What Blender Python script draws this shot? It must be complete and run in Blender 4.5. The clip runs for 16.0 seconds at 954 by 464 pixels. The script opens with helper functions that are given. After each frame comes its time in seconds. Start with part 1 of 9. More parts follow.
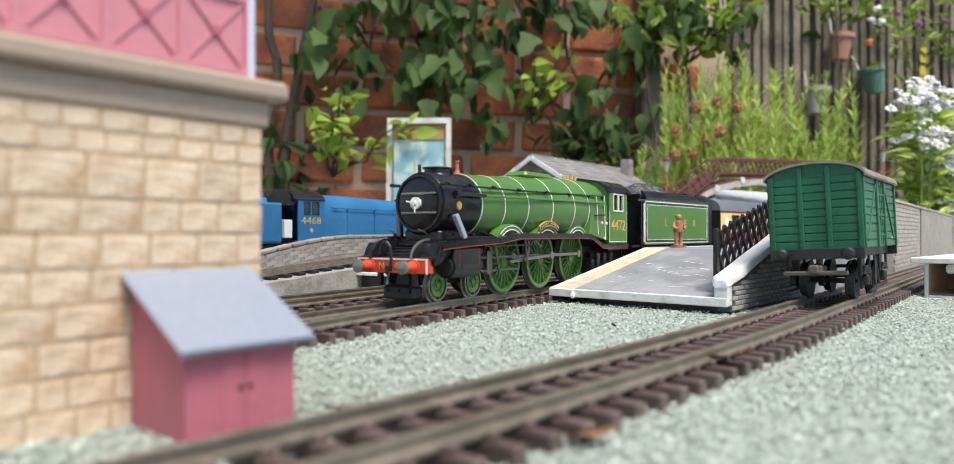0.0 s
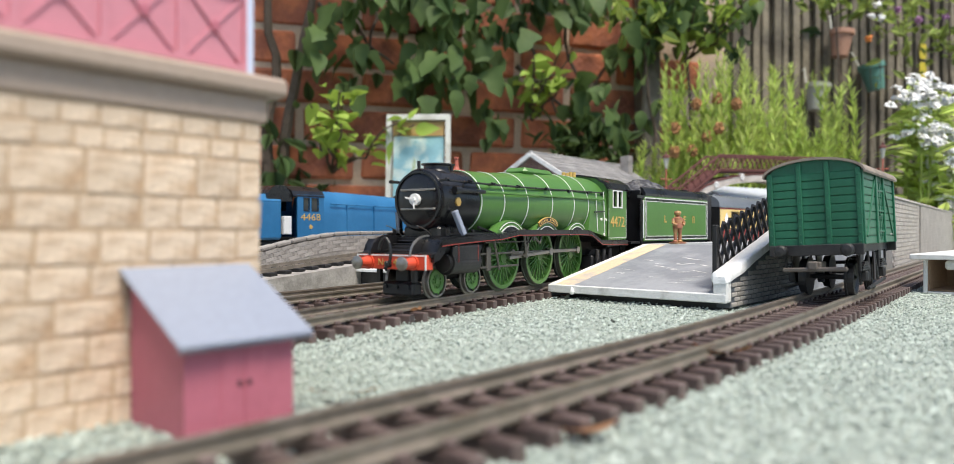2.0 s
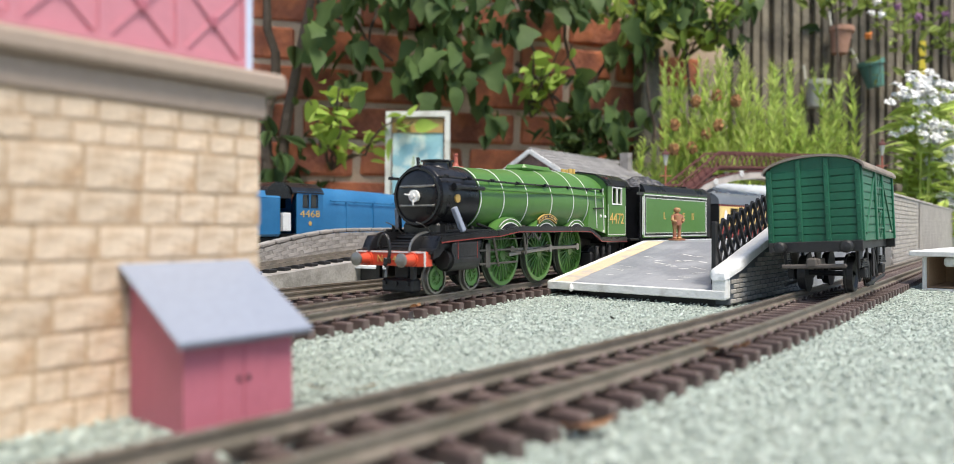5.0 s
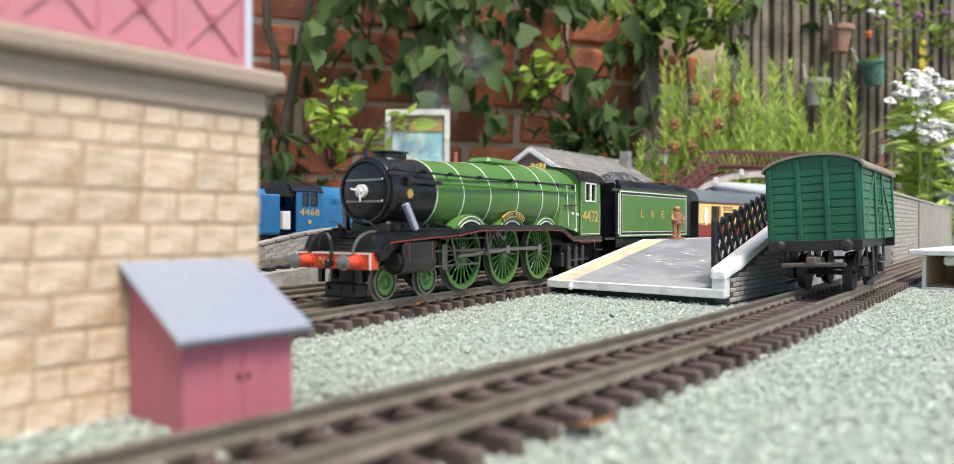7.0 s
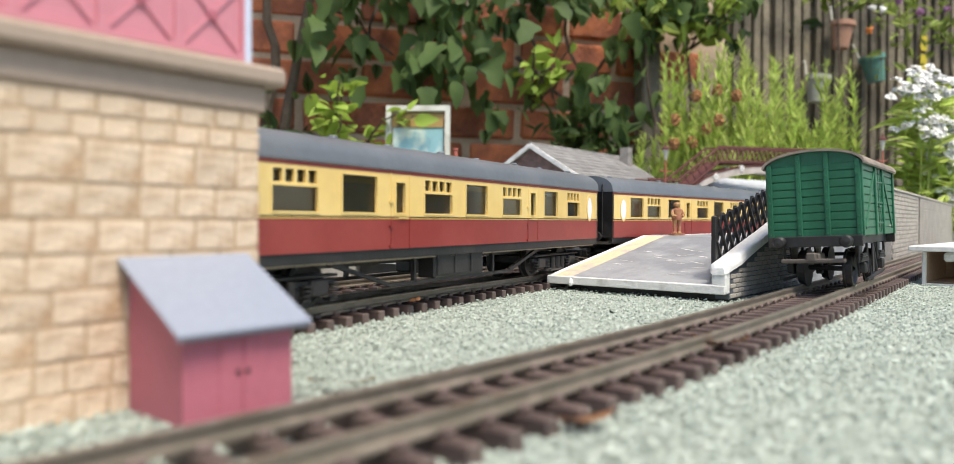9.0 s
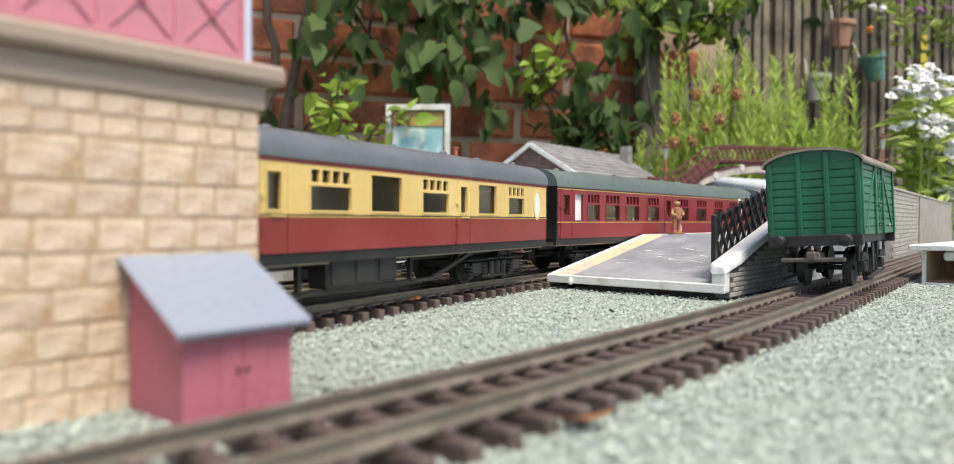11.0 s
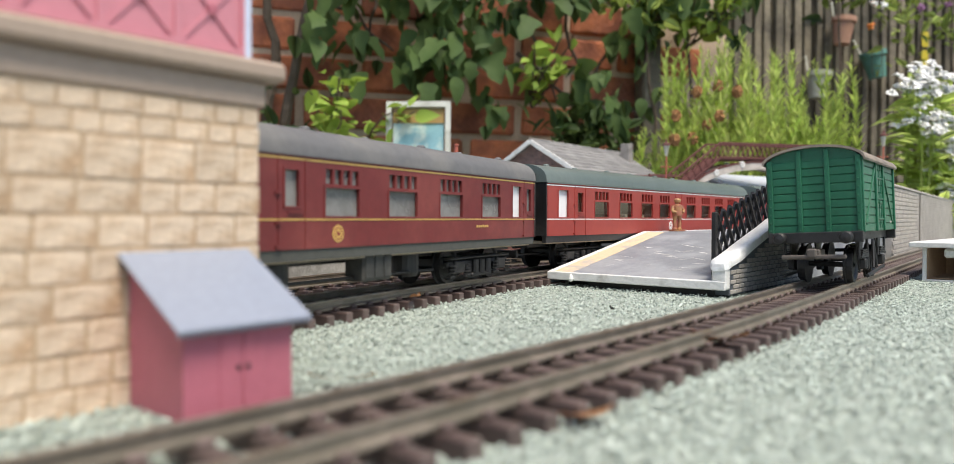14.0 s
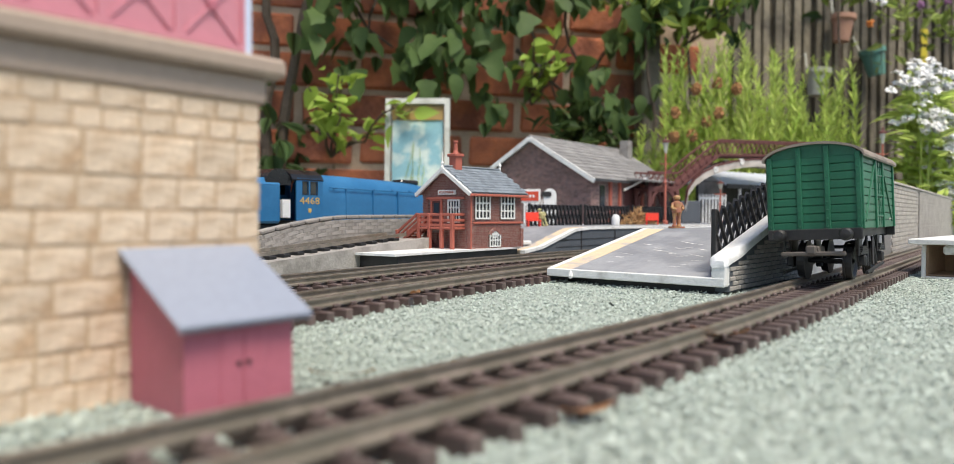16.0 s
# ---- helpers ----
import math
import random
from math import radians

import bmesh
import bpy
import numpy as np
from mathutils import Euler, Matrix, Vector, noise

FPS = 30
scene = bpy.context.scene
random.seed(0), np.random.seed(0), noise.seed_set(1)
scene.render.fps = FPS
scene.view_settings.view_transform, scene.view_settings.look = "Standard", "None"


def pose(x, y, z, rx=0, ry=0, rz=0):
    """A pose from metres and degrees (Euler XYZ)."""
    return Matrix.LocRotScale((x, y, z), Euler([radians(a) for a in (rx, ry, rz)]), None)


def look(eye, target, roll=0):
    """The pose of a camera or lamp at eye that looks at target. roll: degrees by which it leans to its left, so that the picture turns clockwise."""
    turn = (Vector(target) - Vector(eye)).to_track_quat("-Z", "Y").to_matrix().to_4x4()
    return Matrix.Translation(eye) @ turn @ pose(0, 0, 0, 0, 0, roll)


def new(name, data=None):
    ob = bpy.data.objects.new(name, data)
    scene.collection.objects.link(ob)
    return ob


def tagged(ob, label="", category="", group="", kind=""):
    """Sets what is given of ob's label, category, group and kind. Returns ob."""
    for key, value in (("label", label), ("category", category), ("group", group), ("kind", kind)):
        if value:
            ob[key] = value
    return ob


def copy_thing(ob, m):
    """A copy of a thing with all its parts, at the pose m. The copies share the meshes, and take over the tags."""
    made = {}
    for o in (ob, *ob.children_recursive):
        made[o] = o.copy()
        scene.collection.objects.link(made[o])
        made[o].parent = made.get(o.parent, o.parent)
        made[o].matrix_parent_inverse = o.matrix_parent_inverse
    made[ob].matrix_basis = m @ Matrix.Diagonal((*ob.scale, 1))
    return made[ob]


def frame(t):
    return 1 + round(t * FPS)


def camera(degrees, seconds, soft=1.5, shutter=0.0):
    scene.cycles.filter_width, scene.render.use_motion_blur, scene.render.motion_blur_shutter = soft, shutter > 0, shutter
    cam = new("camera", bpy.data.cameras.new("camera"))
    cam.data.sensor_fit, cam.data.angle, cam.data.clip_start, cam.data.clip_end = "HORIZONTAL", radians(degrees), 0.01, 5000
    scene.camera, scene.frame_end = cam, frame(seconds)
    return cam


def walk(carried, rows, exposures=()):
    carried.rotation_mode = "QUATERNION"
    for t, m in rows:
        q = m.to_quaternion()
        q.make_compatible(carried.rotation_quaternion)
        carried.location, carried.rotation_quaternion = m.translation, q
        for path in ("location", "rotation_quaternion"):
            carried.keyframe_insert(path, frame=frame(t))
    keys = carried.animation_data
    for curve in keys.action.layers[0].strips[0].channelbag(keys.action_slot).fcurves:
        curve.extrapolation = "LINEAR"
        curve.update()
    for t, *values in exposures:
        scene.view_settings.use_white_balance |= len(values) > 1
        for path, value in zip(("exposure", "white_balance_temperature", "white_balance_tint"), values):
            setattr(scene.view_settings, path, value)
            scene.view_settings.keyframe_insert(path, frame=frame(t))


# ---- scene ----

# camera on a low stand just above the boards, sagging slowly forward
cam = camera(66.3, 16.0, soft=0.65)
EYE = (0.0, 0.0, 0.0310)


def cam_pose(tilt, roll, yaw, dx, dz):
    return Matrix.Translation((dx, 0, EYE[2] + dz)) @ pose(0, 0, 0, 90 - tilt, 0, -yaw) @ pose(0, 0, 0, 0, 0, roll)


# seconds, tilt, roll, yaw in degrees; drift sideways and down in metres
PATH = [(0.0, -0.085, 0.045, -0.045, -0.00028, 0.00030), (0.5, 0.020, 0.040, -0.030, -0.00024, 0.00030), (1.0, 0.126, 0.035, -0.015, -0.00019, 0.00030), (2.0, 0.187, 0.045, -0.010, -0.00018, 0.00022),
        (3.0, 0.195, 0.045, 0.0, -0.00017, 0.00015), (4.0, 0.309, 0.050, 0.018, -0.00015, 0.00006), (6.5, 0.514, 0.100, 0.060, -0.00012, 0.00005), (7.5, 0.575, 0.120, 0.050, -0.00012, 0.00004),
        (8.0, 0.635, 0.120, 0.015, -0.00003, 0.0), (9.0, 0.839, 0.145, 0.028, 0.00003, -0.00008), (11.5, 0.930, 0.180, 0.026, 0.00006, -0.00008), (12.5, 0.940, 0.180, 0.002, 0.00010, -0.00012),
        (13.5, 1.110, 0.185, 0.004, 0.00009, -0.00014), (14.5, 1.180, 0.170, -0.010, 0.00008, -0.00020), (15.5, 1.335, 0.175, 0.045, -0.00006, -0.00031), (16.0, 1.370, 0.200, 0.070, -0.00018, -0.00034)]
walk(cam, [(t, cam_pose(*row)) for t, *row in PATH],
     exposures=[(0.0, 0.99, 6880, 10), (4.0, 1.0, 6880, 10), (7.0, 1.06, 6980, 10), (9.0, 1.03, 7150, 10), (12.5, 0.95, 7080, 10), (16.0, 0.87, 7050, 10)])
cam.data.dof.use_dof = True
cam.data.dof.focus_distance = 0.34
cam.data.dof.aperture_fstop = 14.5

# daylight: bright hazy sky and a soft sun
world = bpy.data.worlds.new("sky")
scene.world = world
world.use_nodes = True
wn = world.node_tree.nodes
sky = wn.new("ShaderNodeTexSky")
sky.sky_type, sky.sun_disc = "NISHITA", False
SUN_EL, SUN_AZ = 64.0, 150.0
sky.sun_elevation, sky.sun_rotation = radians(SUN_EL), radians(SUN_AZ)
wn["Background"].inputs[1].default_value = 0.10
world.node_tree.links.new(sky.outputs[0], wn["Background"].inputs[0])
sun = new("sun", bpy.data.lights.new("sun", "SUN"))
sun.data.energy, sun.data.angle, sun.data.color = 2.6, radians(22), (1.0, 0.95, 0.87)
_a, _e = radians(SUN_AZ), radians(SUN_EL)
sun.matrix_world = look((math.sin(_a) * math.cos(_e), math.cos(_a) * math.cos(_e), math.sin(_e)), (0, 0, 0))


# ---- materials ----
def mat(name, col, rough=0.6, metal=0.0, var=0.12, scale=60.0, bump=0.0, bscale=400.0, col2=None, mix=(0.45, 0.62), island=0.0, objrand=0.0, spec=0.5, fine=None):
    """A painted or natural surface: two scales of colour variation, optional second colour in patches, and relief."""
    m = bpy.data.materials.new(name)
    m.use_nodes = True
    nt = m.node_tree
    n, l = nt.nodes, nt.links
    b = n["Principled BSDF"]
    b.inputs["Roughness"].default_value, b.inputs["Metallic"].default_value = rough, metal
    b.inputs["Specular IOR Level"].default_value = spec
    tc = n.new("ShaderNodeTexCoord")

    def noisy(sc, det=4.0):
        t = n.new("ShaderNodeTexNoise")
        t.inputs["Scale"].default_value, t.inputs["Detail"].default_value = sc, det
        l.new(tc.outputs["Object"], t.inputs["Vector"])
        return t

    def ramp(src, lo, hi):
        r = n.new("ShaderNodeMapRange")
        r.inputs["From Min"].default_value, r.inputs["From Max"].default_value = lo, hi
        l.new(src, r.inputs["Value"])
        return r.outputs[0]

    big, small = noisy(scale), noisy(fine or scale * 9.0, 6.0)
    rgb = n.new("ShaderNodeRGB")
    rgb.outputs[0].default_value = (*col, 1)
    out = rgb.outputs[0]
    if col2:
        mx = n.new("ShaderNodeMix")
        mx.data_type = "RGBA"
        l.new(ramp(big.outputs[0], *mix), mx.inputs[0])
        l.new(out, mx.inputs[6])
        mx.inputs[7].default_value = (*col2, 1)
        out = mx.outputs[2]
    hsv = n.new("ShaderNodeHueSaturation")
    l.new(out, hsv.inputs["Color"])
    v = n.new("ShaderNodeMath")
    v.operation = "MULTIPLY_ADD"
    l.new(small.outputs[0], v.inputs[0])
    v.inputs[1].default_value, v.inputs[2].default_value = 4 * var, 1 - 2 * var
    val = v.outputs[0]
    for amount, kind in ((island, "ShaderNodeNewGeometry"), (objrand, "ShaderNodeObjectInfo")):
        if amount:
            g = n.new(kind)
            a = n.new("ShaderNodeMath")
            a.operation = "MULTIPLY_ADD"
            l.new(g.outputs["Random Per Island" if "Geometry" in kind else "Random"], a.inputs[0])
            a.inputs[1].default_value, a.inputs[2].default_value = 2 * amount, 1 - amount
            p = n.new("ShaderNodeMath")
            p.operation = "MULTIPLY"
            l.new(val, p.inputs[0])
            l.new(a.outputs[0], p.inputs[1])
            val = p.outputs[0]
    l.new(val, hsv.inputs["Value"])
    l.new(hsv.outputs[0], b.inputs["Base Color"])
    rr = n.new("ShaderNodeMath")
    rr.operation = "MULTIPLY_ADD"
    l.new(big.outputs[0], rr.inputs[0])
    rr.inputs[1].default_value, rr.inputs[2].default_value = 0.3, rough - 0.15
    l.new(rr.outputs[0], b.inputs["Roughness"])
    if bump:
        bt = noisy(bscale, 5.0)
        bp = n.new("ShaderNodeBump")
        bp.inputs["Strength"].default_value, bp.inputs["Distance"].default_value = bump, 0.4 / bscale
        l.new(bt.outputs[0], bp.inputs["Height"])
        l.new(bp.outputs[0], b.inputs["Normal"])
    return m


def leaf_mat(name, col, col2, scale=3.0, through_light=0.35):
    m = mat(name, col, 0.6, 0, 0.12, scale, 0.25, 90, col2, (0.35, 0.65), island=0.35, spec=0.3)
    b = m.node_tree.nodes["Principled BSDF"]
    t = m.node_tree.nodes.new("ShaderNodeBsdfTranslucent")
    m.node_tree.links.new(m.node_tree.nodes["Hue/Saturation/Value"].outputs[0], t.inputs[0])
    mx = m.node_tree.nodes.new("ShaderNodeMixShader")
    mx.inputs[0].default_value = through_light
    out = m.node_tree.nodes["Material Output"]
    m.node_tree.links.new(b.outputs[0], mx.inputs[1])
    m.node_tree.links.new(t.outputs[0], mx.inputs[2])
    m.node_tree.links.new(mx.outputs[0], out.inputs[0])
    return m


M = dict(
    gravel=mat("grey_green_grit", (0.24, 0.28, 0.245), 0.9, 0, 0.2, 900, 1.0, 700, (0.39, 0.44, 0.395), (0.40, 0.60), fine=2500),
    grit=mat("grit_grain", (0.35, 0.405, 0.365), 0.9, 0, 0.1, 300, 0, 700, (0.45, 0.505, 0.46), island=0.34),
    sleeper=mat("brown_sleeper_plastic", (0.085, 0.057, 0.053), 0.5, 0, 0.15, 120, 0.3, 900, (0.135, 0.098, 0.088), objrand=0.2),
    rail=mat("dull_brown_rail", (0.20, 0.175, 0.14), 0.45, 0.4, 0.15, 150, 0.1, 900, (0.27, 0.23, 0.19)),
    railhead=mat("rubbed_rail_head", (0.34, 0.30, 0.26), 0.35, 0.6, 0.12, 200, 0.1, 900, (0.24, 0.19, 0.15)),
    stone=mat("cream_cast_stone", (0.63, 0.50, 0.375), 0.85, 0, 0.12, 190, 0.7, 700, (0.46, 0.315, 0.20), (0.46, 0.68), objrand=0.09, fine=900),
    mortar=mat("tan_mortar", (0.46, 0.33, 0.215), 0.85, 0, 0.1, 150, 0.5, 600),
    taupe=mat("taupe_grey_ledge", (0.36, 0.28, 0.225), 0.6, 0, 0.06, 60, 0.15, 500),
    pink=mat("dusky_pink_paint", (0.43, 0.125, 0.17), 0.55, 0, 0.05, 60, 0.15, 900),
    pink2=mat("brighter_pink_panel", (0.56, 0.22, 0.27), 0.5, 0, 0.05, 60, 0.1, 700),
    shedroof=mat("blue_grey_roof_sheet", (0.26, 0.29, 0.36), 0.45, 0, 0.06, 80, 0.2, 700),
    paleblue=mat("pale_blue_corner_post", (0.55, 0.60, 0.75), 0.5, 0, 0.05),
    black=mat("black_loco_paint", (0.009, 0.009, 0.010), 0.30, 0, 0.15, 90, 0.1, 900, (0.016, 0.016, 0.018)),
    matblack=mat("matt_black_plastic", (0.013, 0.013, 0.014), 0.5, 0, 0.2, 90, 0.2, 900, (0.028, 0.026, 0.026)),
    lgreen=mat("apple_green_loco_paint", (0.072, 0.185, 0.040), 0.38, 0, 0.06, 40, 0.05, 600, (0.085, 0.205, 0.05)),
    vgreen=mat("bottle_green_van_plastic", (0.009, 0.105, 0.055), 0.42, 0, 0.12, 60, 0.15, 900, (0.013, 0.13, 0.068)),
    vroof=mat("tan_edged_roof", (0.27, 0.22, 0.18), 0.7, 0, 0.12, 60, 0.3, 600, (0.18, 0.15, 0.13)),
    red=mat("red_buffer_beam", (0.62, 0.075, 0.035), 0.4, 0, 0.06, 80),
    liningred=mat("dull_red_lining", (0.30, 0.045, 0.035), 0.5, 0, 0.06, 80),
    tyre=mat("dark_tyre_steel", (0.10, 0.115, 0.09), 0.45, 0.5, 0.12, 200, 0.1, 900),
    steel=mat("bare_steel", (0.30, 0.285, 0.26), 0.40, 0.8, 0.12, 200, 0.1, 900),
    oiled=mat("oily_dark_steel", (0.14, 0.13, 0.115), 0.38, 0.7, 0.12, 200, 0.1, 900),
    brass=mat("gold_lettering", (0.66, 0.42, 0.13), 0.4, 0.3, 0.05),
    white=mat("white_lining", (0.75, 0.75, 0.72), 0.5, 0, 0.04),
    cream=mat("cream_coach_paint", (0.72, 0.52, 0.19), 0.42, 0, 0.04, 40, 0.03, 500, (0.76, 0.57, 0.23)),
    crimson=mat("crimson_coach_paint", (0.245, 0.034, 0.030), 0.4, 0, 0.05, 40, 0.03, 500, (0.28, 0.046, 0.040)),
    maroon=mat("maroon_coach_paint", (0.215, 0.016, 0.022), 0.36, 0, 0.05, 40, 0.03, 500, (0.25, 0.024, 0.030)),
    maroon2=mat("weathered_maroon_paint", (0.16, 0.026, 0.026), 0.5, 0, 0.10, 40, 0.05, 500, (0.21, 0.045, 0.040)),
    brightred=mat("bright_crimson_paint", (0.33, 0.022, 0.032), 0.36, 0, 0.05, 40, 0.03, 500, (0.36, 0.035, 0.042)),
    croof=mat("grey_green_coach_roof", (0.105, 0.135, 0.125), 0.42, 0, 0.07, 40, 0.05, 500, (0.125, 0.155, 0.145)),
    croof2=mat("slate_grey_coach_roof", (0.12, 0.135, 0.155), 0.40, 0, 0.07, 40, 0.05, 500, (0.145, 0.16, 0.18)),
    hazeglass=mat("hazy_grey_glazing", (0.24, 0.24, 0.235), 0.25, 0, 0.08, 90, 0, 400, (0.17, 0.165, 0.16)),
    inside=mat("dark_coach_interior", (0.40, 0.33, 0.25), 0.8, 0, 0.1),
    tanint=mat("tan_compartment_partition", (0.55, 0.40, 0.20), 0.7, 0, 0.1),
    blind=mat("white_window_blank", (0.80, 0.80, 0.82), 0.5, 0, 0.03),
    blue=mat("garter_blue_paint", (0.018, 0.135, 0.30), 0.45, 0, 0.06, 40, 0.05, 500, (0.026, 0.16, 0.34)),
    plat=mat("grey_platform_top", (0.225, 0.237, 0.262), 0.5, 0, 0.08, 60, 0.3, 900, (0.31, 0.322, 0.345)),
    platcream=mat("cream_platform_stripe", (0.66, 0.51, 0.35), 0.7, 0, 0.10, 90, 0.3, 900, (0.46, 0.41, 0.37), (0.50, 0.60)),
    freshwhite=mat("thick_white_gloss_paint", (0.80, 0.81, 0.82), 0.5, 0, 0.05, 90, 0.6, 500, (0.62, 0.61, 0.59), (0.60, 0.72)),
    platwhite=mat("chipped_white_paint", (0.70, 0.70, 0.69), 0.6, 0, 0.06, 120, 0.5, 600, (0.52, 0.51, 0.49), (0.55, 0.7)),
    greystone=mat("grey_stone_card", (0.30, 0.28, 0.26), 0.8, 0, 0.12, 90, 0.5, 700, (0.20, 0.185, 0.17), objrand=0.15),
    palestone=mat("pale_stone_wall", (0.36, 0.33, 0.30), 0.85, 0, 0.12, 60, 0.6, 500, (0.46, 0.42, 0.39), objrand=0.15),
    dustyblack=mat("dusty_underframe_black", (0.045, 0.045, 0.042), 0.7, 0, 0.15, 90, 0.2, 600, (0.075, 0.072, 0.065)),
    darkslate=mat("dark_platform_face", (0.075, 0.085, 0.10), 0.7, 0, 0.12, 120, 0.4, 700),
    modbrick=mat("small_dark_red_brick", (0.245, 0.098, 0.080), 0.8, 0, 0.2, 500, 0.5, 900, (0.29, 0.175, 0.15)),
    modmortar=mat("pale_brick_joint", (0.33, 0.26, 0.24), 0.85, 0, 0.1),
    oxide=mat("red_oxide_timber", (0.40, 0.11, 0.075), 0.6, 0, 0.1, 120, 0.2, 900),
    slate=mat("weathered_slate", (0.17, 0.20, 0.23), 0.7, 0, 0.12, 90, 0.4, 700, (0.26, 0.29, 0.31), objrand=0.2),
    darkslateroof=mat("grey_felted_roof", (0.19, 0.185, 0.185), 0.75, 0, 0.12, 60, 0.4, 500, (0.26, 0.255, 0.25), objrand=0.15),
    glass=mat("dark_window_glass", (0.03, 0.035, 0.04), 0.12, 0, 0.05),
    brick=mat("old_garden_brick", (0.43, 0.140, 0.066), 0.85, 0, 0.16, 14, 0.9, 120, (0.25, 0.085, 0.052), objrand=0.28),
    bmortar=mat("grey_brown_mortar", (0.47, 0.36, 0.27), 0.9, 0, 0.12, 20, 0.6, 150),
    bark=mat("grey_brown_bark", (0.10, 0.075, 0.055), 0.9, 0, 0.2, 20, 0.9, 60),
    fence=mat("weathered_fence_timber", (0.19, 0.165, 0.12), 0.85, 0, 0.18, 9, 0.5, 60, (0.09, 0.08, 0.062), objrand=0.3),
    leaf=leaf_mat("ivy_leaf", (0.050, 0.098, 0.032), (0.110, 0.165, 0.052)),
    leaf2=leaf_mat("young_green_leaf", (0.18, 0.29, 0.048), (0.31, 0.41, 0.08)),
    leaf3=leaf_mat("olive_green_leaf", (0.21, 0.30, 0.065), (0.36, 0.45, 0.12)),
    herb=leaf_mat("bright_herb_leaf", (0.46, 0.60, 0.14), (0.64, 0.74, 0.25), 6.0, 0.6),
    # white of the phlox petals, also used for the glint tufts by the fence
    petal_and_glint=mat("white_petal_and_glint", (0.92, 0.92, 0.90), 0.7, 0, 0.02, 30),
    lilac=leaf_mat("lilac_petal", (0.45, 0.22, 0.42), (0.50, 0.28, 0.46)),
    seed=mat("brown_seed_head", (0.30, 0.15, 0.06), 0.9, 0, 0.2),
    terracotta=mat("terracotta_pot", (0.46, 0.26, 0.19), 0.8, 0, 0.1, 20, 0.3, 90),
    tealpot=mat("teal_green_pot", (0.10, 0.26, 0.22), 0.5, 0, 0.06),
    whitepot=mat("grey_white_pot", (0.45, 0.46, 0.40), 0.6, 0, 0.06),
    bronze=mat("bronze_brown_figure", (0.33, 0.13, 0.08), 0.5, 0, 0.15, 300, 0.2, 900, (0.42, 0.25, 0.10)),
    orange=mat("orange_petal", (0.75, 0.25, 0.05), 0.6, 0, 0.05),
    scarlet=mat("scarlet_plastic", (0.75, 0.055, 0.030), 0.45, 0, 0.05),
    straw=mat("dry_straw_scatter", (0.42, 0.22, 0.10), 0.95, 0, 0.25, 400, 0.9, 700, (0.45, 0.30, 0.14)),
    darkleaf=mat("dead_leaf", (0.40, 0.215, 0.11), 0.8, 0, 0.15, 200, 0.4, 500),
    maroonpaint=mat("maroon_bridge_paint", (0.115, 0.040, 0.036), 0.8, 0, 0.1),
    coal=mat("model_coal", (0.02, 0.02, 0.022), 0.5, 0, 0.3, 500, 0.9, 900, (0.10, 0.10, 0.11)),
)
M["window"] = bpy.data.materials.new("clear_plastic_glazing")
M["window"].use_nodes = True
_b = M["window"].node_tree.nodes["Principled BSDF"]
_b.inputs["Base Color"].default_value, _b.inputs["Roughness"].default_value = (0.9, 0.92, 0.92, 1), 0.08
_b.inputs["Transmission Weight"].default_value, _b.inputs["IOR"].default_value = 1.0, 1.42


# ---- mesh tools ----
def thing(name, label, category, m=None, group="", kind=""):
    ob = new(name)
    ob.empty_display_size = 0.01
    if m is not None:
        ob.matrix_basis = m
    return tagged(ob, label, category, group, kind)


def to_mesh(name, bm, material, smooth=False):
    me = bpy.data.meshes.new(name)
    bmesh.ops.recalc_face_normals(bm, faces=bm.faces[:])
    if smooth:
        for f in bm.faces:
            f.smooth = True
    bm.to_mesh(me)
    bm.free()
    if smooth:
        me.set_sharp_from_angle(angle=radians(38))
    me.materials.append(material)
    return me


def part(name, bm, material, parent=None, label="", m=None, smooth=False):
    me = bm if isinstance(bm, bpy.types.Mesh) else to_mesh(name, bm, material, smooth)
    ob = new(name, me)
    if parent:
        ob.parent = parent
    if m is not None:
        ob.matrix_basis = m
    return tagged(ob, label)


def box(bm, a, b, bev=0.0, m=None):
    """A block between the corners a and b, its edges eased by bev."""
    c = [(a[i] + b[i]) / 2 for i in range(3)]
    s = [abs(b[i] - a[i]) for i in range(3)]
    r = bmesh.ops.create_cube(bm, size=1, matrix=(m or Matrix()) @ Matrix.Translation(c) @ Matrix.Diagonal((*s, 1)))
    if bev:
        es = {e for v in r["verts"] for e in v.link_edges}
        bmesh.ops.bevel(bm, geom=list(es), offset=min(bev, 0.45 * min(s)), segments=1, affect="EDGES", profile=0.5)
    return bm


def nb():
    return bmesh.new()


def bx(a, b, bev=0.0, m=None):
    return box(nb(), a, b, bev, m)


def tube(bm, p, q, r, r2=None, n=10, caps=True):
    p, q = Vector(p), Vector(q)
    d = q - p
    m = Matrix.Translation((p + q) / 2) @ d.to_track_quat("Z", "Y").to_matrix().to_4x4()
    bmesh.ops.create_cone(bm, cap_ends=caps, segments=n, radius1=r, radius2=r if r2 is None else r2, depth=d.length, matrix=m)
    return bm


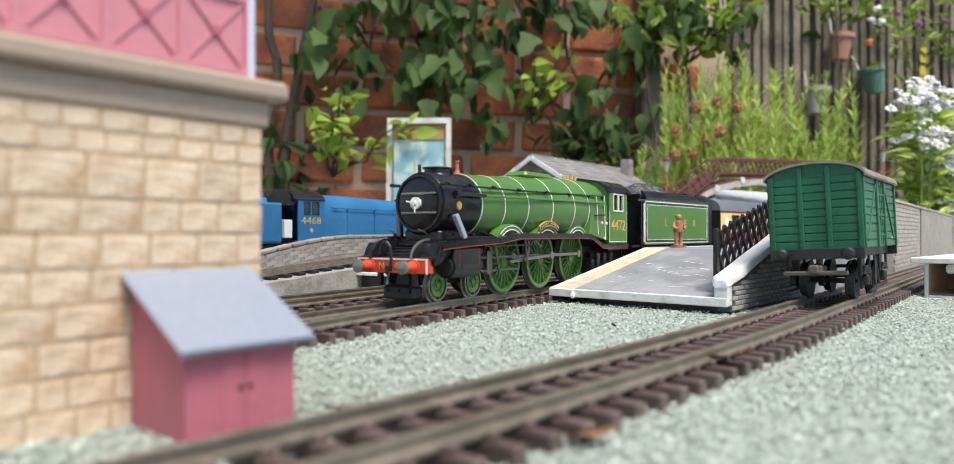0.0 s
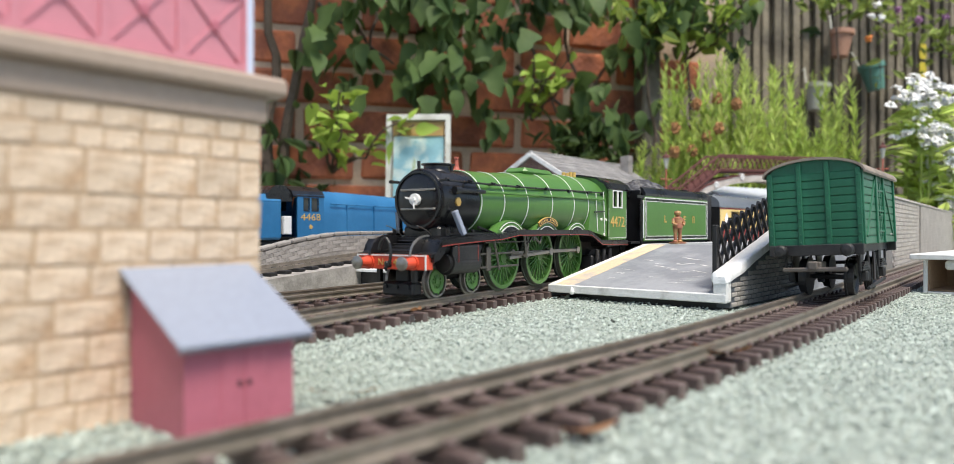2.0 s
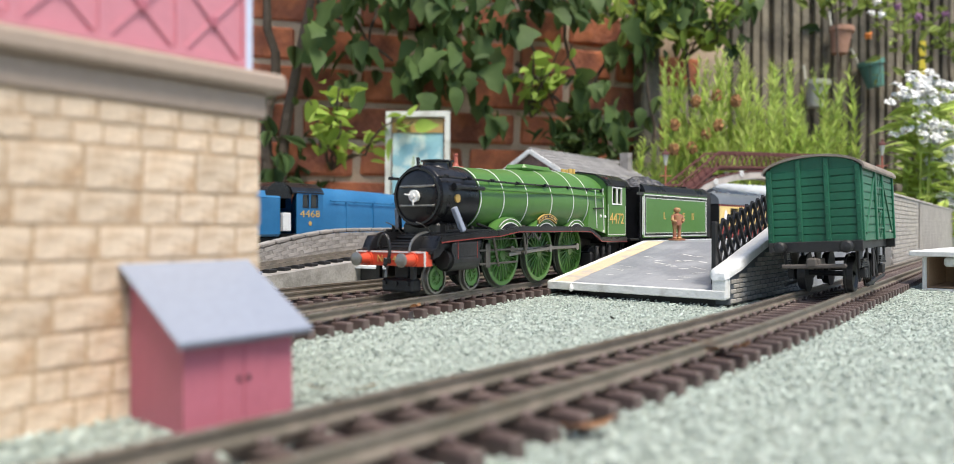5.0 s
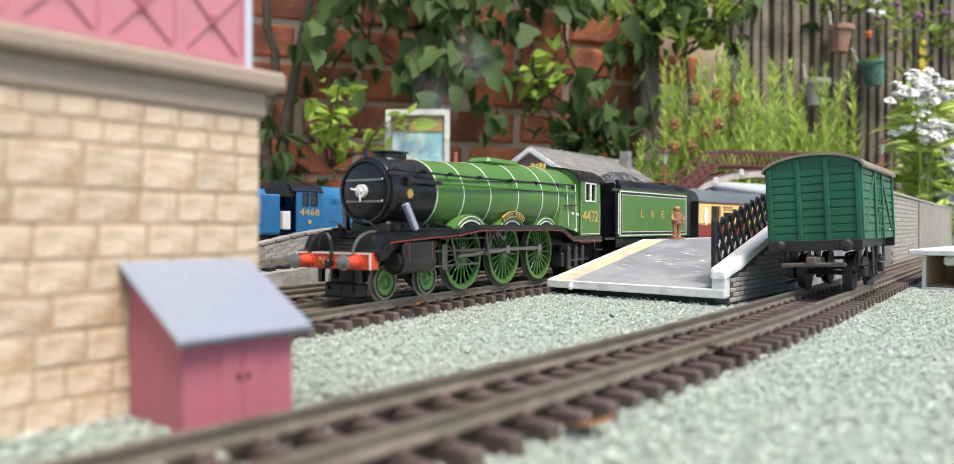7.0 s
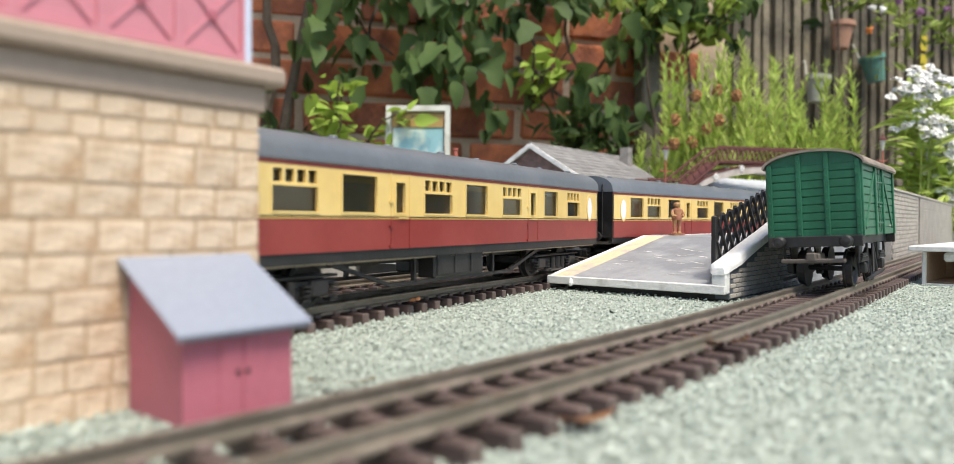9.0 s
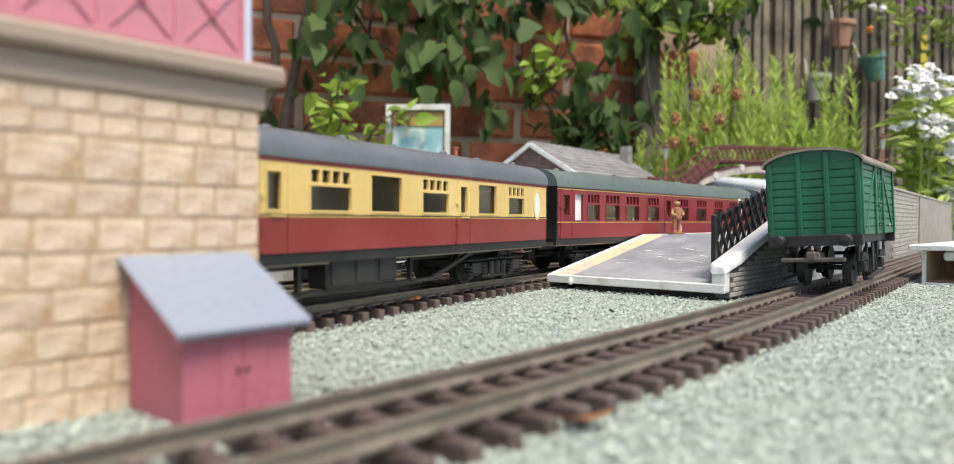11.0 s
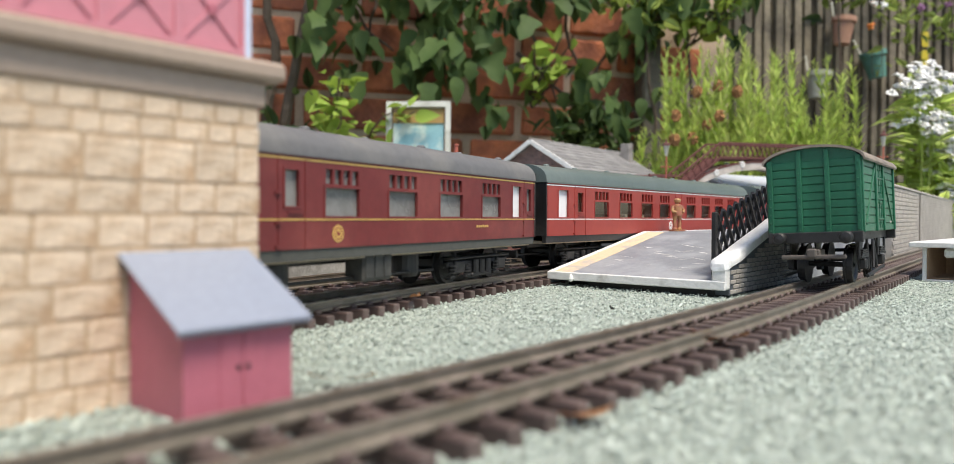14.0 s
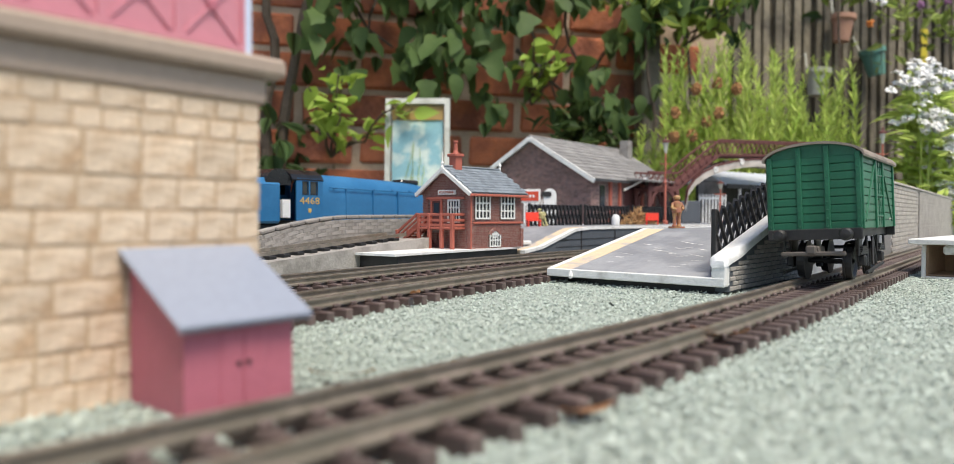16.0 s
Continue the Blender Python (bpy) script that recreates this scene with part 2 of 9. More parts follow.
def lathe(bm, prof, axis="z", n=24, m=None):
    """Turns a profile of (radius, height) round an axis."""
    rows = []
    for r, h in prof:
        row = []
        for i in range(n):
            a = 2 * math.pi * i / n
            c, s = r * math.cos(a), r * math.sin(a)
            v = {"z": (c, s, h), "x": (h, c, s), "y": (c, h, s)}[axis]
            row.append(bm.verts.new((m @ Vector(v)) if m else v))
        rows.append(row)
    for a, b in zip(rows, rows[1:]):
        for i in range(n):
            bm.faces.new((a[i], a[(i + 1) % n], b[(i + 1) % n], b[i]))
    for row in (rows[0], rows[-1]):
        if (row[0].co - row[n // 2].co).length > 1e-6:
            bm.faces.new(row)
    return bm


def extrude(bm, pts, axis, lo, hi, m=None):
    """A prism: the outline pts in the plane across the axis, from lo to hi."""
    def at(p, h):
        v = {"x": (h, p[0], p[1]), "y": (p[0], h, p[1]), "z": (p[0], p[1], h)}[axis]
        return bm.verts.new((m @ Vector(v)) if m else v)
    a, b = [at(p, lo) for p in pts], [at(p, hi) for p in pts]
    n = len(pts)
    for i in range(n):
        bm.faces.new((a[i], a[(i + 1) % n], b[(i + 1) % n], b[i]))
    bm.faces.new(a)
    bm.faces.new(b)
    return bm


def sweep(bm, prof, path):
    """A closed profile of (side, up) carried along path rows of (point, side vector)."""
    rows = [[bm.verts.new(p + s * u + Vector((0, 0, w))) for u, w in prof] for p, s in path]
    n = len(prof)
    for a, b in zip(rows, rows[1:]):
        for i in range(n):
            bm.faces.new((a[i], a[(i + 1) % n], b[(i + 1) % n], b[i]))
    bm.faces.new(rows[0])
    bm.faces.new(rows[-1])
    return bm


def letters(text, size, material, parent, m, name="lettering", label="", depth=0.0001, spacing=1.0, width=1.0):
    """Raised lettering in the built-in font, turned into a mesh."""
    cu = bpy.data.curves.new(name, "FONT")
    cu.body, cu.size, cu.extrude, cu.space_character = text, size, depth, spacing
    cu.align_x, cu.align_y, cu.resolution_u = "CENTER", "CENTER", 2
    tmp = bpy.data.objects.new(name, cu)
    me = bpy.data.meshes.new_from_object(tmp)
    bpy.data.objects.remove(tmp)
    me.materials.append(material)
    me.transform(Matrix.Diagonal((width, 1, 1, 1)))
    return part(name, me, material, parent, label, m)


def frame_m(ox, oy, deg, z=0.0):
    """A plan frame: x along the heading (degrees clockwise from +Y), y to its left."""
    a = radians(deg)
    return Matrix(((math.sin(a), -math.cos(a), 0, ox), (math.cos(a), math.sin(a), 0, oy), (0, 0, 1, z), (0, 0, 0, 1)))


# ---- lines of the layout ----
C0 = Vector((-0.0253, 0.2619, 0))
RAIL = 0.0065
STEP = 0.005


def heading(s):
    """Heading of the main line, clockwise from +Y: straight near the box, then easing round."""
    return radians(min(28.0 + max(0.0, s + 0.05) * 40.0, 42.0))


def lay_line():
    pts = {0: C0.copy()}
    for sign in (1, -1):
        p = C0.copy()
        for i in range(700):
            a = heading(sign * (i + 0.5) * STEP)
            p = p + sign * STEP * Vector((math.sin(a), math.cos(a), 0))
            pts[sign * (i + 1)] = p
    return pts


LINE = lay_line()


def main_line(s, off=0.0):
    """Point, tangent and left-hand side of the main line, s metres along it, off to its left."""
    i = math.floor(s / STEP)
    p = LINE[i].lerp(LINE[i + 1], s / STEP - i)
    a = heading(s)
    t, n = Vector((math.sin(a), math.cos(a), 0)), Vector((-math.cos(a), math.sin(a), 0))
    return p + n * off, t, n


SID_DEG = 40.26
S0, SP = 0.28, Vector((0.0826, 0.2121, 0))


def sid_heading(s):
    """The siding bends gently before the box and runs straight past the van."""
    return radians(37.2 + max(0.0, 0.30 - s) * 28.0)


def lay_siding():
    pts = {0: SP.copy()}
    for sign in (1, -1):
        p = SP.copy()
        for i in range(300):
            a = sid_heading(S0 + sign * (i + 0.5) * STEP)
            p = p + sign * STEP * Vector((math.sin(a), math.cos(a), 0))
            pts[sign * (i + 1)] = p
    return pts


SLINE = lay_siding()


def siding(s, off=0.0):
    u = (s - S0) / STEP
    i = math.floor(u)
    p = SLINE[i].lerp(SLINE[i + 1], u - i)
    a = sid_heading(s)
    t, n = Vector((math.sin(a), math.cos(a), 0)), Vector((-math.cos(a), math.sin(a), 0))
    return p + n * off, t, n


def far_line(s, off=0.0):
    """The back line on which the blue engine stands, beyond the incline."""
    return main_line(s, off + 0.215)


def track(name, label, line, s0, s1, off=0.0, z=0.0, pitch=0.0081):
    top = thing(name, label, "railway track", group="tracks")
    me = to_mesh("sleeper", bx((-0.0015, -0.0148, 0.0), (0.0015, 0.0148, 0.0032), 0.0003), M["sleeper"])
    ch = nb()
    for y in (-0.00825, 0.00825):
        box(ch, (-0.0012, y - 0.0021, 0.0032), (0.0012, y + 0.0021, 0.0044), 0.0003)
    chair = to_mesh("rail_chair", ch, M["sleeper"])
    n = int((s1 - s0) / pitch)
    for i in range(n + 1):
        p, t, nn = line(s0 + i * pitch, off)
        m = Matrix(((t.x, nn.x, 0, p.x), (t.y, nn.y, 0, p.y), (0, 0, 1, z), (0, 0, 0, 1)))
        sl = part("sleeper", me, None, top, m=m @ pose(0, 0, 0, 0, 0, 1.5 * noise.noise((i * 3.1, s0, off * 50))))
        part("rail_chair", chair, None, sl)
    for side in (-1, 1):
        path = []
        steps = max(2, int((s1 - s0) / 0.02))
        for i in range(steps + 1):
            p, t, nn = line(s0 + (s1 - s0) * i / steps, off + side * 0.00825)
            path.append((Vector((p.x, p.y, z)), nn))
        prof = [(-0.0012, 0.0038), (0.0012, 0.0038), (0.0012, 0.0043), (0.0003, 0.0047), (0.0003, 0.0056), (0.00065, 0.0059), (0.00065, 0.0062), (-0.00065, 0.0062), (-0.00065, 0.0059), (-0.0003, 0.0056), (-0.0003, 0.0047), (-0.0012, 0.0043)]
        part("rail", sweep(nb(), prof, path), M["rail"], top)
        part("rail_head", sweep(nb(), [(-0.0006, 0.0060), (0.0006, 0.0060), (0.0006, RAIL), (-0.0006, RAIL)], path), M["railhead"], top)
    return top


# ---- ground: gritty board, one sheet out to the garden ----
def ground():
    bm = nb()
    bm.faces.new([bm.verts.new((x, y, -0.004)) for x, y in ((-40, -40), (40, -40), (40, 40), (-40, 40))])
    tagged(part("ground", bm, mat("dark_garden_soil", (0.06, 0.05, 0.035), 0.95, 0, 0.2, 6, 0.8, 40, (0.10, 0.085, 0.06))), "dark garden soil round the railway boards", "ground", kind="structure")
    # board covered in grit with small height noise near the camera
    bm = nb()
    nx, ny = 150, 170
    g = [[bm.verts.new((x, y, 0.0006 * noise.noise((x * 120, y * 120, 0)) + 0.0004 * noise.noise((x * 500, y * 500, 3)))) for x in np.linspace(-0.5, 1.0, nx)] for y in np.linspace(0.0, 1.15, ny)]
    for j in range(ny - 1):
        for i in range(nx - 1):
            bm.faces.new((g[j][i], g[j][i + 1], g[j + 1][i + 1], g[j + 1][i]))
    tagged(part("grit_board", bm, M["gravel"], smooth=True), "pale grey green grit covering the railway board", "gravel", kind="structure")


ground()


def grit():
    """Loose grains on the board, thickest where the camera looks across it."""
    rng = np.random.default_rng(9)
    n = 95000
    d = 0.075 + 0.50 * rng.random(n) ** 1.25
    x = (rng.random(n) * 1.44 - 0.72) * d
    z = rng.uniform(0.0, 0.0009, n)
    r = rng.uniform(0.00026, 0.00062, n)
    base = np.array([(1, 0, 0), (-1, 0, 0), (0, 1, 0), (0, -1, 0), (0, 0, 1), (0, 0, -1)], float)
    v = base[None] * rng.uniform(0.6, 1.3, (n, 6, 1)) * r[:, None, None]
    a = rng.uniform(0, 6.283, n)
    c, s = np.cos(a), np.sin(a)
    vx = v[..., 0] * c[:, None] - v[..., 1] * s[:, None] + 0.4 * v[..., 2]
    vy = v[..., 0] * s[:, None] + v[..., 1] * c[:, None]
    vz = v[..., 2] * 0.75 + 0.3 * v[..., 0]
    pts = np.stack([vx + x[:, None], vy + d[:, None], vz + z[:, None]], -1).reshape(-1, 3)
    tri = np.array([(0, 2, 4), (2, 1, 4), (1, 3, 4), (3, 0, 4), (2, 0, 5), (1, 2, 5), (3, 1, 5), (0, 3, 5)])
    faces = (tri[None] + 6 * np.arange(n)[:, None, None]).reshape(-1, 3)
    me = bpy.data.meshes.new("grit")
    me.from_pydata(pts.tolist(), [], faces.tolist())
    me.materials.append(M["grit"])
    tagged(new("grit", me), "loose pale grey green grit grains on the board", "gravel", kind="stuff")


grit()
track("railway_track", "brown plastic track of the near siding on pale grit", siding, -0.02, 1.0)
track("railway_track", "brown plastic main line track beside the grit", main_line, -0.35, 1.1)
track("railway_track", "brown plastic second main line track", main_line, -0.35, 1.1, 0.051)


# ---- rolling stock; x runs forward, +y is the side toward the siding, z from rail top ----
def holed(bm, x0, x1, z0, z1, holes, y0, y1, m=None):
    """A plate from y0 to y1 with rectangular openings through it."""
    xs = sorted({x0, x1, *[h[0] for h in holes], *[h[1] for h in holes]})
    zs = sorted({z0, z1, *[h[2] for h in holes], *[h[3] for h in holes]})
    nx, nz = len(xs) - 1, len(zs) - 1
    solid = [[not any(h[0] < (xs[i] + xs[i + 1]) / 2 < h[1] and h[2] < (zs[j] + zs[j + 1]) / 2 < h[3] for h in holes) for j in range(nz)] for i in range(nx)]
    vs = {}

    def v(i, j, k):
        if (i, j, k) not in vs:
            p = Vector((xs[i], (y0, y1)[k], zs[j]))
            vs[i, j, k] = bm.verts.new(m @ p if m else p)
        return vs[i, j, k]
    for i in range(nx):
        for j in range(nz):
            if not solid[i][j]:
                continue
            for k in (0, 1):
                bm.faces.new((v(i, j, k), v(i + 1, j, k), v(i + 1, j + 1, k), v(i, j + 1, k)))
            for di, dj, a, b in ((-1, 0, (i, j), (i, j + 1)), (1, 0, (i + 1, j), (i + 1, j + 1)), (0, -1, (i, j), (i + 1, j)), (0, 1, (i, j + 1), (i + 1, j + 1))):
                ii, jj = i + di, j + dj
                if not (0 <= ii < nx and 0 <= jj < nz and solid[ii][jj]):
                    bm.faces.new((v(*a, 0), v(*b, 0), v(*b, 1), v(*a, 1)))
    return bm


def bogie(parent, x):
    b = part("bogie", bx((x - 0.021, -0.0100, 0.0055), (x + 0.021, 0.0100, 0.0100), 0.001), M["matblack"], parent)
    for sy in (-1, 1):
        bm = nb()
        y0, y1 = sy * 0.0118, sy * 0.0138
        box(bm, (x - 0.0235, y0, 0.0062), (x + 0.0235, y1, 0.0085), 0.0004)
        box(bm, (x - 0.010, y0, 0.0035), (x + 0.010, y1, 0.0065), 0.0004)
        for dx in (-0.0165, 0.0165):
            box(bm, (x + dx - 0.0035, y0, 0.0040), (x + dx + 0.0035, sy * 0.0150, 0.0085), 0.0005)
            for e in (-0.0055, 0.0055):
                for k in range(4):
                    tube(bm, (x + dx + e, sy * 0.0145, 0.0030 + k * 0.0012), (x + dx + e, sy * 0.0145, 0.0036 + k * 0.0012), 0.0014, n=8)
                box(bm, (x + dx + e - 0.0016, y0, 0.0024), (x + dx + e + 0.0016, sy * 0.0150, 0.0030))
        for e in (-0.005, 0.0, 0.005):
            tube(bm, (x + e, sy * 0.0146, 0.0036), (x + e, sy * 0.0146, 0.0085), 0.0013, n=8)
        box(bm, (x - 0.0075, y0, 0.0022), (x + 0.0075, sy * 0.0150, 0.0036), 0.0004)
        box(bm, (x - 0.0235, y0, 0.0090), (x + 0.0235, sy * 0.0150, 0.0098), 0.0003)
        part("side_frame", bm, M["matblack"], b)
    for dx in (-0.0165, 0.0165):
        wm = nb()
        for sy in (-1, 1):
            lathe(wm, [(0.0002, sy * 0.0068), (0.0078, sy * 0.0068), (0.0078, sy * 0.0075), (0.0070, sy * 0.0076), (0.0069, sy * 0.0096), (0.0058, sy * 0.0096), (0.0050, sy * 0.0090), (0.0002, sy * 0.0092)], "y", 20, Matrix.Translation((x + dx, 0, 0.0070)))
        tube(wm, (x + dx, -0.009, 0.007), (x + dx, 0.009, 0.007), 0.001, n=8)
        part("wheelset", wm, M["matblack"], b, smooth=False)
    return b


def roof_outline(w, z0, z1, n=14, thick=0.0012):
    pts = []
    for i in range(n + 1):
        a = math.pi * i / n
        c, s = math.cos(a), math.sin(a)
        pts.append((w * math.copysign(abs(c) ** 0.75, c), z0 + (z1 - z0) * s ** 0.8 if s > 0 else z0))
    return pts


def gangway(parent, x, s):
    g = nb()
    for k in range(5):
        box(g, (x + s * (0.0006 + k * 0.0010), -0.0085, 0.0135), (x + s * (0.0011 + k * 0.0010), 0.0085, 0.0430), 0.0008)
    box(g, (x, -0.0072, 0.0145), (x + s * 0.0045, 0.0072, 0.0420))
    part("gangway_bellows", g, M["matblack"], parent)


def four_wheels(parent, h):
    """Two axles with springs, brake gear and boxes under a short van."""
    for s in (-1, 1):
        x = s * (h - 0.028)
        wm = nb()
        for sy in (-1, 1):
            lathe(wm, [(0.0002, sy * 0.0068), (0.0078, sy * 0.0068), (0.0078, sy * 0.0075), (0.0070, sy * 0.0076), (0.0069, sy * 0.0096), (0.0056, sy * 0.0096), (0.0048, sy * 0.0088), (0.0002, sy * 0.0092)], "y", 24, Matrix.Translation((x, 0, 0.0070)))
        tube(wm, (x, -0.009, 0.007), (x, 0.009, 0.007), 0.001, n=8)
        part("wheelset", wm, M["steel"], parent, "pale steel wheels")
        for sy in (-1, 1):
            g = nb()
            box(g, (x - 0.003, sy * 0.0115, 0.0050), (x + 0.003, sy * 0.0150, 0.0110), 0.0006)
            for k in range(3):
                box(g, (x - 0.012 + k * 0.002, sy * 0.0120, 0.0110 + k * 0.0008), (x + 0.012 - k * 0.002, sy * 0.0145, 0.0117 + k * 0.0008), 0.0002)
            for e in (-0.0045, 0.0045):
                box(g, (x + e - 0.0005, sy * 0.0118, 0.0040), (x + e + 0.0005, sy * 0.0128, 0.0150))
            box(g, (x - 0.0105, sy * 0.0075, 0.0035), (x - 0.0080, sy * 0.0100, 0.0110), 0.0004)
            part("axle_guard", g, M["matblack"], parent)
    for x0, x1 in ((-0.040, -0.026), (-0.014, -0.002), (0.012, 0.034)):
        part("underframe_box", bx((x0, 0.0080, 0.0055), (x1, 0.0135, 0.0150), 0.0005), M["matblack"], parent)
    rod = nb()
    tube(rod, (-h * 0.7, 0.0140, 0.0060), (h * 0.7, 0.0140, 0.0060), 0.0005, n=6)
    for e in range(7):
        x = -h * 0.6 + e * h * 0.2
        tube(rod, (x, 0.0140, 0.0060), (x + 0.003, 0.0145, 0.0150), 0.0004, n=6)
    part("brake_rodding", rod, M["matblack"], parent)


def coach(label, upper, lower, roofm, win, L=0.258, plan="A", lining=None, base=0.0142, group="coaches of the train", texts=(), skirt=None, blanks=(), axles=False, raise_waist=0.0, truss=False, glaze=None):
    """A bogie coach. win: openings (x, width, kind) along the visible side: 'v' with a row of top vents, 'p' plain, 'd' door light, 'b' blanked white."""
    top = thing("railway_coach", label, "train coach", group=group)
    W, zb, zw, zt = 0.0178, 0.0160, 0.0236 + raise_waist, 0.0402
    V0, V1, V2, V3 = 0.0243 + raise_waist * 1.1, 0.0324 + raise_waist * 0.5, 0.0332 + raise_waist * 0.5, 0.0372 + raise_waist * 0.2
    h = L / 2
    holes, winlist = [], []
    for x, w, k in win:
        lo, hi = V0, V3
        if k == "v":
            holes.append((x - w / 2, x + w / 2, lo, V1))
            nv = 4
            for i in range(nv):
                a = x - w / 2 + w * (i + 0.12) / nv
                holes.append((a, a + w / nv * 0.76, V2, V3))
        elif k == "d":
            holes.append((x - w / 2, x + w / 2, 0.0268, 0.0364))
        elif k == "o":
            pass
        elif k == "t":
            holes.append((x - w / 2, x + w / 2, 0.0268, 0.0380))
        else:
            holes.append((x - w / 2, x + w / 2, lo, V3))
        winlist.append((x, w, k))
    for sy in (1, -1):
        y0, y1 = sy * (W - 0.0010), sy * W
        part("upper_side", holed(nb(), -h, h, zw, zt, holes, y0, y1), upper, top)
        part("lower_side", bx((-h, y0, zb), (h, y1, zw)), lower, top)
        part("solebar", bx((-h, sy * (W - 0.0025), base - 0.0012), (h, sy * (W - 0.0004), zb)), skirt or M["matblack"], top)
    for s in (-1, 1):
        e = nb()
        out = [(-W, zb), (W, zb)] + [(y, z) for y, z in roof_outline(W, zt, 0.0486)]
        extrude(e, out, "x", s * (h - 0.0010), s * (h + 0.0004))
        for y in (-0.012, 0.012):
            tube(e, (s * (h + 0.0010), y, zb + 0.002), (s * (h + 0.0010), y, 0.044), 0.0004, n=6)
        end = part("coach_end", e, M["matblack"], top)
        gangway(top, s * h, s)
        for y in (-0.011, 0.011):
            bf = nb()
            tube(bf, (s * h, y, 0.0165), (s * (h + 0.004), y, 0.0165), 0.0011, n=10)
            tube(bf, (s * (h + 0.004), y, 0.0165), (s * (h + 0.005), y, 0.0165), 0.0026, n=14)
            part("buffer", bf, M["matblack"], top)
        cp = nb()
        box(cp, (s * (h - 0.030), -0.003, 0.0068), (s * (h + 0.0075), 0.003, 0.0076))
        box(cp, (s * (h + 0.006), -0.0065, 0.0062), (s * (h + 0.0072), 0.0065, 0.0095), 0.0003)
        part("coupling", cp, M["matblack"], top)
    ro = nb()
    extrude(ro, [(y * 1.02, z) for y, z in roof_outline(W, zt, 0.0490)], "x", -h - 0.0006, h + 0.0006)
    roof = part("roof", ro, roofm, top, smooth=True)
    for i in range(9):
        x = -h + L * (i + 0.5) / 9
        for y in (-0.0075, 0.0055) if i % 2 else (0.0075,):
            z = 0.0482
            part("roof_ventilator", lathe(nb(), [(0.0017, z - 0.001), (0.0017, z + 0.0006), (0.0011, z + 0.0012), (0.0001, z + 0.0013)], "z", 10, Matrix.Translation((x, y, 0))), roofm, top)
    rb = nb()
    box(rb, (-h * 0.75, 0.0085, 0.0462), (h * 0.2, 0.0105, 0.0472), 0.0002)
    part("roof_pipe", rb, roofm, top)
    # gutter strip and lining
    for sy in (1, -1):
        part("gutter", bx((-h, sy * W, zt - 0.0003), (h, sy * (W + 0.0005), zt + 0.0004)), roofm, top)
        if lining:
            part("waist_line", bx((-h, sy * W, zw - 0.0002), (h, sy * (W + 0.00012), zw + 0.00025)), lining, top)
            part("cantrail_line", bx((-h, sy * W, zt - 0.0014), (h, sy * (W + 0.00012), zt - 0.0009)), lining, top)
    # glazing, frames, doors
    for x, w, k in winlist:
        if k == "o":
            o = lathe(nb(), [(0.0001, 0), (1, 0), (1, 0.0002), (0.0001, 0.0002)], "y", 24, Matrix.Translation((x, W, 0.0310)) @ Matrix.Diagonal((0.0029, 1, 0.0054, 1)))
            ob = part("oval_window", o, M["blind"], top, "white oval lavatory window")
            ring = lathe(nb(), [(1, 0), (1.2, 0), (1.2, 0.0003), (1, 0.0003), (1, 0)], "y", 24, Matrix.Translation((x, W, 0.0310)) @ Matrix.Diagonal((0.0029, 1, 0.0054, 1)))
            part("window_frame", ring, upper, ob)
            continue
        lo, hi = (0.0268, 0.0364) if k == "d" else (0.0268, 0.0380) if k == "t" else (V0, V3)
        pane = bx((x - w / 2 - 0.0003, W - 0.0015, lo - 0.0003), (x + w / 2 + 0.0003, W - 0.0012, hi + 0.0003))
        ob = part("blanked_window" if k == "b" or x in blanks else "window", pane, M["blind"] if k == "b" or x in blanks else glaze or M["window"], top)
        ob.visible_shadow = k == "b"
        fr = holed(nb(), x - w / 2 - 0.0004, x + w / 2 + 0.0004, lo - 0.0004, (V1 if k == "v" else hi) + 0.0004, [(x - w / 2 + 0.0002, x + w / 2 - 0.0002, lo + 0.0002, (V1 if k == "v" else hi) - 0.0002)], W - 0.0004, W + 0.0002)
        part("window_frame", fr, upper, ob)
        if k == "d":
            d, du = nb(), nb()
            for e in (-w / 2 - 0.0022, w / 2 + 0.0022):
                box(d, (x + e - 0.00015, W - 0.0002, zb), (x + e + 0.00015, W + 0.00020, zw))
                box(du, (x + e - 0.00015, W - 0.0002, zw), (x + e + 0.00015, W + 0.00020, zt - 0.001))
            for z in (0.0165, 0.0225):
                box(d, (x + w / 2 + 0.0014, W, z), (x + w / 2 + 0.0034, W + 0.0006, z + 0.0006))
            box(du, (x + w / 2 + 0.0014, W, 0.0300), (x + w / 2 + 0.0034, W + 0.0006, 0.0306))
            box(du, (x - w / 2 - 0.001, W, 0.0252), (x + w / 2 - 0.001, W + 0.0005, 0.0256))
            part("door_outline", d, lower, top)
            part("door_outline", du, upper, top)
    # inside
    part("floor_pan", bx((-h + 0.001, -W + 0.002, 0.0124), (h - 0.001, W - 0.002, 0.0138)), M["inside"], top)
    part("corridor_partition", bx((-h + 0.004, -0.0055, 0.0138), (h - 0.004, -0.0045, 0.0370)), M["tanint"] if plan == "A" else M["inside"], top)
    se = nb()
    k = 0
    x = -h + 0.014
    while x < h - 0.012:
        box(se, (x, -0.004, 0.0138), (x + 0.006, W - 0.003, 0.0200), 0.0006)
        box(se, (x + 0.0025, -0.004, 0.0200), (x + 0.0045, W - 0.003, 0.0262), 0.0006)
        x += 0.0205
    part("seats", se, M["inside"], top)
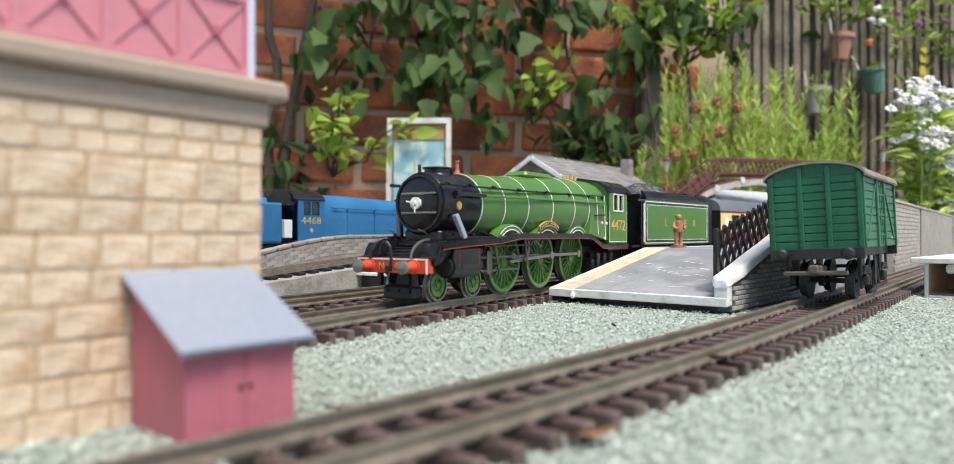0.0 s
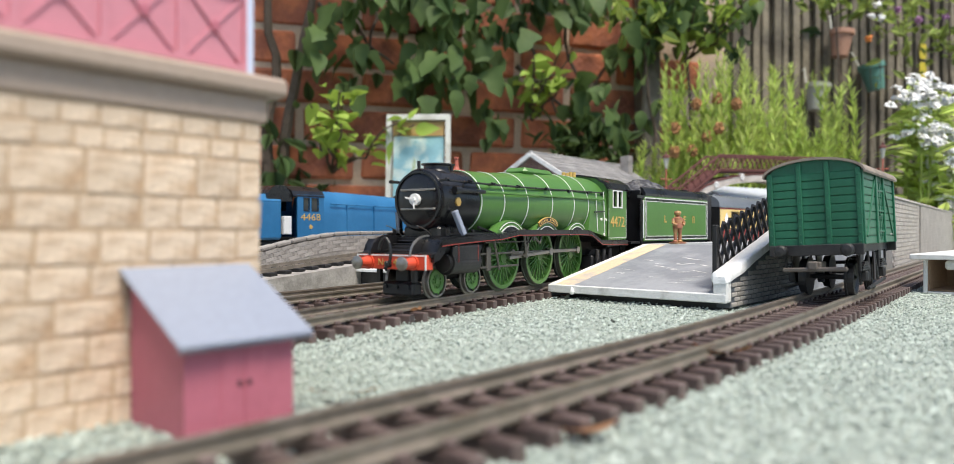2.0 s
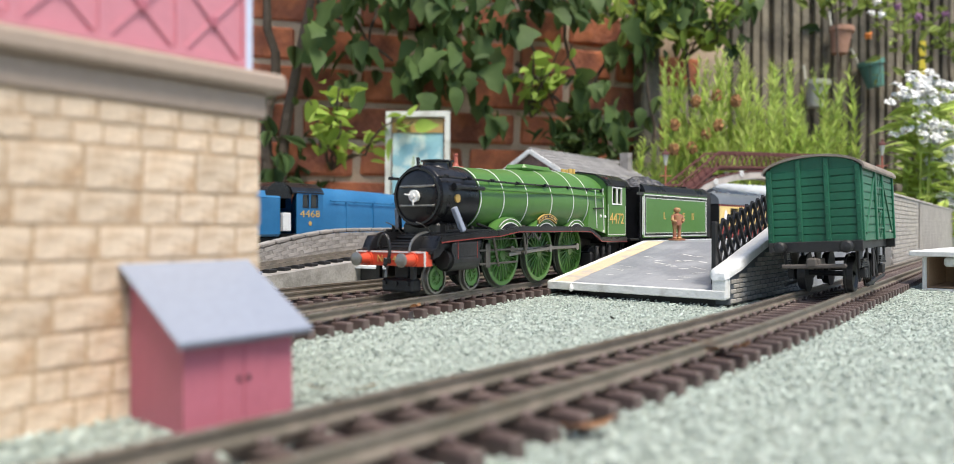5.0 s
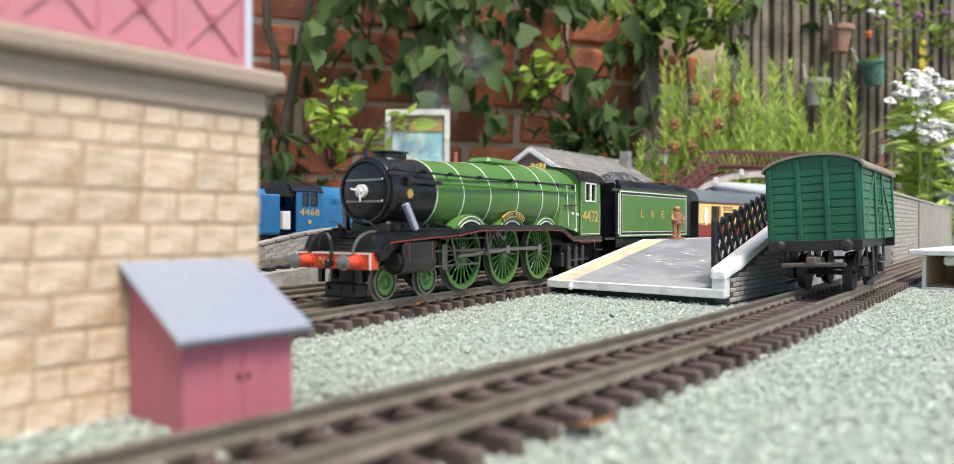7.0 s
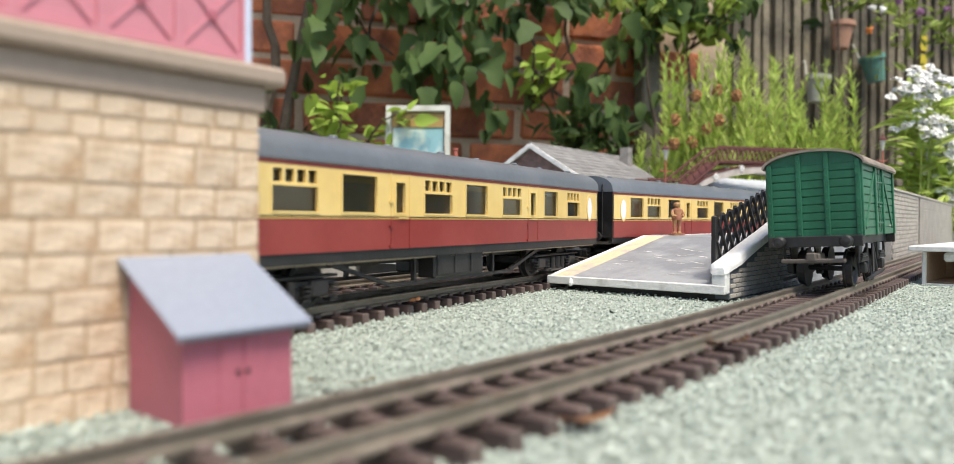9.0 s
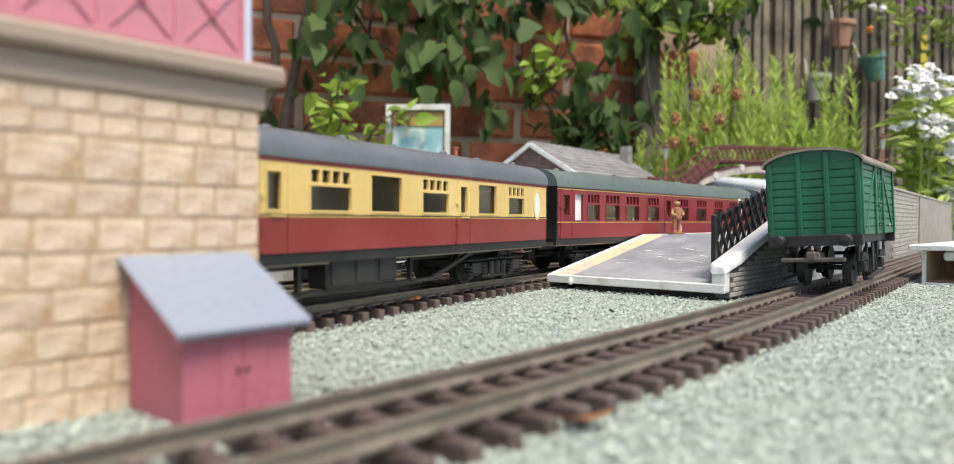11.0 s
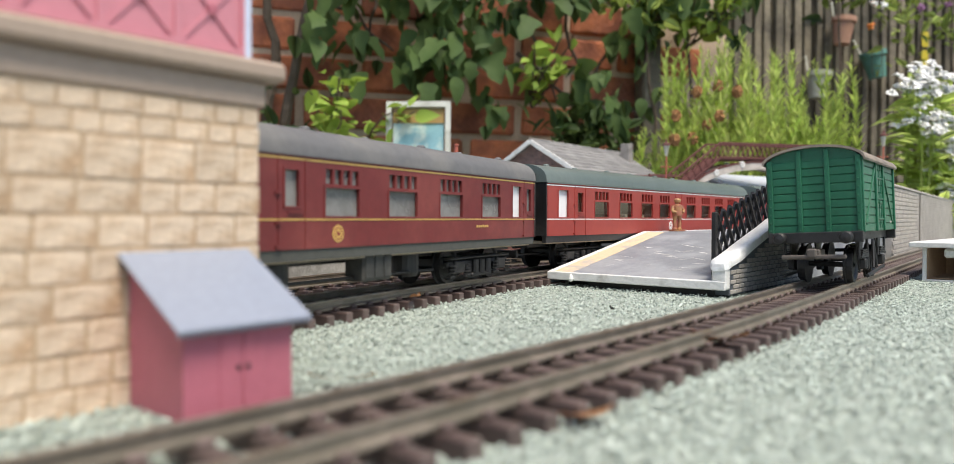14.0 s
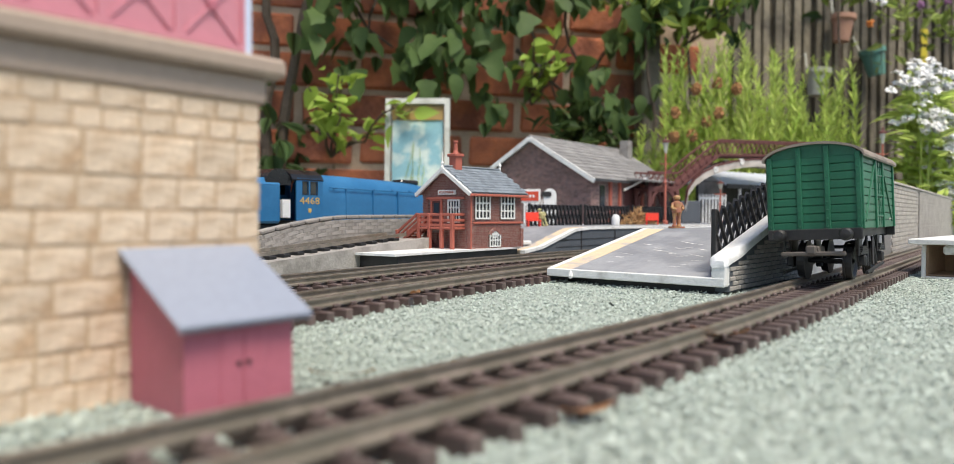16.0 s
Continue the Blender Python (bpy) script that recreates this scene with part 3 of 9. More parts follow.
    # underframe
    part("underframe", bx((-h + 0.002, -0.006, 0.0105), (h - 0.002, 0.006, 0.0150)), M["matblack"], top)
    if axles:
        four_wheels(top, h)
    else:
        for sy in (-1, 1) if truss else ():
            u = nb()
            y0, y1 = sy * 0.0135, sy * 0.0150
            box(u, (-0.040, y0, 0.0040), (0.040, y1, 0.0051))
            for s in (-1, 1):
                bm_m = Matrix.Translation((s * 0.0567, 0, 0.0097)) @ pose(0, 0, 0, 0, s * -16, 0)
                box(u, (-0.0175, y0, -0.0006), (0.0175, y1, 0.0006), 0, bm_m)
                box(u, (s * 0.026 - 0.0006, y0, 0.0045), (s * 0.026 + 0.0006, y1, 0.0150))
            part("truss_frame", u, M["matblack"], top)
        for x0, x1, sy in ((-0.017, 0.016, 1), (-0.030, -0.004, -1)) if truss else ((-0.030, -0.016, 1), (0.034, 0.046, 1), (-0.006, 0.006, -1)):
            bb = bx((x0, sy * 0.0085, 0.0052), (x1, sy * 0.0158, 0.0148), 0.0006)
            for q in range(3):
                a = x0 + (x1 - x0) * (q + 0.12) / 3
                box(bb, (a, sy * 0.0158, 0.0062), (a + (x1 - x0) * 0.25, sy * 0.0162, 0.0138), 0.0003)
            part("battery_box", bb, M["dustyblack"] if skirt else M["matblack"], top)
        if not truss:
            # vacuum cylinders, brake rodding and pipes between the bogies
            for x in (-0.048, 0.014):
                part("vacuum_cylinder", lathe(nb(), [(0.0001, 0.0042), (0.0040, 0.0046), (0.0046, 0.0060), (0.0046, 0.0138), (0.0001, 0.0142)], "z", 16, Matrix.Translation((x, 0.0085, 0))), M["matblack"], top)
            part("brake_rod", tube(nb(), (-0.060, 0.0120, 0.0062), (0.062, 0.0120, 0.0070), 0.0005, n=6), M["matblack"], top)
            part("steam_pipe", tube(nb(), (-0.070, 0.0145, 0.0128), (0.070, 0.0145, 0.0128), 0.0006, n=6), M["matblack"], top)
        for s in (-1, 1):
            bogie(top, s * (h - 0.042))
    for txt, x, z, size, mt in texts:
        letters(txt, size, mt, top, Matrix.Translation((x, W + 0.0001, z)) @ pose(0, 0, 0, 90, 0, 180), "lettering")
    return top


# ---- green express engine; q runs back from the front, x = -q ----
def spoked(r, n, width=0.0022):
    """Rim, hub and spokes of a wheel about the y axis."""
    rim = lathe(nb(), [(r * 0.87, -width / 2), (r + 0.0008, -width / 2), (r + 0.0008, -width / 2 + 0.0005), (r, -width / 2 + 0.0006), (r * 0.99, width / 2), (r * 0.88, width / 2), (r * 0.87, -width / 2)], "y", 40)
    sp = nb()
    for i in range(n):
        a = 2 * math.pi * i / n
        c, s = math.cos(a), math.sin(a)
        tube(sp, (r * 0.12 * c, width * 0.2, r * 0.12 * s), (r * 0.89 * c, width * 0.2, r * 0.89 * s), 0.00042, 0.00030, n=5)
    tube(sp, (0, -width / 2, 0), (0, width * 0.55, 0), r * 0.17, n=16)
    return rim, sp


def arc_plate(bm, r0, r1, y0, y1, x, z, a0, a1, n=14):
    """A curved strip, seen along y, between two radii and two angles."""
    pts = [(x + r1 * math.cos(radians(a0 + (a1 - a0) * i / n)), z + r1 * math.sin(radians(a0 + (a1 - a0) * i / n))) for i in range(n + 1)]
    pts += [(x + r0 * math.cos(radians(a1 + (a0 - a1) * i / n)), z + r0 * math.sin(radians(a1 + (a0 - a1) * i / n))) for i in range(n + 1)]
    return extrude(bm, pts, "y", y0, y1)


def engine():
    top = thing("steam_locomotive", "apple green express steam locomotive with black smokebox on the main line", "steam locomotive")
    BK, GR, WH, ST = M["black"], M["lgreen"], M["white"], M["steel"]
    # smokebox
    sm = lathe(nb(), [(0.0001, -0.0233), (0.0055, -0.0236), (0.0094, -0.0243), (0.0106, -0.0252), (0.0112, -0.0254), (0.0117, -0.0262), (0.0122, -0.0478), (0.0001, -0.0478)], "x", 44, Matrix.Translation((0, 0, 0.0357)))
    smoke = part("smokebox", sm, BK, top, "black smokebox", smooth=True)
    ring = lathe(nb(), [(0.0098, -0.0245), (0.0106, -0.0245), (0.0106, -0.0240), (0.0098, -0.0240), (0.0098, -0.0245)], "x", 40, Matrix.Translation((0, 0, 0.0357)))
    part("door_rim", ring, BK, smoke)
    st = nb()
    for z in (0.0393, 0.0322):
        box(st, (-0.0240, -0.0072, z - 0.0004), (-0.0229, 0.0086, z + 0.0004), 0.0002)
    part("door_straps", st, ST, smoke, "bright steel hinge straps")
    hw = nb()
    tube(hw, (-0.0240, 0, 0.0357), (-0.0220, 0, 0.0357), 0.0022, n=16)
    tube(hw, (-0.0220, 0, 0.0357), (-0.0212, 0, 0.0357), 0.0009, n=10)
    tube(hw, (-0.0216, 0, 0.0357), (-0.0216, -0.0036, 0.0364), 0.0003, n=6)
    tube(hw, (-0.0216, 0, 0.0357), (-0.0216, 0.0004, 0.0322), 0.0003, n=6)
    part("door_wheel", hw, WH, smoke, "white painted door dart handles")
    chim = lathe(nb(), [(0.0062, 0.0470), (0.0054, 0.0482), (0.0049, 0.0492), (0.0050, 0.0503), (0.0058, 0.0506), (0.0058, 0.0511), (0.0046, 0.0512), (0.0040, 0.0500), (0.0001, 0.0495)], "z", 28, Matrix.Translation((-0.0360, 0, -0.0014)))
    part("chimney", chim, BK, top, "short black chimney", smooth=True)
    sv = nb()
    tube(sv, (-0.0455, 0, 0.0470), (-0.0455, 0, 0.0500), 0.0009, n=8)
    tube(sv, (-0.0455, 0, 0.0498), (-0.0455, 0, 0.0504), 0.0016, n=10)
    part("snifting_valve", sv, BK, top)
    pl = lathe(nb(), [(0.0001, 0.0114), (0.0016, 0.0114), (0.0016, 0.0124), (0.0001, 0.0126)], "y", 16, Matrix.Translation((-0.0330, 0, 0.0350)))
    part("builders_plate", pl, M["brass"], smoke, "small oval brass plate")
    part("lamp_bracket", bx((-0.0255, -0.0004, 0.0470), (-0.0245, 0.0004, 0.0500)), BK, smoke)
    # boiler tapering up to the firebox
    bo = lathe(nb(), [(0.0001, -0.0479), (0.0124, -0.0479), (0.0131, -0.0720), (0.0156, -0.1200), (0.0156, -0.1660), (0.0001, -0.1660)], "x", 48, Matrix.Translation((0, 0, 0.0357)))
    for v in bo.verts:
        if v.co.x < -0.0785:
            v.co.z += 0.0005
    boiler = part("boiler", bo, GR, top, "apple green boiler with white bands", smooth=True)
    def rad(q):
        u, v = min(max((q - 0.072) / 0.048, 0), 1), min(max((q - 0.0479) / 0.0241, 0), 1)
        return 0.0124 + 0.0007 * v + 0.0025 * u, 0.0357 + 0.0005 * u
    for q in (0.0486, 0.0650, 0.0830, 0.1035, 0.1240, 0.1400):
        r, z = rad(q)
        b = lathe(nb(), [(r - 0.0002, -q - 0.00026), (r + 0.00018, -q - 0.00026), (r + 0.00018, -q + 0.00026), (r - 0.0002, -q + 0.00026)], "x", 48, Matrix.Translation((0, 0, z)))
        part("boiler_band", b, WH, boiler, smooth=True)
    part("firebox_skirt", extrude(nb(), [(-0.1395, 0.0245), (-0.1660, 0.0205), (-0.1660, 0.0360), (-0.1420, 0.0360)], "y", -0.0158, 0.0158), GR, top)
    lw = nb()
    for q0, q1 in ((0.1478, 0.1500), (0.1572, 0.1590)):
        tube(lw, (-q0, 0.0160, 0.0430 if q0 < 0.15 else 0.0440), (-q1, 0.0160, 0.0240 if q0 < 0.15 else 0.0220), 0.00025, n=5)
    part("firebox_lining", lw, WH, boiler)
    wp = nb()
    for q, z in ((0.1545, 0.0300), (0.1602, 0.0298), (0.1580, 0.0222), (0.1710, 0.0222)):
        tube(wp, (-q, 0.0155, z), (-q, 0.0164, z), 0.0007, n=10)
    part("washout_plugs", wp, WH, top)
    dm = nb()
    box(dm, (-0.1220, -0.0058, 0.0490), (-0.0950, 0.0058, 0.0526), 0.0022)
    part("dome", dm, GR, top, "low flat-topped green dome", smooth=False)
    vv = nb()
    for q in (0.1480, 0.1520):
        tube(vv, (-q, -0.002, 0.0510), (-q, -0.002, 0.0540), 0.0010, n=8)
        tube(vv, (-q, 0.002, 0.0510), (-q, 0.002, 0.0540), 0.0010, n=8)
    part("safety_valves", vv, M["brass"], top, "brass safety valves")
    # handrails along the boiler
    for sy in (1, -1):
        hr = nb()
        tube(hr, (-0.0240, sy * 0.0120, 0.0425), (-0.0760, sy * 0.0128, 0.0425), 0.0004, n=6)
        tube(hr, (-0.0760, sy * 0.0128, 0.0425), (-0.1600, sy * 0.0152, 0.0435), 0.0004, n=6)
        for q in (0.025, 0.040, 0.056, 0.076, 0.098, 0.120, 0.141, 0.158):
            tube(hr, (-q, sy * 0.0095, 0.0425), (-q, sy * 0.0140, 0.0427 if q < 0.1 else 0.0433), 0.0005, n=6)
            tube(hr, (-q - 0.0008, sy * (0.0128 if q < 0.08 else 0.0146), 0.0427), (-q + 0.0008, sy * (0.0128 if q < 0.08 else 0.0146), 0.0427), 0.0007, n=8)
        part("handrail", hr, BK, top)
        pp = nb()
        tube(pp, (-0.0490, sy * 0.0134, 0.0392), (-0.1580, sy * 0.0165, 0.0400), 0.0005, n=6)
        part("ejector_pipe", pp, GR, boiler)
        hb = nb()
        tube(hb, (-0.0320, sy * 0.0128, 0.0392), (-0.0490, sy * 0.0134, 0.0392), 0.0008, n=10)
        tube(hb, (-0.0300, sy * 0.0126, 0.0392), (-0.0330, sy * 0.0130, 0.0392), 0.0014, n=10)
        part("lubricator_pipe", hb, BK, smoke)
        sh = nb()
        tube(sh, (-0.1450, sy * 0.0165, 0.0335), (-0.1570, sy * 0.0165, 0.0340), 0.0004, n=6)
        part("grab_rail", sh, BK, boiler)
        # curved steam pipe casing
        sp = bx((-0.0011, -0.0010, -0.0052), (0.0011, 0.0010, 0.0044), 0.0003, Matrix.Translation((-0.0307, sy * 0.0140, 0.0275)) @ pose(0, 0, 0, sy * 12, 20, 0))
        part("steam_pipe", sp, M["shedroof"], top, "blue grey strut beside the smokebox")
    # running plate: low at the front, up over the wheels, down to the cab
    prof = [(-0.0104, 0.0163), (-0.0122, 0.0163), (-0.0136, 0.0170), (-0.0146, 0.0192), (-0.0162, 0.0212), (-0.0230, 0.0217), (-0.0414, 0.0226), (-0.0560, 0.0231), (-0.0620, 0.0238), (-0.0700, 0.0247), (-0.1300, 0.0247), (-0.1410, 0.0243), (-0.1480, 0.0218), (-0.1540, 0.0195), (-0.1880, 0.0190)]
    low = [(x, z - 0.0012) for x, z in reversed(prof)]
    n0 = len(prof) - 5
    part("running_plate", extrude(nb(), prof[5:] + low[:n0], "y", -0.0165, 0.0165), BK, top)
    for sy in (1, -1):
        part("front_apron", extrude(nb(), prof[:6] + low[n0 - 1:], "y", sy * 0.0097, sy * 0.0165), BK, top, smooth=True)
    for sy in (1, -1):
        edge = extrude(nb(), [(x, z - 0.0004) for x, z in prof[4:]] + [(x, z - 0.0026) for x, z in reversed(prof[4:])], "y", sy * 0.0158, sy * 0.0170)
        val = part("valance", edge, BK, top)
        red = extrude(nb(), [(x, z - 0.0021) for x, z in prof[4:]] + [(x, z - 0.0024) for x, z in reversed(prof[4:])], "y", sy * 0.0170, sy * 0.0171)
        part("red_lining", red, M["liningred"], val)
        # frame plate sweeping up in a quarter curve from the beam to the smokebox
        arch = [(-0.0185 + 0.0103 * math.cos(radians(a)), 0.0160 + 0.0066 * math.sin(radians(a))) for a in range(0, 91, 10)]
        part("front_frame_plate", extrude(nb(), arch + [(-0.0260, 0.0226), (-0.0260, 0.0160)], "y", sy * 0.0086, sy * 0.0096), BK, top)
        # edge strip: steel on the siding side, black on the other
        crest_line = [(x, z + 0.0003) for x, z in arch] + [(x, z - 0.0003) for x, z in reversed(arch)]
        part("frame_edge", extrude(nb(), crest_line, "y", sy * 0.0088, sy * 0.0097), M["steel"] if sy > 0 else BK, top, "thin edge strip of the frame plate")
        curtain = [(-0.0118, 0.0160), (-0.0122, 0.0160), (-0.0136, 0.0170), (-0.0146, 0.0192), (-0.0162, 0.0212), (-0.0215, 0.0212), (-0.0190, 0.0192), (-0.0180, 0.0165), (-0.0150, 0.0142), (-0.0118, 0.0134)]
        part("front_curtain_plate", extrude(nb(), curtain, "y", sy * 0.0156, sy * 0.0168), BK, top)
        wl = nb()
        for i in range(9):
            a, b = radians(180 - i * 8), radians(180 - (i + 1) * 8)
            tube(wl, (-0.0060 - 0.016 + 0.016 * math.cos(a) + 0.016, sy * 0.0070, 0.0180 + 0.0085 * math.sin(a)), (-0.0060 - 0.016 + 0.016 * math.cos(b) + 0.016, sy * 0.0070, 0.0180 + 0.0085 * math.sin(b)), 0.0002, n=5)
        part("front_hand_rail", wl, M["steel"], top, m=Matrix.Translation((-0.004, 0, 0)))
    sa = nb()
    box(sa, (-0.0460, -0.0085, 0.0160), (-0.0262, 0.0085, 0.0262), 0.001)
    part("smokebox_saddle", sa, BK, top)
    part("sloping_deck", extrude(nb(), [(-0.0110, 0.0161), (-0.0165, 0.0163), (-0.0262, 0.0212), (-0.0262, 0.0160)], "y", -0.0086, 0.0086), BK, top)
    for i in range(5):
        q = 0.0150 + i * 0.0026
        part("deck_rib", bx((-q - 0.0003, -0.0082, 0.0168 + 0.0011 * i), (-q + 0.0003, 0.0082, 0.0175 + 0.0011 * i), 0.0002), BK, top)
    for i in range(9):
        part("deck_bolt", tube(nb(), (-0.0247, -0.0072 + i * 0.0018, 0.0205), (-0.0247, -0.0072 + i * 0.0018, 0.0224), 0.0005, n=8), BK, top)
    for sy in (1, -1):
        part("step_plate", bx((-0.0200, sy * 0.0099, 0.0196), (-0.0165, sy * 0.0156, 0.0204), 0.0002), BK, top)
    # buffer beam
    bb = bx((-0.0010, -0.0156, 0.0108), (0.0030, 0.0156, 0.0160), 0.0003)
    beam = part("buffer_beam", bb, M["red"], top, "bright red buffer beam", m=Matrix.Translation((-0.0120, 0, 0)))
    part("white_edge", bx((0.0029, -0.0156, 0.0155), (0.0032, 0.0156, 0.0160)), WH, beam)
    for sy in (1, -1):
        part("white_edge", bx((0.0029, sy * 0.0150, 0.0108), (0.0032, sy * 0.0156, 0.0155)), WH, beam)
        bf = nb()
        tube(bf, (0.0030, sy * 0.0100, 0.0132), (0.0078, sy * 0.0100, 0.0132), 0.0021, 0.0015, n=16)
        tube(bf, (0.0030, sy * 0.0100, 0.0132), (0.0037, sy * 0.0100, 0.0132), 0.0025, n=18)
        bfo = part("buffer", bf, M["red"], beam, "red buffer stock")
        hd = lathe(nb(), [(0.0001, 0.0100), (0.0019, 0.0099), (0.0024, 0.0095), (0.0024, 0.0090), (0.0010, 0.0088), (0.0010, 0.0076)], "x", 22, Matrix.Translation((0, sy * 0.0100, 0.0132)))
        part("buffer_head", hd, M["steel"], bfo, "dull steel buffer head", smooth=True)
        gi = bx((-0.0012, sy * 0.0070, 0.0062), (0.0005, sy * 0.0086, 0.0110))
        part("guard_iron", gi, BK, beam)
    letters("No", 0.0034, M["brass"], beam, Matrix.Translation((0.0031, -0.0036, 0.0132)) @ pose(0, 0, 0, 90, 0, 90), "lettering")
    letters("4472", 0.0034, M["brass"], beam, Matrix.Translation((0.0031, 0.0046, 0.0132)) @ pose(0, 0, 0, 90, 0, 90), "lettering")
    hk = nb()
    box(hk, (0.003, -0.0008, 0.0116), (0.0060, 0.0008, 0.0138), 0.0004)
    # big wire hook standing up before the beam
    prev = None
    for i in range(15):
        a = radians(-90 + i * 18.5)
        pt = (0.0062, 0.0026 * math.cos(a), 0.0166 + 0.0052 * math.sin(a))
        if prev:
            tube(hk, prev, pt, 0.0006, n=6)
        prev = pt
    part("coupling_hook", hk, BK, beam, "black wire coupling loop")
    rv = nb()
    for i in range(26):
        a = radians(20 + i * 320 / 25 - 90 - 70)
        for q in (0.0285, 0.0470):
            bmesh.ops.create_icosphere(rv, subdivisions=1, radius=0.00026, matrix=Matrix.Translation((-q, 0.0121 * math.cos(a), 0.0357 + 0.0121 * math.sin(a))))
    part("rivet_row", rv, BK, smoke)
    pb = nb()
    for sy in (1, -1):
        for q in (0.030, 0.034, 0.039, 0.046):
            tube(pb, (-q, sy * 0.0125, 0.0250), (-q, sy * 0.0125, 0.0275), 0.0007, n=8)
        tube(pb, (-0.028, sy * 0.0140, 0.0256), (-0.060, sy * 0.0140, 0.0256), 0.0006, n=6)
        tube(pb, (-0.0505, sy * 0.0120, 0.0282), (-0.0600, sy * 0.0135, 0.0258), 0.0006, n=6)
    pb.transform(Matrix.Translation((0.004, 0, -0.0026)))
    part("footplate_pipework", pb, BK, top)
    # bogie, cylinders
    lo = nb()
    box(lo, (-0.0530, -0.0058, 0.0060), (-0.0190, 0.0058, 0.0110), 0.001)
    box(lo, (-0.0180, -0.0072, 0.0012), (-0.0125, 0.0072, 0.0062), 0.0008)
    for e in (-0.0050, 0.0, 0.0050):
        tube(lo, (-0.0125, e, 0.0045), (-0.0118, e, 0.0045), 0.0008, n=8)
    box(lo, (-0.0175, -0.0030, 0.0060), (-0.0150, 0.0030, 0.0110), 0.0004)
    part("bogie_frame", lo, M["matblack"], top)
    bog_rim, bog_sp = spoked(0.0058, 10, 0.0020)
    bog_rim, bog_sp = to_mesh("wheel", bog_rim, M["steel"]), to_mesh("spokes", bog_sp, GR)
    disc = to_mesh("wheel_face", lathe(nb(), [(0.0026, 0.0003), (0.0042, 0.0003), (0.0042, 0.0009), (0.0026, 0.0007), (0.0026, 0.0003)], "y", 24), GR)
    wheels = []
    for q in (0.0232, 0.0461):
        for sy in (1, -1):
            w = part("bogie_wheel", bog_rim, None, top, "steel tyred bogie wheel", m=Matrix.Translation((-q, sy * 0.0088, 0.0061)) @ pose(0, 0, 0, 0, 0, 0 if sy > 0 else 180))
            part("spokes", bog_sp, None, w)
            part("wheel_face", disc, None, w)
    for sy in (1, -1):
        cy = nb()
        tube(cy, (-0.0238, sy * 0.0128, 0.0128), (-0.0412, sy * 0.0128, 0.0128), 0.0043, n=24)
        box(cy, (-0.0238, sy * 0.0110, 0.0128), (-0.0412, sy * 0.0171, 0.0195), 0.0010)
        tube(cy, (-0.0205, sy * 0.0128, 0.0182), (-0.0450, sy * 0.0128, 0.0182), 0.0022, n=16)
        tube(cy, (-0.0222, sy * 0.0128, 0.0128), (-0.0428, sy * 0.0128, 0.0128), 0.0034, n=18)
        c = part("cylinder", cy, M["matblack"], top, "black cylinder block with red lining")
        rl = nb()
        for q in (0.0262, 0.0388):
            box(rl, (-q - 0.0001, sy * 0.0171, 0.0130), (-q + 0.0001, sy * 0.0172, 0.0192))
        part("red_lining", rl, M["liningred"], c)
    # driving wheels
    rim, sp = spoked(0.0131, 20)
    rim, sp = to_mesh("tyre", rim, M["tyre"]), to_mesh("spokes", sp, GR)
    inner = to_mesh("wheel_rim", lathe(nb(), [(0.0112, -0.0008), (0.0127, -0.0008), (0.0127, 0.00125), (0.0112, 0.00125), (0.0112, -0.0008)], "y", 40), GR)
    for q in DRIVERS:
        for sy in (1, -1):
            w = part("driving_wheel", rim, None, top, "green spoked driving wheel", m=Matrix.Translation((-q, sy * 0.0088, 0.0132)))
            part("spokes", sp, None, w, m=pose(0, 0, 0, 0, 0, 0 if sy > 0 else 180))
            part("wheel_rim", inner, None, w, m=pose(0, 0, 0, 0, 0, 0 if sy > 0 else 180))
            pin = tube(nb(), (0.0042, 0, 0), (0.0042, sy * 0.0032, 0), 0.0011, n=10)
            part("crank_pin", pin, ST, w)
            wheels.append((w, q, sy))
    # splashers over the wheels
    for q in DRIVERS:
        for sy in (1, -1):
            s = part("splasher", extrude(nb(), [(-q + 0.0149 * math.cos(radians(40 + 100 * i / 14)), 0.0137 + 0.0149 * math.sin(radians(40 + 100 * i / 14))) for i in range(15)], "y", sy * 0.0090, sy * 0.0136), GR, top)
            part("splasher_beading", arc_plate(nb(), 0.0139, 0.0142, sy * 0.0136, sy * 0.0138, -q, 0.0137, 50, 130), WH, s)
            part("splasher_opening", arc_plate(nb(), 0.0100, 0.0122, sy * 0.0136, sy * 0.01375, -q, 0.0137, 50, 130), M["matblack"], s)
            part("splasher_beading", arc_plate(nb(), 0.0123, 0.0127, sy * 0.0136, sy * 0.0138, -q, 0.0137, 50, 130), WH, s)
    for sy in (1, -1):
        npl = part("name_plate", arc_plate(nb(), 0.0150, 0.0172, sy * 0.0138, sy * 0.0146, -DRIVERS[1], 0.0131, 58, 122), M["brass"], top, "curved brass plate with dark letters")
        part("plate_field", arc_plate(nb(), 0.0154, 0.0168, sy * 0.0146, sy * 0.01468, -DRIVERS[1], 0.0131, 60, 120), M["matblack"], npl)
        for i in range(11):
            if i != 5:
                part("letter_bar", arc_plate(nb(), 0.0157, 0.0165, sy * 0.01468, sy * 0.01475, -DRIVERS[1], 0.0131, 62 + i * 5.2, 65 + i * 5.2, 2), M["brass"], npl)
    # rods and valve gear on both sides
    rods = []
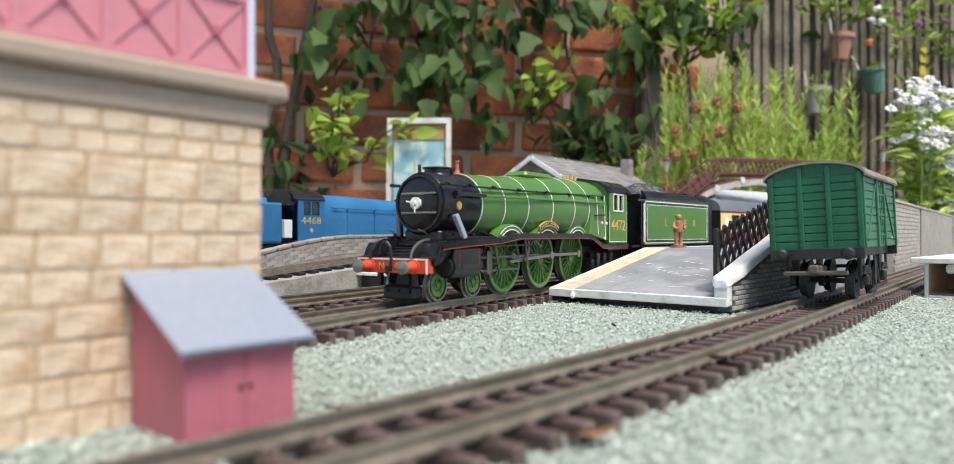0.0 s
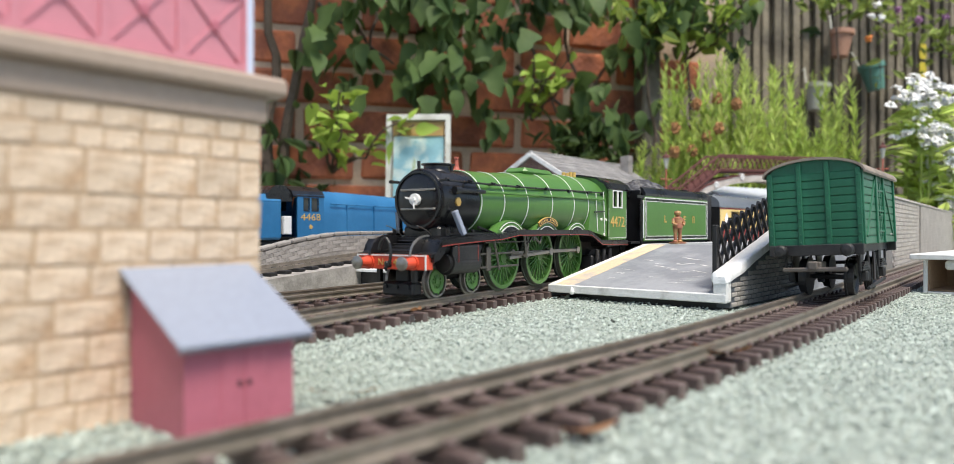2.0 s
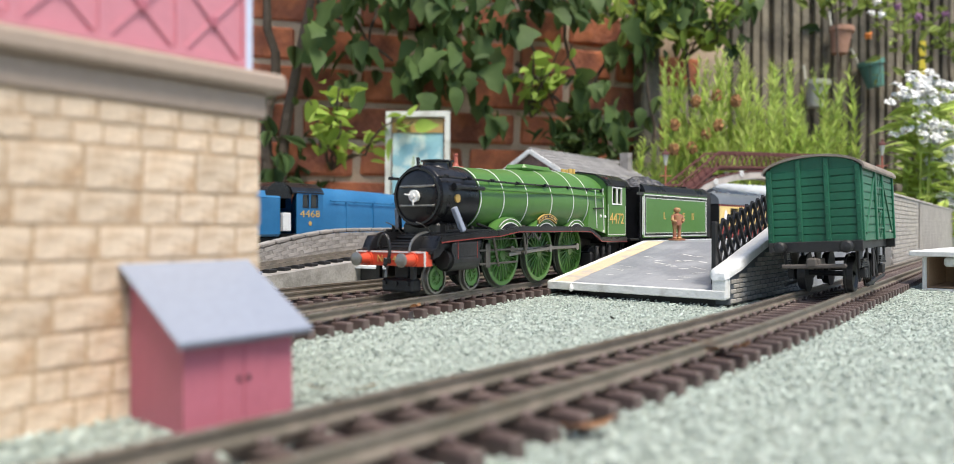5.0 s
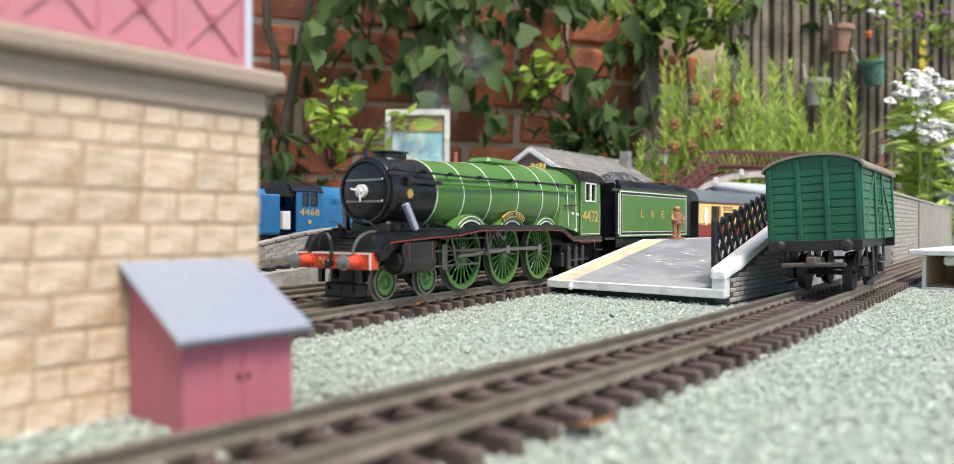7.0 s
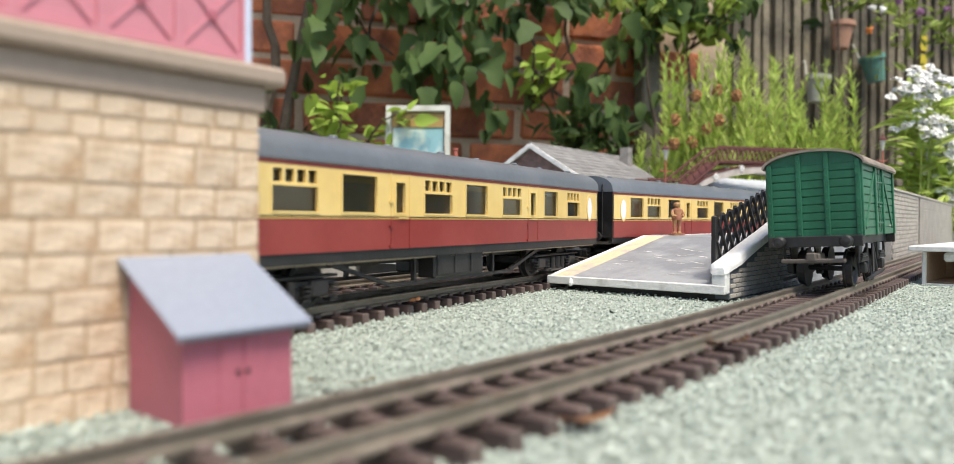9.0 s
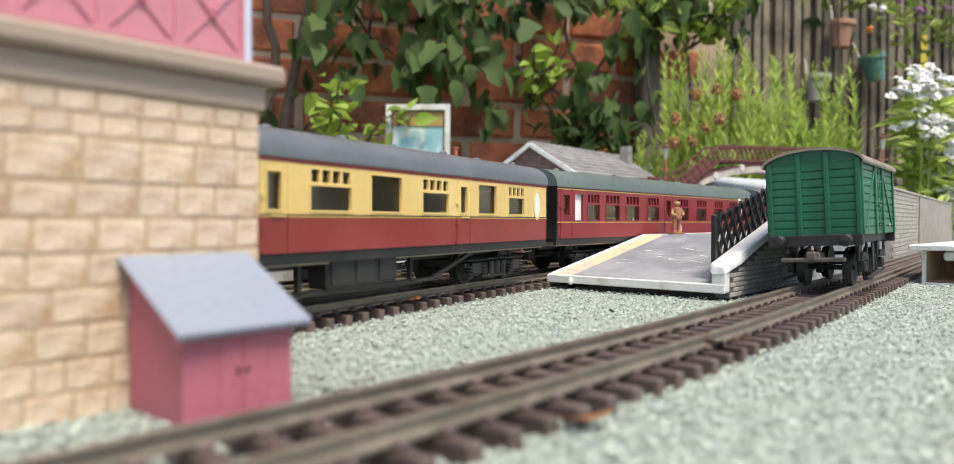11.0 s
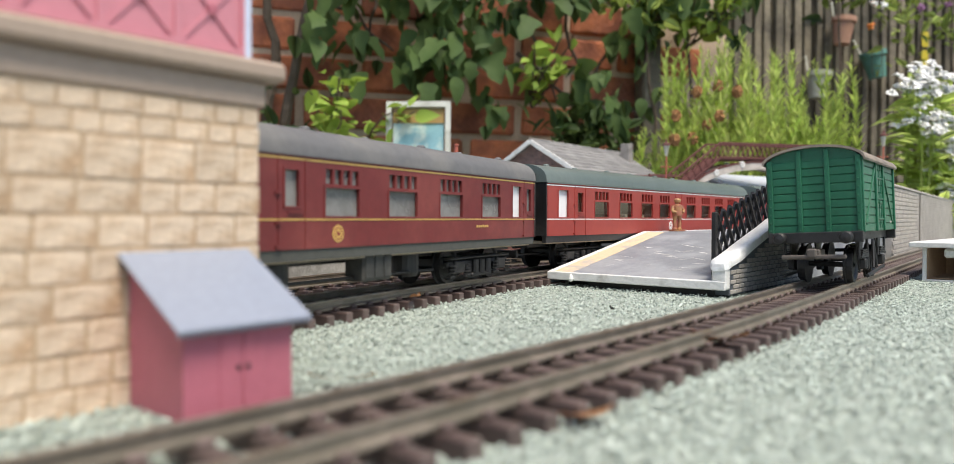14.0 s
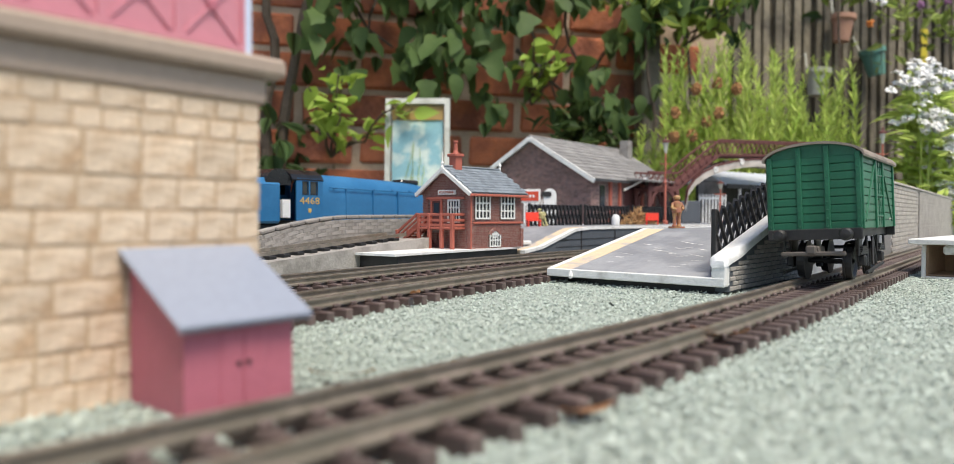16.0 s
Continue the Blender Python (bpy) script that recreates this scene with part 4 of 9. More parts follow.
    for sy in (1, -1):
        y = sy * 0.0118
        cr = nb()
        box(cr, (-DRIVERS[2], y - 0.0004, -0.0008), (-DRIVERS[0], y + 0.0004, 0.0008), 0.0002)
        for q in DRIVERS:
            tube(cr, (-q, y - 0.0006, 0), (-q, y + 0.0006, 0), 0.0017, n=14)
        rods.append((part("coupling_rod", cr, ST, top, "bare steel coupling rod", m=Matrix.Translation((0.0042, 0, 0.0132))), "c"))
        con = nb()
        box(con, (-DRIVERS[1], sy * 0.0130, -0.0007), (-0.0640, sy * 0.0138, 0.0007), 0.0002)
        tube(con, (-DRIVERS[1], sy * 0.0128, 0), (-DRIVERS[1], sy * 0.0140, 0), 0.0017, n=14)
        rods.append((part("connecting_rod", con, ST, top, "bare steel connecting rod", m=Matrix.Translation((0.0042, 0, 0.0132))), "k"))
        vg = nb()
        box(vg, (-0.0820, sy * 0.0142, 0.0150), (-0.0530, sy * 0.0150, 0.0158), 0.0002)
        box(vg, (-0.0820, sy * 0.0142, 0.0098), (-0.0530, sy * 0.0150, 0.0106), 0.0002)
        box(vg, (-0.0600, sy * 0.0140, 0.0088), (-0.0570, sy * 0.0154, 0.0182), 0.0004)
        box(vg, (-0.0900, sy * 0.0146, 0.0195), (-0.0560, sy * 0.0152, 0.0201), 0.0002)
        box(vg, (-0.0650, sy * 0.0146, 0.0205), (-0.0560, sy * 0.0154, 0.0214), 0.0002)
        for a, b in (((-0.0620, 0.0208), (-0.0660, 0.0090)), ((-0.0860, 0.0228), (-0.0880, 0.0130)), ((-0.0940, 0.0230), (-0.0900, 0.0195))):
            tube(vg, (a[0], sy * 0.0152, a[1]), (b[0], sy * 0.0152, b[1]), 0.0005, n=6)
        arc_plate(vg, 0.0060, 0.0072, sy * 0.0140, sy * 0.0152, -0.0830, 0.0190, 120, 240, 8)
        vg.transform(Matrix.Translation((0.009, 0, 0)))
        part("valve_gear_bracket", vg, M["oiled"], top, "grey steel valve gear and slide bars")
        br = nb()
        for a, b in (((-0.0900, 0.0242), (-0.0960, 0.0205)), ((-0.0980, 0.0246), (-0.0960, 0.0205)), ((-0.0900, 0.0242), (-0.0980, 0.0246)), ((-0.0905, 0.0242), (-0.0905, 0.0215))):
            tube(br, (a[0], sy * 0.0155, a[1]), (b[0], sy * 0.0155, b[1]), 0.0005, n=6)
        br.transform(Matrix.Translation((0.006, 0, -0.0016)))
        part("radius_link", br, M["oiled"], top)
    part("main_frames", bx((-0.1850, -0.0058, 0.0060), (-0.0530, 0.0058, 0.0262), 0.0005), M["matblack"], top)
    tr = nb()
    box(tr, (-0.1700, -0.0140, 0.0050), (-0.1480, 0.0140, 0.0120), 0.0008)
    for q in (0.152, 0.160, 0.168):
        box(tr, (-q - 0.0015, 0.0140, 0.0040), (-q + 0.0015, 0.0156, 0.0150), 0.0004)
    tube(tr, (-0.176, 0.0150, 0.0080), (-0.150, 0.0150, 0.0080), 0.0006, n=6)
    part("trailing_truck", tr, M["matblack"], top)
    tw = nb()
    for sy in (-1, 1):
        lathe(tw, [(0.0002, sy * 0.0068), (0.0080, sy * 0.0068), (0.0073, sy * 0.0076), (0.0073, sy * 0.0096), (0.0002, sy * 0.0096)], "y", 24, Matrix.Translation((-0.1585, 0, 0.0073)))
    part("trailing_wheels", tw, M["matblack"], top)
    # cab
    for sy in (1, -1):
        holes = [(-0.1735, -0.1685, 0.0368, 0.0448), (-0.1805, -0.1755, 0.0368, 0.0448)]
        side = part("cab_side", holed(nb(), -0.1870, -0.1620, 0.0195, 0.0468, holes, sy * 0.0155, sy * 0.0165), GR, top, "green cab side with two windows")
        for a, b, c, d in holes:
            part("window_frame", holed(nb(), a - 0.0007, b + 0.0007, c - 0.0007, d + 0.0007, [(a, b, c, d)], sy * 0.0160, sy * 0.0168), WH, side)
        ln = nb()
        for x in (-0.1866, -0.1630):
            box(ln, (x - 0.0001, sy * 0.0165, 0.0205), (x + 0.0001, sy * 0.0166, 0.0360))
        box(ln, (-0.1866, sy * 0.0165, 0.0203), (-0.1630, sy * 0.0166, 0.0206))
        part("white_lining", ln, WH, side)
        letters("4472", 0.0080, M["brass"], side, Matrix.Translation((-0.1748, sy * 0.0166, 0.0286)) @ pose(0, 0, 0, 90, 0, 180 if sy > 0 else 0), "number_lettering", "gold running number", width=1.22)
    part("cab_front", extrude(nb(), [(-0.0165, 0.0195), (0.0165, 0.0195), (0.0165, 0.0468), (0.0120, 0.0510), (0.0, 0.0530), (-0.0120, 0.0510), (-0.0165, 0.0468)], "x", -0.1632, -0.1620), GR, top)
    rf = [(0.0172, 0.0462), (0.0150, 0.0492), (0.0100, 0.0520), (0.0, 0.0536), (-0.0100, 0.0520), (-0.0150, 0.0492), (-0.0172, 0.0462)]
    part("cab_roof", extrude(nb(), rf + [(y * 0.95, z - 0.0008) for y, z in reversed(rf)], "x", -0.1925, -0.1612), BK, top, "black domed cab roof")
    part("cab_interior", bx((-0.1660, -0.0150, 0.0190), (-0.1632, 0.0150, 0.0500)), M["maroonpaint"], top)
    ch = nb()
    tube(ch, (-0.1880, 0.0160, 0.0200), (-0.1880, 0.0160, 0.0420), 0.0004, n=6)
    box(ch, (-0.1930, -0.0150, 0.0160), (-0.1650, 0.0150, 0.0192))
    part("cab_floor", ch, BK, top)
    st = nb()
    for z in (0.0060, 0.0120):
        box(st, (-0.1880, 0.0140, z), (-0.1810, 0.0175, z + 0.0006))
    box(st, (-0.1850, 0.0138, 0.0060), (-0.1840, 0.0144, 0.0190))
    part("cab_steps", st, BK, top)
    return top, wheels, rods


DRIVERS = (0.0690, 0.1003, 0.1316)


def tender():
    top = thing("locomotive_tender", "apple green tender with white lining, coupled behind the locomotive", "tender")
    GR, BK, WH = M["lgreen"], M["black"], M["white"]
    h = 0.0470
    bod = part("tank_body", bx((-h, -0.0158, 0.0175), (h, 0.0158, 0.0440), 0.0006), BK, top)
    for sy in (1, -1):
        sd = part("side_sheet", bx((-h + 0.001, sy * 0.0158, 0.0182), (h - 0.002, sy * 0.0166, 0.0438), 0.0002), GR, top, "green tank side with white and black lining")
        fr = holed(nb(), -h + 0.0015, h - 0.003, 0.0190, 0.0430, [(-h + 0.0020, h - 0.0035, 0.0195, 0.0425)], sy * 0.0166, sy * 0.01672)
        part("white_lining", fr, WH, sd)
        fr = holed(nb(), -h + 0.0021, h - 0.0036, 0.0196, 0.0424, [(-h + 0.0033, h - 0.0048, 0.0208, 0.0412)], sy * 0.0166, sy * 0.01668)
        part("black_lining", fr, BK, sd)
        fr = holed(nb(), -h + 0.0034, h - 0.0049, 0.0209, 0.0411, [(-h + 0.0037, h - 0.0052, 0.0212, 0.0408)], sy * 0.0166, sy * 0.01672)
        part("white_lining", fr, WH, sd)
        for i in range(4):
            x = (0.0190 - i * 0.0135) * sy
            L = nb()
            y0, y1 = sy * 0.0166, sy * 0.0168
            u = -sy
            box(L, (x, y0, 0.0290), (x + u * 0.0009, y1, 0.0332))
            if i == 0:
                box(L, (x, y0, 0.0290), (x + u * 0.0030, y1, 0.0298))
            elif i == 1:
                box(L, (x + u * 0.0026, y0, 0.0290), (x + u * 0.0034, y1, 0.0332))
            elif i == 2:
                for z in (0.0290, 0.0307, 0.0324):
                    box(L, (x, y0, z), (x + u * 0.0032, y1, z + 0.0008))
            else:
                box(L, (x, y0, 0.0324), (x + u * 0.0028, y1, 0.0332))
                box(L, (x + u * 0.0022, y0, 0.0290), (x + u * 0.0030, y1, 0.0332))
            part("gilt_bars", L, M["brass"], sd, "gilt letter strokes")
        rv = extrude(nb(), [(sy * 0.0166, 0.0438), (sy * 0.0166, 0.0452), (sy * 0.0150, 0.0480), (sy * 0.0135, 0.0490), (sy * 0.0130, 0.0484), (sy * 0.0150, 0.0440)], "x", -h, h - 0.004)
        part("flared_coping", rv, BK, top)
        bx0 = nb()
        box(bx0, (-h + 0.001, sy * 0.0145, 0.0125), (h - 0.001, sy * 0.0156, 0.0176), 0.0004)
        for i in range(4):
            x = -0.0345 + i * 0.023
            box(bx0, (x - 0.0022, sy * 0.0150, 0.0060), (x + 0.0022, sy * 0.0168, 0.0110), 0.0006)
            for k in range(3):
                box(bx0, (x - 0.0075 + k * 0.0015, sy * 0.0155, 0.0110 + 0.0008 * k), (x + 0.0075 - k * 0.0015, sy * 0.0168, 0.0117 + k * 0.0008))
            for e in (-0.0040, 0.0040):
                box(bx0, (x + e - 0.0006, sy * 0.0140, 0.0045), (x + e + 0.0006, sy * 0.0152, 0.0130))
        tube(bx0, (-h, sy * 0.0160, 0.0045), (h, sy * 0.0160, 0.0045), 0.0004, n=6)
        part("axlebox_frame", bx0, M["matblack"], top)
    for i in range(4):
        x = -0.0345 + i * 0.023
        wm = nb()
        for sy in (-1, 1):
            lathe(wm, [(0.0002, sy * 0.0068), (0.0085, sy * 0.0068), (0.0077, sy * 0.0076), (0.0076, sy * 0.0096), (0.0063, sy * 0.0096), (0.0055, sy * 0.0088), (0.0002, sy * 0.0092)], "y", 24, Matrix.Translation((x, 0, 0.0077)))
        part("wheelset", wm, M["matblack"], top)
    part("tender_frame", bx((-h, -0.0060, 0.0070), (h, 0.0060, 0.0176)), M["matblack"], top)
    cb = nb()
    nx, ny = 40, 14
    g = []
    for i in range(nx):
        row = []
        for j in range(ny):
            u, v = i / (nx - 1), j / (ny - 1)
            z = 0.0468 + 0.0082 * math.sin(math.pi * v) * math.sin(math.pi * min(1, u * 1.15)) + 0.0018 * noise.noise((i * 0.9, j * 0.9, 5)) + 0.0010 * noise.noise((i * 2.7, j * 2.7, 8))
            row.append(cb.verts.new((h - 0.006 - u * 0.062, -0.0132 + v * 0.0264, z)))
        g.append(row)
    for i in range(nx - 1):
        for j in range(ny - 1):
            cb.faces.new((g[i][j], g[i + 1][j], g[i + 1][j + 1], g[i][j + 1]))
    part("coal_load", cb, M["coal"], top, "heaped glossy model coal")
    part("coal_plate", bx((-h + 0.026, -0.0135, 0.0440), (-h + 0.027, 0.0135, 0.0500)), BK, top)
    part("tank_top", bx((-h, -0.0150, 0.0440), (h - 0.010, 0.0150, 0.0452)), BK, top)
    fp = nb()
    box(fp, (h, -0.0150, 0.0170), (h + 0.010, 0.0150, 0.0182))
    box(fp, (h - 0.001, -0.0150, 0.0180), (h, 0.0150, 0.0470))
    for sy in (1, -1):
        tube(fp, (h + 0.0015, sy * 0.0162, 0.0185), (h + 0.0015, sy * 0.0162, 0.0420), 0.0006, n=6)
        box(fp, (h - 0.003, sy * 0.0160, 0.0425), (h + 0.006, sy * 0.0166, 0.0440))
    part("front_plate", fp, BK, top)
    hr = nb()
    for sy in (1, -1):
        tube(hr, (h - 0.0005, sy * 0.0170, 0.0200), (h - 0.0005, sy * 0.0170, 0.0415), 0.0004, n=6)
    part("handrail", hr, WH, top)
    rg = nb()
    extrude(rg, [(-0.0150, 0.0180), (0.0150, 0.0180), (0.0150, 0.0470), (0.0100, 0.0500), (-0.0100, 0.0500), (-0.0150, 0.0470)], "x", -h - 0.0090, -h)
    part("rear_connection", rg, M["matblack"], top, "black corridor connection at the rear")
    return top


# ---- the train: (thing, metres of its middle behind the engine's front) ----
train = []
eng, eng_wheels, eng_rods = engine()
train.append((eng, 0.0))
tend = tender()
train.append((tend, 0.2530))


def rear(L, rows):
    return [(-L / 2 + r, w, k) for r, w, k in rows]


CG = [(0.247, 0.005, "o"), (0.232, 0.0150, "p"), (0.2119, 0.0166, "v"), (0.1863, 0.0157, "p"), (0.167, 0.005, "d"), (0.1456, 0.017, "v"), (0.1203, 0.0157, "p"), (0.0926, 0.0165, "v"), (0.074, 0.005, "d"), (0.056, 0.0145, "p"), (0.031, 0.0146, "v"), (0.011, 0.005, "o")]
cg = coach("cream and crimson corridor coach with slate grey roof", M["cream"], M["crimson"], M["croof2"], rear(0.258, CG), L=0.258, lining=None, plan="B", raise_waist=0.0022, truss=True)
for sy in (1, -1):
    part("waist_line", bx((-0.129, sy * 0.0178, 0.0254), (0.129, sy * 0.01793, 0.0258)), M["black"], cg)
    part("gold_line", bx((-0.129, sy * 0.0178, 0.0250), (0.129, sy * 0.01793, 0.0254)), M["brass"], cg)
    part("cantrail_line", bx((-0.129, sy * 0.0178, 0.0388), (0.129, sy * 0.01793, 0.0398)), M["crimson"], cg)
Q1 = 0.3153
train.append((cg, Q1 + 0.129))
train.append((copy_thing(cg, Matrix()), Q1 + 0.278 + 0.129))
QR = Q1 + 0.278 + 0.258 + 0.0145   # front of the first maroon coach


def crest(ob, x, z, m1):
    W = 0.0178
    c = part("round_crest", lathe(nb(), [(0.0001, 0), (0.0024, 0), (0.0024, 0.00012), (0.0001, 0.00012)], "y", 20, Matrix.Translation((x, W, z))), m1, ob)
    part("crest_ring", lathe(nb(), [(0.0015, 0), (0.0017, 0), (0.0017, 0.0002), (0.0015, 0.0002), (0.0015, 0)], "y", 20, Matrix.Translation((x, W, z))), M["crimson"], c)
    part("crest_emblem", bx((x - 0.0007, W, z - 0.0005), (x + 0.0007, W + 0.0002, z + 0.0005), 0.0001), M["crimson"], c)


def bars(ob, x, z, n, w, h, m1, gap=0.0004):
    b = nb()
    for i in range(n):
        box(b, (x - i * (w + gap) - w, 0.0178, z), (x - i * (w + gap), 0.01793, z + h))
    part("lettering_bars", b, m1, ob)


R1 = [(0.255, 0.0055, "d"), (0.2440, 0.0080, "b"), (0.2300, 0.0120, "v"), (0.2105, 0.0150, "v"), (0.1885, 0.0152, "v"), (0.1633, 0.0144, "v"), (0.1434, 0.0053, "d"), (0.123, 0.0166, "v"), (0.094, 0.0156, "v"), (0.065, 0.0148, "v"), (0.0374, 0.0145, "v"), (0.0185, 0.0075, "b"), (0.0060, 0.005, "d")]
r1 = coach("maroon coach with gold lining and grey green roof", M["maroon"], M["maroon"], M["croof"], rear(0.263, R1), L=0.263, lining=M["brass"])
crest(r1, -0.1315 + 0.127, 0.0195, M["white"])
bars(r1, -0.1315 + 0.0300, 0.0206, 5, 0.0016, 0.0012, M["brass"])
bars(r1, -0.1315 + 0.0080, 0.0185, 1, 0.0020, 0.0035, M["brass"])
sp = part("paint_spot", lathe(nb(), [(0.0001, 0), (0.0018, 0), (0.0014, 0.0008), (0.0001, 0.0010)], "y", 12, Matrix.Translation((-0.1315 + 0.0270, 0.0178, 0.0388))), M["white"], r1, "white blob on the cantrail")
train.append((r1, QR + 0.1315))
RC = [(0.264 - f, w, k) for f, w, k in ((0.0142, 0.0115, "v"), (0.04, 0.0122, "v"), (0.066, 0.0165, "v"), (0.091, 0.0165, "v"), (0.110, 0.0060, "d"), (0.1357, 0.0160, "v"), (0.160, 0.005, "d"), (0.1865, 0.0120, "v"), (0.2143, 0.0112, "v"), (0.230, 0.005, "d"), (0.250, 0.0120, "v"))]
rc = coach("maroon restaurant car with white lining and crest", M["maroon"], M["maroon"], M["croof"], rear(0.264, RC), L=0.264, lining=M["white"], texts=[("RESTAURANT CAR", 0.132 - 0.188, 0.0205, 0.0043, M["white"])])
crest(rc, 0.132 - 0.133, 0.0198, M["white"])
bars(rc, 0.132 - 0.247, 0.0206, 5, 0.0014, 0.0010, M["brass"])
train.append((rc, QR + 0.2795 + 0.132 - 0.0015))
M2 = [(0.255, 0.0055, "d"), (0.2430, 0.0085, "b"), (0.2230, 0.0155, "v"), (0.1960, 0.0155, "v"), (0.1720, 0.0150, "v"), (0.149, 0.0054, "d"), (0.129, 0.015, "v"), (0.0994, 0.0160, "v"), (0.07, 0.0155, "v"), (0.04, 0.0155, "v"), (0.0176, 0.0085, "b"), (0.0060, 0.005, "d")]
m2 = coach("weathered brownish maroon coach with grey underframe", M["maroon2"], M["maroon2"], mat("dusty_grey_roof", (0.13, 0.13, 0.135), 0.65, 0, 0.1, 40, 0.1, 300, (0.17, 0.165, 0.16)), rear(0.266, M2), L=0.266, lining=M["brass"], skirt=mat("dusty_green_grey_solebar", (0.075, 0.076, 0.068), 0.75, 0, 0.12), plan="B", glaze=M["hazeglass"])
crest(m2, -0.133 + 0.131, 0.0198, M["brass"])
bars(m2, -0.133 + 0.0520, 0.0206, 6, 0.0012, 0.0009, M["brass"])
train.append((m2, QR + 0.5645 + 0.132))
M3 = [(0.250, 0.0090, "b"), (0.2350, 0.0055, "d"), (0.2140, 0.0145, "v"), (0.1880, 0.0145, "v"), (0.1630, 0.0145, "v"), (0.1400, 0.0140, "v"), (0.1210, 0.0050, "d"), (0.1020, 0.0145, "v"), (0.0780, 0.0145, "v"), (0.0550, 0.0145, "v"), (0.0320, 0.0145, "v"), (0.0100, 0.005, "d")]
BRICKRED = mat("brick_red_coach_paint", (0.29, 0.034, 0.026), 0.38, 0, 0.05, 40, 0.03, 500, (0.32, 0.046, 0.036))
m3 = coach("bright crimson coach with white lining and grey green roof", BRICKRED, BRICKRED, M["croof"], rear(0.264, M3), L=0.264, lining=M["white"], plan="B")
crest(m3, -0.132 + 0.132, 0.0198, M["white"])
bars(m3, -0.132 + 0.040, 0.0206, 4, 0.0016, 0.0012, M["white"])
fg = nb()
lathe(fg, [(0.0001, 0.0200), (0.0017, 0.0202), (0.0020, 0.0235), (0.0022, 0.0262), (0.0010, 0.0272), (0.0013, 0.0284), (0.0011, 0.0300), (0.0001, 0.0304)], "z", 12, Matrix.Translation((-0.132 + 0.210, 0.008, 0)))
part("seated_figure", fg, M["straw"], m3, "tiny seated passenger model")
train.append((m3, QR + 0.8465 + 0.131))
VN = [(0.156 - f, w, k) for f, w, k in ((0.025, 0.0085, "t"), (0.0427, 0.0055, "d"), (0.081, 0.0085, "t"), (0.108, 0.005, "d"), (0.135, 0.0075, "t"))]
vn = coach("crimson parcels van with plain sides, last in the train", M["brightred"], M["brightred"], M["croof"], rear(0.156, VN), L=0.156, plan="B", axles=True)
vb = nb()
for x in (0.050, 0.041, 0.031, 0.016, -0.003, -0.013, -0.030, -0.040):
    box(vb, (x - 0.0001, 0.0178, 0.0165), (x + 0.0001, 0.01805, 0.0385))
for x, z in ((0.062, 0.0290), (0.062, 0.0225), (0.062, 0.0365)):
    box(vb, (x - 0.006, 0.0178, z), (x + 0.010, 0.0181, z + 0.0006), 0.0002)
for x in (0.055, 0.020, -0.002, -0.020):
    for k in range(4):
        box(vb, (x - 0.003, 0.0178, 0.0185 + k * 0.0009), (x + 0.003, 0.0180, 0.0189 + k * 0.0009))
part("panel_beading", vb, M["brightred"], vn)
for z, n, w in ((0.0335, 2, 0.002), (0.0315, 4, 0.0022), (0.0255, 5, 0.0018), (0.0240, 5, 0.0018), (0.0225, 5, 0.0018), (0.0190, 3, 0.0016)):
    bars(vn, -0.0640, z, n, w, 0.0008, M["white"])
train.append((vn, QR + 1.1115 + 0.0195 + 0.078))

# distance of the rear of the first maroon coach along the line
REAR = [(0.0, 1.1118), (6.45, 1.1118), (6.6, 1.1090), (6.8, 1.0985), (7.0, 1.0814), (7.25, 1.0455), (7.5, 1.0050), (8.0, 0.9085), (8.5, 0.8034), (9.0, 0.6918), (9.2, 0.6560), (10.0, 0.5220), (11.0, 0.3600),
        (11.3, 0.2995), (11.5, 0.2555), (12.0, 0.1212), (12.5, -0.0323), (13.0, -0.1689), (13.5, -0.3163), (14.0, -0.4959), (14.5, -0.6863), (15.0, -0.8585), (15.5, -1.0370), (16.0, -1.2050)]
SHIFT = Q1 + 0.278 + 0.258 + 0.0145 + 0.263


def engine_front(t):
    """Where the engine's front stands along the main line, gliding through the rows."""
    for (a, p), (b, q) in zip(REAR, REAR[1:]):
        if a <= t <= b:
            return p + (q - p) * (t - a) / (b - a) - SHIFT
    return REAR[-1][1] - SHIFT


def on_main(s, half=0.06):
    a, b = main_line(s - half)[0], main_line(s + half)[0]
    t = (b - a).normalized()
    p = (a + b) / 2
    n = Vector((-t.y, t.x, 0))
    return Matrix(((-t.x, -n.x, 0, p.x), (-t.y, -n.y, 0, p.y), (0, 0, 1, RAIL), (0, 0, 0, 1)))


def engine_pose(s):
    """The engine's frame starts at its front; its wheels keep it on the line."""
    a, b = main_line(s + 0.035)[0], main_line(s + 0.155)[0]
    t = (b - a).normalized()
    n = Vector((-t.y, t.x, 0))
    p = a - t * 0.035
    return Matrix(((-t.x, -n.x, 0, p.x), (-t.y, -n.y, 0, p.y), (0, 0, 1, RAIL), (0, 0, 0, 1)))


# ---- steam from the chimney: faint puffs that wait in the smokebox, then rise and drift away ----
STEAM = mat("grey_white_steam_droplet", (0.62, 0.67, 0.72), 1.0, 0, 0.02, 60, spec=0.0)
PUFFS = ((6.70, 0.9, 0.030), (6.84, 0.8, 0.020), (6.95, 1.0, 0.028), (7.04, 0.8, 0.010), (7.12, 1.0, 0.024), (7.20, 0.9, 0.014), (7.29, 0.8, 0.020))


